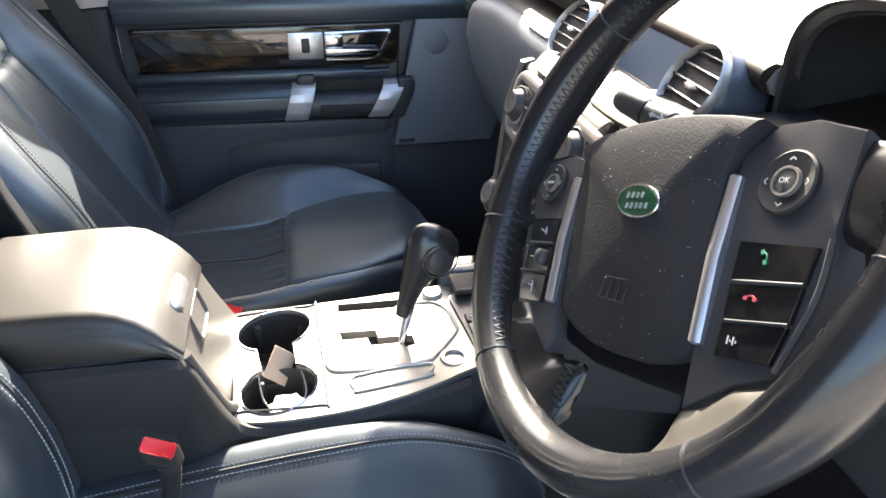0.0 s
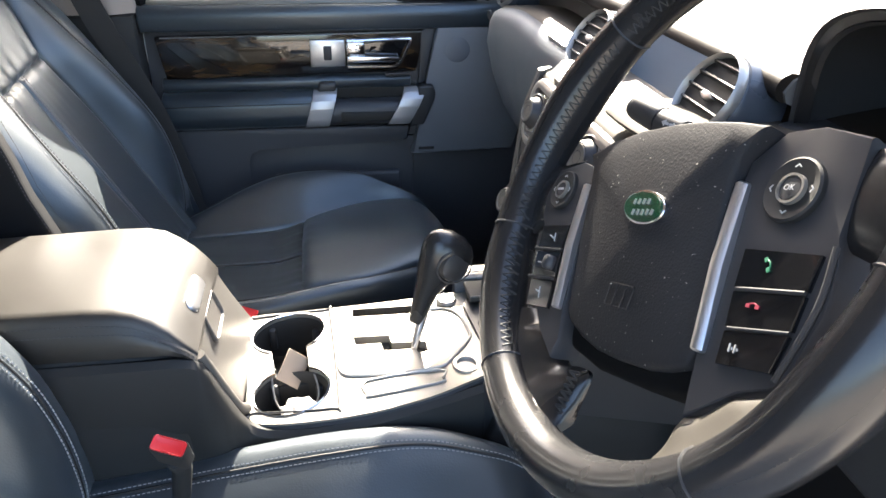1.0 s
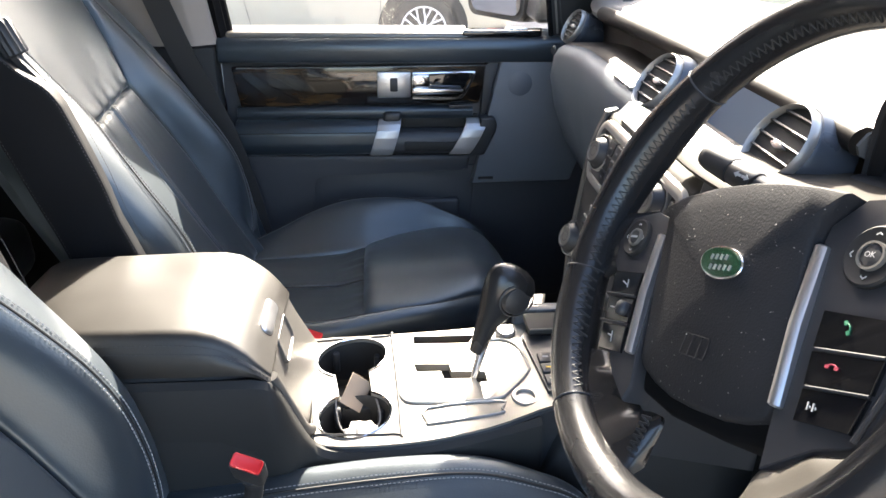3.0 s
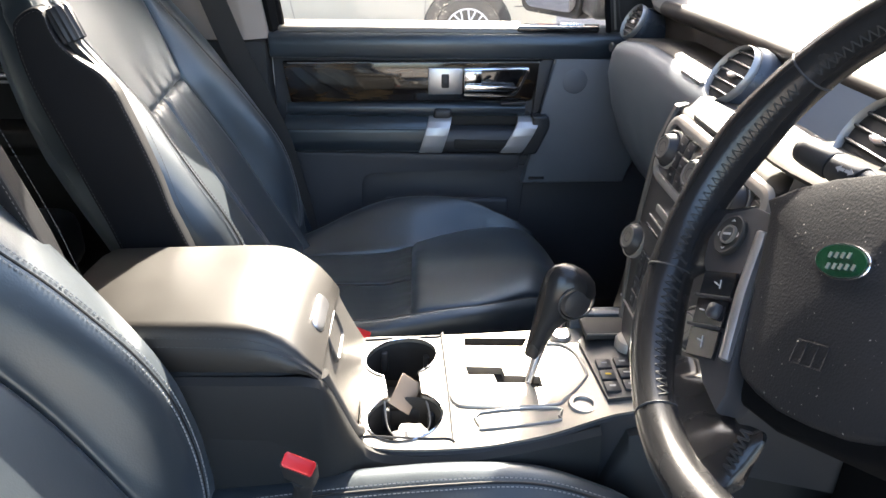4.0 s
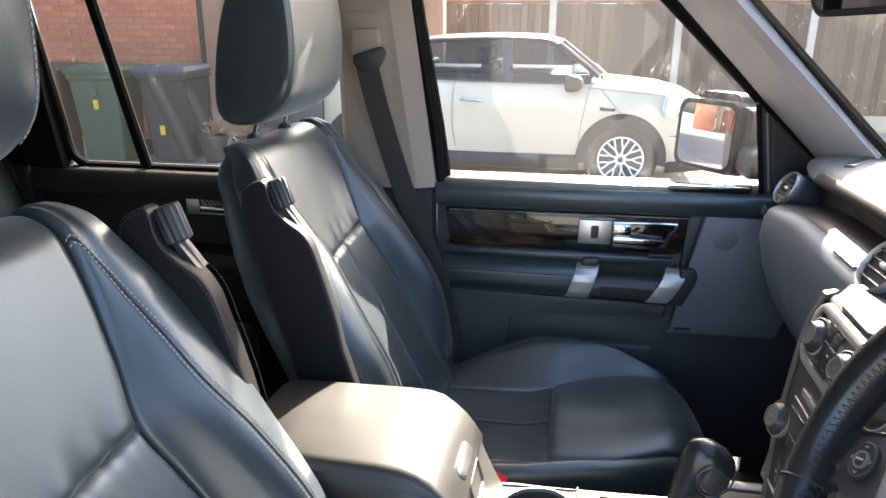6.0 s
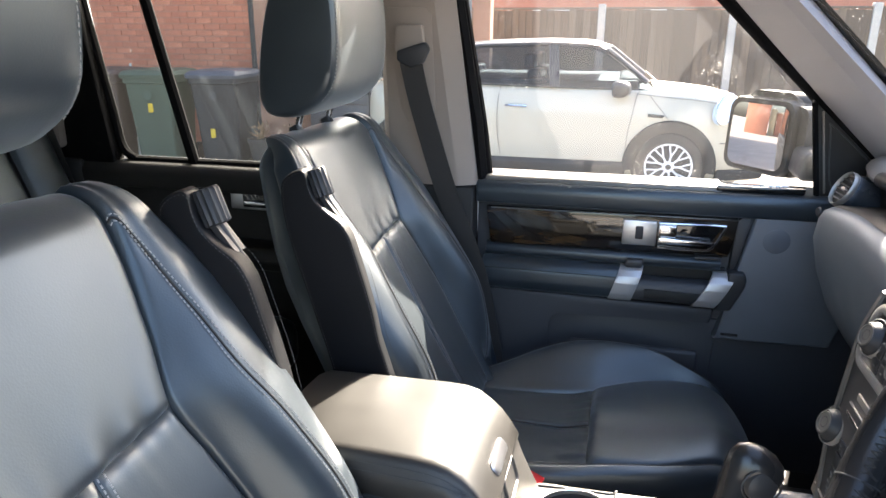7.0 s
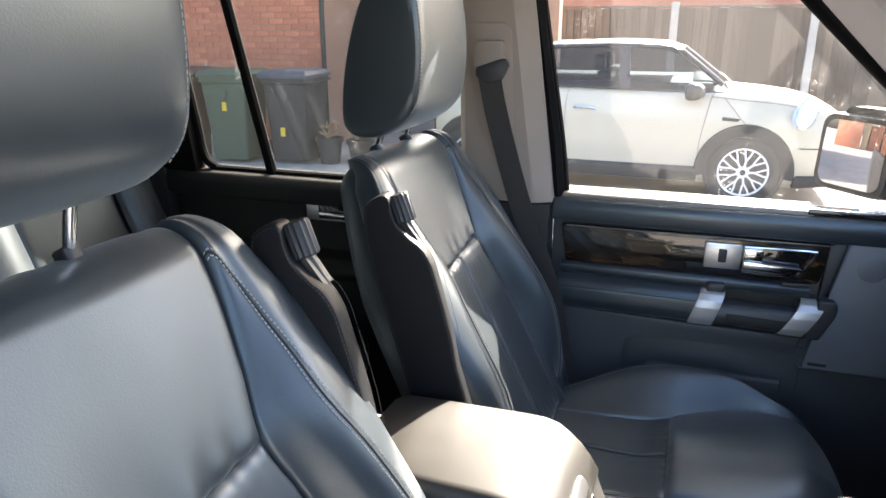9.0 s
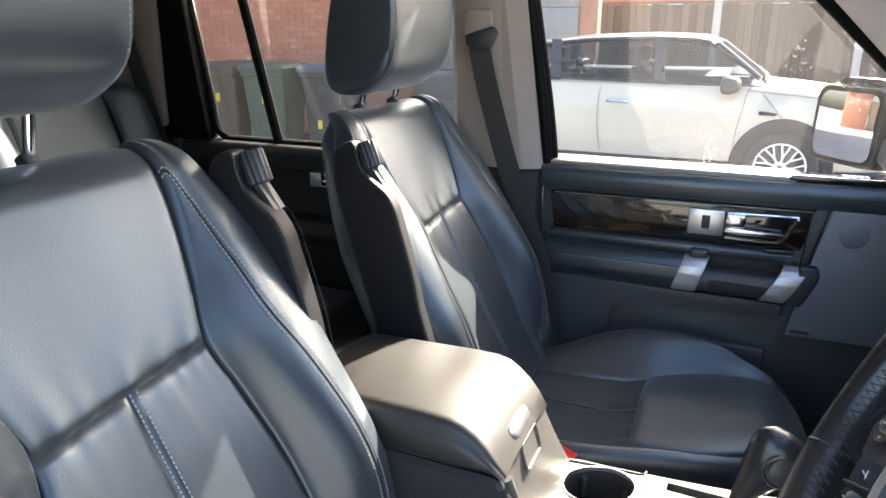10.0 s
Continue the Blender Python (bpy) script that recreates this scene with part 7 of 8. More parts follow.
def brick_wall(parent, x0, x1, y, z1, holes=(), face=-1, near=None):
    """Courses of stretcher bricks over a mortar bed, standing along x."""
    verts, faces, single = [], [], []
    L, H, J = 0.215, 0.065, 0.010
    rows = int(z1 / (H + J))
    rnd = random.Random(5)
    for r_ in range(rows):
        z = r_ * (H + J)
        x = x0 - (0.1125 if r_ % 2 else 0)
        while x < x1:
            a, b = max(x, x0), min(x + L, x1)
            if b - a > 0.03 and not any(a < h1 and b > h0 and z < hz1 and z + H > hz0 for h0, h1, hz0, hz1 in holes):
                d = 0.006 + rnd.random() * 0.003
                if near and near[0] < a and b < near[1] and near[2] < z < near[3] and b - a > L - 0.001:
                    single.append((a, z, d))
                    x += L + J
                    continue
                k = len(verts)
                verts += [(a, y + face * d, z), (b, y + face * d, z), (b, y + face * d, z + H), (a, y + face * d, z + H), (a, y, z), (b, y, z), (b, y, z + H), (a, y, z + H)]
                faces += [(k, k + 1, k + 2, k + 3), (k, k + 4, k + 5, k + 1), (k + 3, k + 2, k + 6, k + 7), (k, k + 3, k + 7, k + 4), (k + 1, k + 5, k + 6, k + 2)]
            x += L + J
    bm = bmesh.new()
    me = bpy.data.meshes.new("b")
    me.from_pydata(verts, [], faces)
    bm.from_mesh(me)
    bpy.data.meshes.remove(me)
    wall_ = part("brickwork", bm, BRICK, parent, smooth=False, kind="stuff")
    if single:
        one = part("brick", box(0, L, -0.012, 0, 0, H, 0.0025, 1), BRICKPIECE, parent, smooth=False)
        for i, (a, z, d) in enumerate(single):
            ob = one if i == 0 else new("brick", one.data)
            ob.parent = parent
            ob.matrix_parent_inverse = world_of(parent).inverted()
            ob.location = (a, y + (0.012 - d if face < 0 else d), z)
    return wall_


HY = 7.4
house = thing("house", (-7, HY + 2, 0), "red brick house wall beside the driveway", "house", kind="structure")
HX = -4.60
part("wall", box(-12.0, HX - 0.004, HY, HY + 5, 0, 5.2, 0), MORTAR, house, smooth=False)
brick_wall(house, -12.0, HX, HY, 5.2, near=(-7.0, HX, 0.75, 2.1))
part("downpipe", tube([(HX + 0.05, HY - 0.06, 0.05), (HX + 0.05, HY - 0.06, 5.1)], 0.034, 10), IRON, house, "black downpipe at the corner")
part("pipe_bracket", joined(*[box(HX, HX + 0.1, HY - 0.1, HY, z - 0.015, z + 0.015, 0.003) for z in (0.9, 2.4, 3.9)]), IRON, house)
part("roof", prism([(HY - 0.4, 5.15), (HY + 2.5, 7.0), (HY + 5.4, 5.15), (HY + 5.3, 5.0), (HY - 0.3, 5.0)], "x", -12.3, HX + 0.3, 0.02), ROOFTILE, house, "brown tiled roof")
gar = thing("garage_door", (-3.4, 8.9, 0), "closed grey panelled garage door", "garage door", kind="structure")
for k in range(5):
    part("panel", box(HX + 0.04, -2.1, 8.9, 8.95, 0.02 + 0.43 * k, 0.44 + 0.43 * k, 0.01), GARAGE, gar)
gw = thing("garage_wall", (-3.3, 9.0, 0), "brick wall over the garage door", "wall", kind="structure")
part("wall", joined(box(HX + 0.01, -2.0, 8.97, 9.2, 2.17, 3.0, 0), box(-2.09, -1.85, 8.97, 9.2, 0, 3.0, 0)), MORTAR, gw)

rail = thing("iron_railing", (-2.9, 8.2, 0), "black iron railing gate in front of the garage", "railing")
for k in range(14):
    x = -3.35 + 0.1 * k
    part("bar", tube([(x, 8.2, 0.0), (x, 8.2, 1.25)], 0.008, 6), IRON, rail)
for z in (0.12, 0.68, 1.22):
    part("cross_rail", box(-3.4, -2.0, 8.185, 8.215, z - 0.014, z + 0.014, 0.003), IRON, rail)


def wheelie_bin(x, y, turn, body, lidm, label, mk_x=0.0, mk_z=0.66):
    t = thing("wheelie_bin", (x, y, 0), label, "wheelie bin", "wheelie bins")
    m = pose(x, y, 0, 0, 0, turn)
    part("body", loft([[m @ Vector((px * kx, py * ky, z)) for px, py in rounded(0.5, 0.5, 0.08)] for z, kx, ky in ((0.04, 0.44, 0.50), (0.5, 0.49, 0.57), (0.92, 0.54, 0.65), (0.93, 0.58, 0.69), (0.99, 0.58, 0.69))]), body, t)
    part("lid", loft([[m @ Vector((px * k, py * k * 1.2, z)) for px, py in rounded(0.5, 0.5, 0.06)] for z, k in ((0.985, 0.61), (1.02, 0.62), (1.06, 0.56), (1.075, 0.42))]), lidm, t, "hinged lid")
    part("grip", moved(tube([(-0.24, 0.38, 1.0), (0.24, 0.38, 1.0)], 0.016, 8), m), body, t)
    for s in (-1, 1):
        part("wheel", moved(lathe([(0.0, -0.025), (0.10, -0.025), (0.10, 0.025), (0.0, 0.025)], axis_pose((s * 0.25, 0.27, 0.10), (1, 0, 0)), 20), m), TYRE, t)
    for dx_, dz_, w_, h_, mt in ((mk_x, mk_z, 0.028, 0.05, YELLOWMARK),):
        part("number_bar", moved(box(dx_ - w_, dx_ + w_, -0.308, -0.302, dz_ - h_, dz_ + h_, 0.002), m), mt, t, "painted mark")
    part("emblem", moved(lathe([(0, 0.003), (0.05, 0.003), (0.05, 0)], axis_pose((0.0, -0.335, 0.80), (0, -1, 0.1)), 20), m), body, t)
    return t


# ---- parked car ----
MX, MY = 0.433, 5.80     # front wheel's middle, near flank
parked = thing("parked_car", (MX - 1.25, MY + 0.86, 0), "small white hatchback with a black roof parked on the drive", "car")
WID = 1.68
YC = MY + WID / 2
# lower body: sections along its length, x counted back from the nose
LOW = []
for x, zl, zs, zt, hw in ((0.86, 0.36, 0.45, 0.60, 0.60), (0.83, 0.24, 0.42, 0.70, 0.70), (0.74, 0.20, 0.45, 0.80, 0.79), (0.60, 0.19, 0.50, 0.875, 0.83), (0.40, 0.18, 0.55, 0.925, 0.84), (0.15, 0.18, 0.58, 0.955, 0.84), (-0.10, 0.18, 0.60, 0.975, 0.84),
                           (-0.30, 0.18, 0.60, 0.985, 0.84), (-0.7, 0.18, 0.60, 0.99, 0.84), (-1.3, 0.18, 0.60, 1.005, 0.84), (-1.9, 0.18, 0.60, 1.02, 0.835), (-2.4, 0.19, 0.60, 1.03, 0.82), (-2.75, 0.22, 0.58, 1.03, 0.78), (-2.92, 0.27, 0.55, 1.0, 0.70), (-2.98, 0.34, 0.50, 0.86, 0.60)):
    X = MX + x
    half_ = [(hw * 0.90, zl), (hw * 0.97, zl + 0.05), (hw * 1.0, zs * 0.8), (hw, zs), (hw * 0.992, zs + 0.12), (hw * 0.97, zt - 0.06), (hw * 0.93, zt - 0.02), (hw * 0.86, zt), (hw * 0.5, zt + 0.025), (0, zt + 0.035)]
    LOW.append([Vector((X, YC - a, b)) for a, b in half_] + [Vector((X, YC + a, b)) for a, b in half_[-2::-1]])
body = part("body", loft(LOW), WHITECAR, parked, "white body")
# greenhouse
GH = []
for x, zt, hw in ((-0.16, 0.985, 0.70), (-0.42, 1.20, 0.66), (-0.62, 1.345, 0.62), (-0.78, 1.392, 0.605), (-1.2, 1.405, 0.60), (-1.8, 1.385, 0.59), (-2.3, 1.33, 0.57), (-2.6, 1.25, 0.55), (-2.82, 1.02, 0.60)):
    X = MX + x
    hb = 0.79
    zb = 0.97 + 0.02 * (-x)
    half_ = [(hb * min(1, 0.9 + 0.1 * min(1, -x)), zb), (hb - (hb - hw) * 0.5, zb + (zt - zb) * 0.5), (hw + 0.01, zt - 0.03 * min(1, zt - zb)), (hw - 0.04, zt), (0, zt + 0.012)]
    GH.append([Vector((X, YC - a, b)) for a, b in half_] + [Vector((X, YC + a, b)) for a, b in half_[-2::-1]])
part("glasshouse", loft(GH), CLEARPANE, parked, "tinted side windows and windscreen")
part("cabin_tray", box(MX - 2.62, MX - 0.32, YC - 0.74, YC + 0.785, 0.98, 1.068, 0.02), ARCHBLACK, parked, "dark inside below the windows")
for sx_ in (-1.30, -2.05):
    for sy_ in (-0.36, 0.36):
        part("seat", joined(box(MX + sx_ - 0.07, MX + sx_ + 0.07, YC + sy_ - 0.22, YC + sy_ + 0.22, 1.03, 1.15, 0.04, 3), box(MX + sx_ - 0.11, MX + sx_ - 0.01, YC + sy_ - 0.12, YC + sy_ + 0.12, 1.14, 1.29, 0.035, 3)), BLACKCAR, parked, "black seat with a head restraint")
part("dash", box(MX - 0.50, MX - 0.28, YC - 0.66, YC + 0.66, 1.03, 1.09, 0.03), ARCHBLACK, parked, "black dashboard")
for s_ in (1, -1):
    part("front_pillar", tube([(MX - 0.24, YC + s_ * 0.715, 1.05), (MX - 0.44, YC + s_ * 0.675, 1.205), (MX - 0.62, YC + s_ * 0.63, 1.34)], 0.026, 8), BLACKCAR, parked, "black windscreen pillar")
RF = []
for x, zt, hw in ((-0.60, 1.343, 0.60), (-0.78, 1.397, 0.60), (-1.2, 1.412, 0.60), (-1.8, 1.392, 0.59), (-2.3, 1.337, 0.575), (-2.68, 1.25, 0.56)):
    X = MX + x
    half_ = [(hw + 0.022, zt - 0.035), (hw + 0.018, zt - 0.012), (hw - 0.03, zt + 0.006), (hw * 0.5, zt + 0.016), (0, zt + 0.02)]
    ring = [Vector((X, YC - a, b)) for a, b in half_] + [Vector((X, YC + a, b)) for a, b in half_[-2::-1]]
    RF.append(ring + [Vector((p.x, YC + (p.y - YC) * 0.98, p.z - 0.02)) for p in ring[::-1]])
part("roof", loft(RF), BLACKCAR, parked, "black roof")
part("gutter_strip", tube(smooth_line([(MX - 0.28, YC - 0.715, 1.075), (MX - 0.58, YC - 0.645, 1.315), (MX - 0.76, YC - 0.632, 1.372), (MX - 1.2, YC - 0.628, 1.386), (MX - 1.8, YC - 0.617, 1.365), (MX - 2.4, YC - 0.60, 1.295)], 5), 0.006, 8), BLACKCAR, parked, "dark strip along the roof")
for x0, x1 in ((-1.03, -1.12), (-1.98, -2.08)):
    part("pillar", loft([[Vector((MX + x0, YC - 0.802, 1.0)), Vector((MX + x1, YC - 0.802, 1.0)), Vector((MX + x1, YC - 0.79, 1.0)), Vector((MX + x0, YC - 0.79, 1.0))], [Vector((MX + x0 - 0.02, YC - 0.715, 1.19)), Vector((MX + x1 - 0.02, YC - 0.715, 1.19)), Vector((MX + x1 - 0.02, YC - 0.70, 1.19)), Vector((MX + x0 - 0.02, YC - 0.70, 1.19))], [Vector((MX + x0 - 0.04, YC - 0.632, 1.37)), Vector((MX + x1 - 0.04, YC - 0.632, 1.37)), Vector((MX + x1 - 0.04, YC - 0.62, 1.37)), Vector((MX + x0 - 0.04, YC - 0.62, 1.37))]]), BLACKCAR, parked, "black window pillar")
part("belt_strip", tube(smooth_line([(MX - 0.22, YC - 0.80, 0.992), (MX - 0.8, YC - 0.812, 1.0), (MX - 1.6, YC - 0.812, 1.018), (MX - 2.5, YC - 0.79, 1.03)], 5), 0.007, 8), ARCHBLACK, parked, "dark strip under the windows")
# Black sill strip doubles as the dark shadow under the car.
part("sill_shade_moulding", prism([(MY - 0.012, 0.20), (MY - 0.018, 0.30), (MY + 0.02, 0.34), (MY + 0.05, 0.20)], "x", MX - 2.2, MX - 0.38, 0.008), ARCHBLACK, parked, "black sill moulding that also paints the shadow beneath")
for wx_ in (MX, MX - 2.495):
    for yy, f in ((MY, 1),):
        ang = np.linspace(radians(-8), radians(188), 25)
        rin, rout = 0.335, 0.415
        prof_ = []
        for a in ang:
            ca_, sa_ = math.cos(a), math.sin(a)
            prof_.append([Vector((wx_ + rin * ca_, yy + 0.03, 0.315 + rin * sa_)), Vector((wx_ + rin * ca_, yy - 0.020, 0.315 + rin * sa_)), Vector((wx_ + (rout - 0.01) * ca_, yy - 0.018, 0.315 + (rout - 0.01) * sa_)), Vector((wx_ + rout * ca_, yy + 0.004, 0.315 + rout * sa_)), Vector((wx_ + rout * ca_, yy + 0.03, 0.315 + rout * sa_))])
        part("arch_trim", loft(prof_), ARCHBLACK, parked, "black wheel arch trim")
        part("arch_hollow", lathe([(0.0, -0.012), (0.336, -0.012), (0.336, 0.05), (0, 0.05)], axis_pose((wx_, yy, 0.315), (0, 1, 0)), 36), RUBBER, parked, "dark hollow behind the wheel")
        wm = axis_pose((wx_, yy - 0.008, 0.312), (0, -1, 0), (1, 0, 0))
        wheel_ = part("wheel", lathe([(0.20, 0.012), (0.215, 0.022), (0.26, 0.030), (0.30, 0.020), (0.312, -0.01), (0.312, -0.1), (0.2, -0.1)], wm, 48), TYRE, parked, "black tyre")
        part("rim", lathe([(0.193, 0.0), (0.200, 0.022), (0.213, 0.024), (0.216, 0.012), (0.216, -0.02), (0.19, -0.02)], wm, 48), ALLOY, wheel_, "silver wheel rim")
        part("brake_disc", lathe([(0, -0.012), (0.195, -0.012), (0.195, -0.02), (0, -0.02)], wm, 32), RUBBER, wheel_, "dark disc behind the spokes")
        for k in range(9):
            q = wm @ pose(0, 0, 0, 0, 0, 40 * k)
            stem = loft([[q @ Vector((r_, s * w_, h_)) for s, h_ in ((-1, 0.004), (-0.7, h0), (0.7, h0), (1, 0.004))] for r_, w_, h0 in ((0.04, 0.013, 0.020), (0.08, 0.011, 0.018), (0.115, 0.014, 0.018))])
            part("spoke", stem, ALLOY, wheel_)
            for s2 in (1, -1):
                fork = loft([[q @ Vector((r_ * math.cos(a_ * s2), r_ * math.sin(a_ * s2) + s * w_, h_)) for s, h_ in ((-1, 0.004), (-0.7, h0), (0.7, h0), (1, 0.004))] for r_, a_, w_, h0 in ((0.105, 0.03, 0.010, 0.018), (0.13, 0.10, 0.0105, 0.017), (0.165, 0.155, 0.0105, 0.017), (0.205, 0.170, 0.010, 0.019))])
                part("spoke_fork", fork, ALLOY, wheel_)
        part("hub_cap", lathe([(0, 0.027), (0.028, 0.025), (0.052, 0.018), (0.055, 0.0)], wm, 28), ALLOY, wheel_)
        part("cap_disc", lathe([(0, 0.0295), (0.024, 0.028), (0.025, 0.026)], wm, 20), RUBBER, wheel_, "dark cap")
# door, handle, scuttle, mirror, lamp
YS = MY - 0.0015
for pts in ([(MX - 0.40, YS, 0.36), (MX - 0.385, YS, 0.60), (MX - 0.36, YS + 0.004, 0.75), (MX - 0.33, YS + 0.02, 0.93), (MX - 0.30, YS + 0.05, 0.985)], [(MX - 1.56, YS, 0.36), (MX - 1.60, YS, 0.60), (MX - 1.60, YS + 0.01, 0.85), (MX - 1.58, YS + 0.05, 1.0)],
            [(MX - 0.33, YS + 0.035, 0.955), (MX - 0.05, YS + 0.03, 0.93), (MX + 0.25, YS + 0.03, 0.905), (MX + 0.50, YS + 0.04, 0.86), (MX + 0.68, YS + 0.10, 0.78)], [(MX - 0.02, YS + 0.002, 0.72), (MX - 0.16, YS + 0.01, 0.88), (MX - 0.22, YS + 0.03, 0.95)]):
    part("panel_gap", tube(smooth_line(pts, 5), 0.0028, 6), PANELGAP, parked, "panel gap")
part("door_handle", tube([(MX - 1.52, MY - 0.004, 0.825), (MX - 1.49, MY - 0.03, 0.83), (MX - 1.36, MY - 0.03, 0.826), (MX - 1.33, MY - 0.004, 0.82)], 0.013, 8), CHROME, parked, "chrome door handle")
part("side_scuttle", prism([(MX - 0.22, 0.755), (MX - 0.09, 0.748), (MX - 0.07, 0.772), (MX - 0.22, 0.785)], "y", MY - 0.012, MY + 0.01, 0.006), ARCHBLACK, parked, "black side vent")
part("wing_mirror", slab(rounded(0.11, 0.075, 0.05), axis_pose((MX - 0.47, MY - 0.06, 1.0), (1, -0.25, 0), (0, 1, 0)), ((-0.06, 0.8), (-0.04, 0.98), (0.0, 1), (0.05, 0.85), (0.08, 0.45))), BLACKCAR, parked, "black wing mirror")
part("mirror_foot", tube([(MX - 0.45, MY + 0.06, 0.985), (MX - 0.46, MY - 0.03, 0.985)], 0.02, 8), BLACKCAR, parked)
part("headlamp", slab(oval(0.085, 0.15, 32), axis_pose((MX + 0.43, MY + 0.035, 0.835), (0.50, -0.78, 0.36), (0, 0, 1)) @ pose(0, 0, 0, 0, 0, 55), ((-0.03, 1.0), (0.03, 1.0), (0.048, 0.8), (0.055, 0.3))), LAMPGLASS, parked, "oval headlamp")
part("headlamp_ring", tube([(axis_pose((MX + 0.43, MY + 0.035, 0.835), (0.50, -0.78, 0.36), (0, 0, 1)) @ pose(0, 0, 0, 0, 0, 55)) @ Vector((x * 1.03, y * 1.03, 0.028)) for x, y in oval(0.085, 0.15, 32)], 0.009, 6, True), CHROME, parked, "bright lamp ring")
part("bumper_line", tube(smooth_line([(MX + 0.42, MY - 0.002, 0.54), (MX + 0.62, MY + 0.012, 0.545), (MX + 0.76, MY + 0.06, 0.55)], 4), 0.004, 6), ARCHBLACK, parked)
part("lower_bumper", prism([(MX + 0.40, 0.19), (MX + 0.80, 0.24), (MX + 0.82, 0.32), (MX + 0.42, 0.30)], "y", MY - 0.004, MY + 0.10, 0.02), ARCHBLACK, parked, "black lower bumper")
part("wiper", tube([(MX - 0.12, YC - 0.55, 1.02), (MX - 0.25, YC - 0.1, 1.12)], 0.008, 6), ARCHBLACK, parked)
wheelie_bin(-5.18, 6.30, 8, GREENBIN, GREENBIN, "green wheelie bin with a painted mark by the wall")
wheelie_bin(-5.86, 6.32, 4, BROWNBIN, BROWNBIN, "brown wheelie bin with a painted mark by the wall")
wheelie_bin(-4.45, 6.45, 6, BLACKBIN, BLUELID, "dark wheelie bin with a blue-grey lid by the wall", -0.05, 0.38)
# house behind, seen in the door mirror
FARBRICK = speckled("far_brick", (0.45, 0.19, 0.12), (0.45, 0.19, 0.12), 1)
h2 = thing("garage_behind", (-22, 2.4, 0), "red brick garage across the road with a flat roof", "garage", kind="structure")
part("wall", box(-26, -21, 1.1, 3.9, 0, 2.85, 0.02), FARBRICK, h2)
part("roof", box(-26.2, -20.85, 0.95, 4.05, 2.85, 3.0, 0.02), material("pale_fascia", (0.5, 0.45, 0.36), 0.7), h2, "pale roof edge")
h2 = thing("garage_behind", (-23, -1.4, 0), "lower red brick garage with a pale door", "garage", kind="structure")
part("wall", box(-27, -22, -3.6, 0.2, 0, 2.1, 0.02), FARBRICK, h2)
part("roof", box(-27.2, -21.85, -3.8, 0.35, 2.1, 2.22, 0.02), bpy.data.materials["pale_fascia"], h2, "pale roof edge")
part("garage_door", box(-22.02, -21.95, 0.3, 1.0, 0.0, 2.4, 0.01), material("pale_door", (0.6, 0.5, 0.3), 0.6), h2, "pale door beside the garages")
# houses beyond the fence
h3 = thing("house_beyond", (4, 24, 0), "brick houses beyond the fence", "house", kind="structure")
part("wall", box(-9, 14, 24, 30, 0, 5.4, 0.02), FARBRICK, h3)
part("roof", prism([(23.6, 5.3), (27, 8.0), (30.4, 5.3)], "x", -9.3, 14.3, 0.02), ROOFTILE, h3)
for x in (-6, -2.5, 1.0, 4.5, 8.0, 11):
    for z in (0.9, 3.3):
        wdw = part("window", box(x - 0.7, x + 0.7, 23.95, 24.02, z, z + 1.3, 0.01), WHITEPLASTIC, h3, "white window")
        part("pane", box(x - 0.62, x + 0.62, 23.94, 23.97, z + 0.08, z + 1.22, 0), CARGLASS, wdw)


# dry plants in pots and a pole, by the house wall
rnd = random.Random(5)
POT = material("dark_clay_pot", (0.05, 0.042, 0.038), 0.85, mottle=0.2)
DRYLEAF = material("dry_leaves", (0.30, 0.19, 0.10), 0.8, mottle=0.3, mottle_size=0.05)
POLEWOOD = material("pale_pole", (0.45, 0.40, 0.33), 0.8, mottle=0.15)
for x, y, h, lab in ((-4.02, 6.42, 0.30, "dark plant pot with a dry plant by the wall"), (-3.72, 6.62, 0.26, "small dark plant pot with brown leaves")):
    pot = thing("plant_pot", (x, y, 0), lab, "plant pot", "plant pots")
    part("pot", lathe([(0.0, 0.0), (0.11, 0.0), (0.15, h - 0.04), (0.165, h - 0.04), (0.165, h), (0.145, h), (0.14, h - 0.05), (0, h - 0.05)], pose(x, y, 0), 24), POT, pot)
    leaves = bmesh.new()
    for k in range(170):
        a, e, l_ = rnd.uniform(0, 6.28), rnd.uniform(0.3, 1.4), rnd.uniform(0.05, 0.24)
        d = Vector((math.cos(a) * math.cos(e), math.sin(a) * math.cos(e), math.sin(e)))
        c_ = Vector((x, y, h - 0.03)) + d * l_
        s_ = d.cross(Vector((0, 0, 1))).normalized() * 0.008
        vs = [leaves.verts.new(p) for p in (c_ - d * 0.022, c_ + s_, c_ + d * 0.026, c_ - s_)]
        leaves.faces.new(vs)
    part("leaves", leaves, DRYLEAF, pot, "sparse brown leaves", smooth=False, kind="stuff")
pole = solid("leaning_pole", tube([(-5.55, 6.25, 0.0), (-5.78, 6.55, 0.80), (-5.86, 6.68, 1.1)], 0.016, 8), POLEWOOD, "pale wooden pole leaning on the brick wall", "pole")

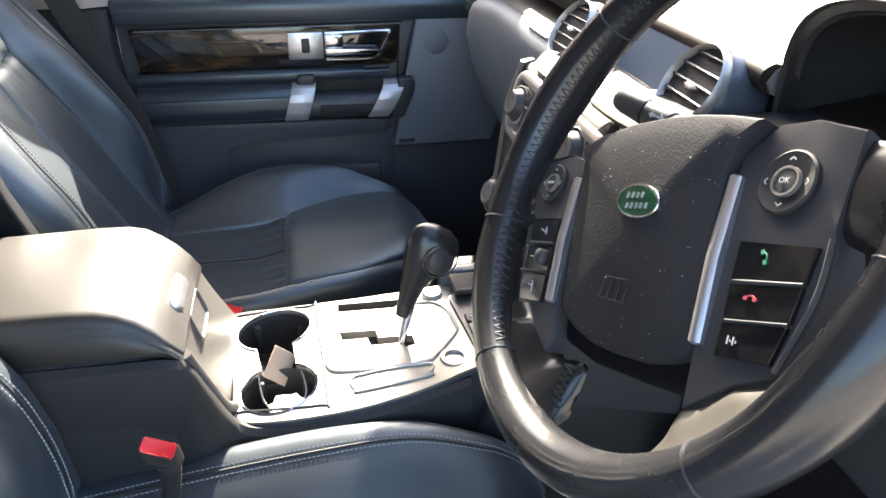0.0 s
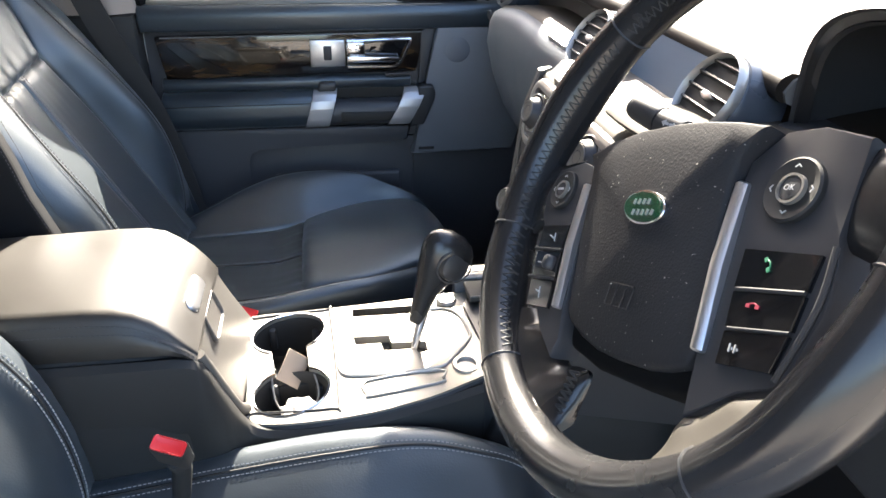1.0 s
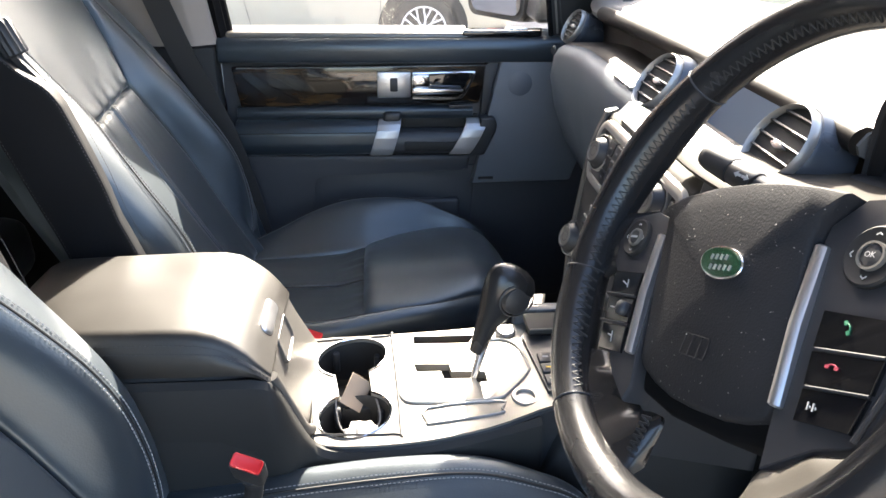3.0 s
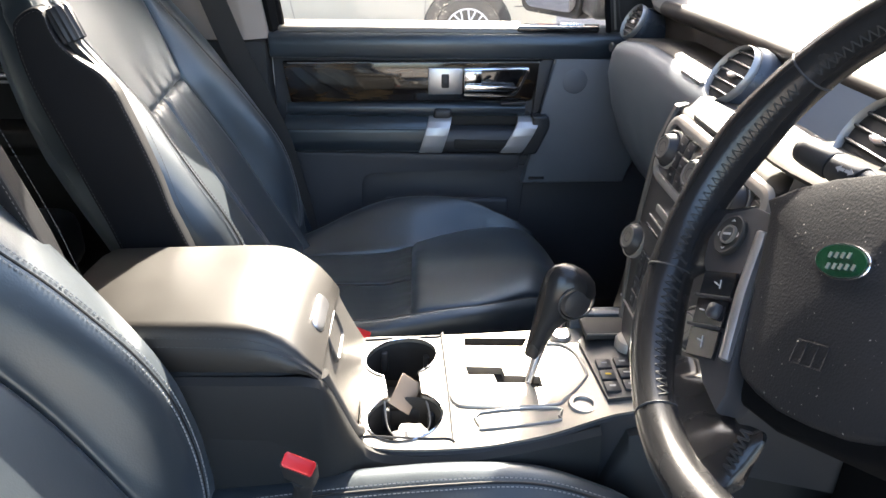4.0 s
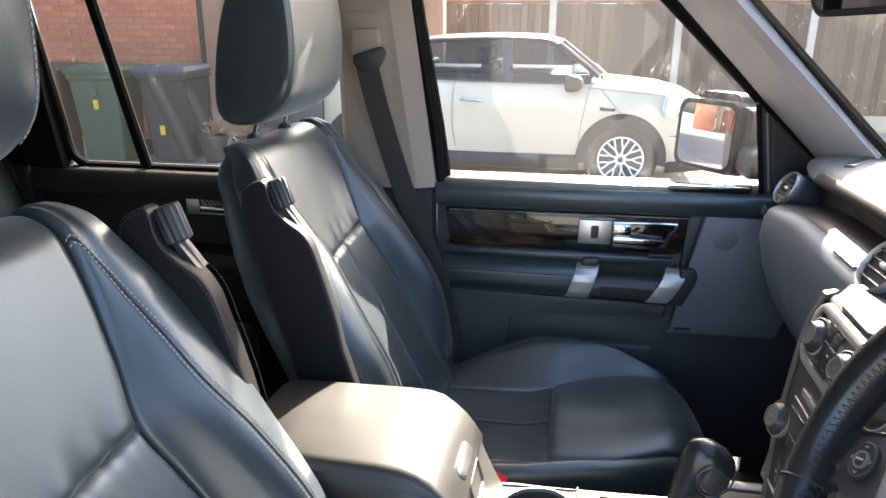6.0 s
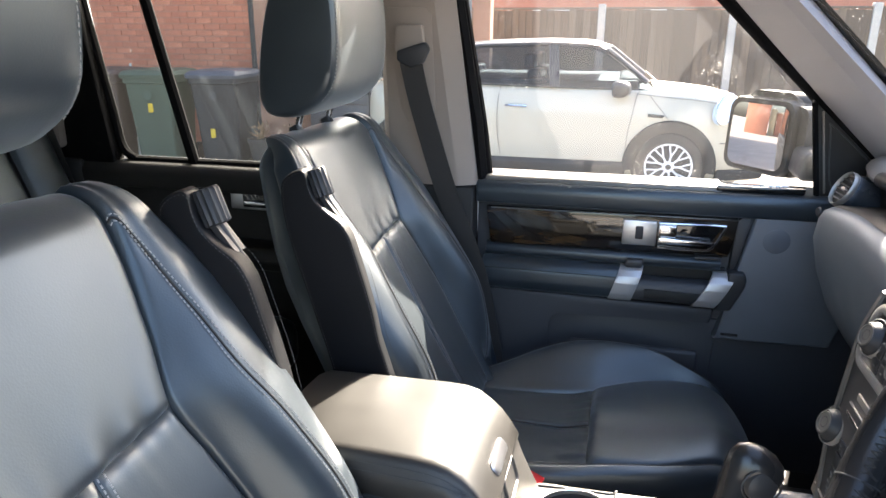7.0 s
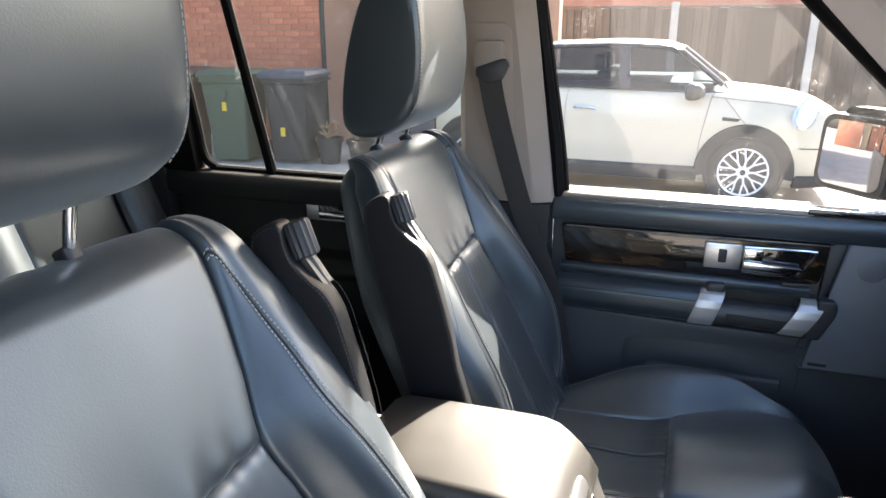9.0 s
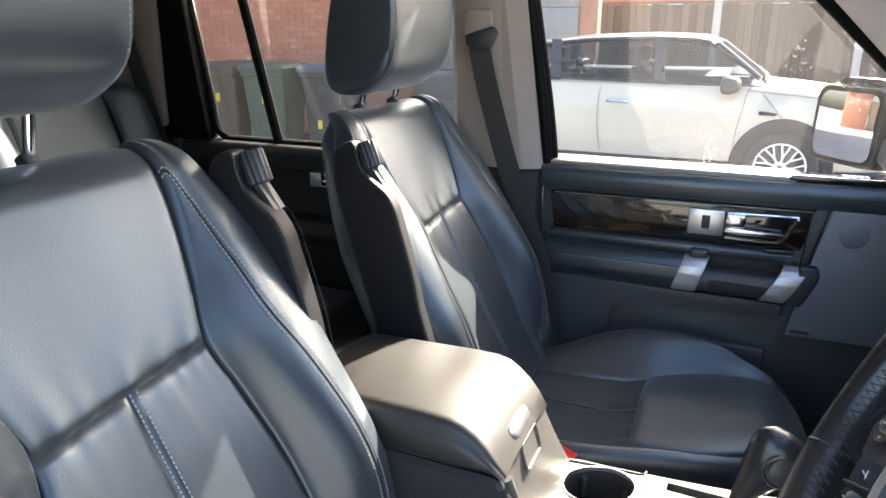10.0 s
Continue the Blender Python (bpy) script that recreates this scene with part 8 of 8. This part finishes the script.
# ---- pale car parked farther along the drive, its end towards the white one ----
CREAM = material("cream_car_paint", (0.42, 0.41, 0.30), 0.35, coat=0.3, mottle=0.03)
VX = 0.60
van = thing("parked_car", (4.8 + VX, 6.7, 0), "pale cream car parked beyond the windscreen", "car")
rings = []
for x, zl, zt, hw in ((2.70, 0.42, 0.52, 0.62), (2.73, 0.34, 0.60, 0.74), (2.80, 0.27, 0.72, 0.82), (2.90, 0.24, 0.92, 0.86), (3.02, 0.22, 1.10, 0.88), (3.2, 0.20, 1.24, 0.88), (3.45, 0.20, 1.36, 0.88), (3.9, 0.20, 1.45, 0.88), (5.0, 0.20, 1.48, 0.88), (5.9, 0.20, 1.40, 0.88), (6.3, 0.22, 1.05, 0.87), (6.9, 0.25, 0.92, 0.82), (7.1, 0.34, 0.70, 0.70)):
    half_ = [(hw * 0.93, zl), (hw * 0.98, zl + 0.06), (hw, min(0.55, zl + (zt - zl) * 0.4)), (hw, min(0.70, zl + (zt - zl) * 0.6)), (hw * 0.97, min(0.95, zl + (zt - zl) * 0.8)), (hw * 0.86, zl + (zt - zl) * 0.96), (hw * 0.70, zt), (0, zt + 0.02)]
    rings.append([Vector((x + VX, 6.68 - a, b)) for a, b in half_] + [Vector((x + VX, 6.68 + a, b)) for a, b in half_[-2::-1]])
part("body", loft(rings), CREAM, van, "pale cream body")
part("side_moulding", prism([(5.796, 0.475), (5.786, 0.485), (5.786, 0.505), (5.796, 0.52), (5.82, 0.52), (5.82, 0.475)], "x", 2.95 + VX, 6.6 + VX, 0.003), CREAM, van, "moulding along the flank")
part("panel_gap", tube(smooth_line([(3.42 + VX, 5.797, 0.30), (3.43 + VX, 5.797, 0.55), (3.40 + VX, 5.80, 0.78), (3.34 + VX, 5.83, 0.98)], 5), 0.0035, 6), PANELGAP, van, "panel gap")
part("side_window", loft([[Vector((x + VX, y, z)) for x, z, y in ((3.62, 1.02, 5.832), (5.55, 1.02, 5.832), (5.25, 1.36, 5.915), (3.85, 1.36, 5.915))], [Vector((x + VX, y + 0.03, z)) for x, z, y in ((3.62, 1.02, 5.832), (5.55, 1.02, 5.832), (5.25, 1.36, 5.915), (3.85, 1.36, 5.915))]]), CARGLASS, van, "dark side windows")
for x in (3.78 + VX, 6.25 + VX):
    w_ = part("wheel", lathe([(0.20, 0.02), (0.30, 0.02), (0.315, 0.0), (0.315, -0.15), (0.2, -0.15)], axis_pose((x, 5.79, 0.315), (0, -1, 0)), 36), TYRE, van, "black tyre")
    part("rim", lathe([(0.0, 0.02), (0.06, 0.024), (0.19, 0.005), (0.21, 0.02), (0.21, -0.02)], axis_pose((x, 5.79, 0.315), (0, -1, 0)), 36), ALLOY, w_, "silver wheel rim")
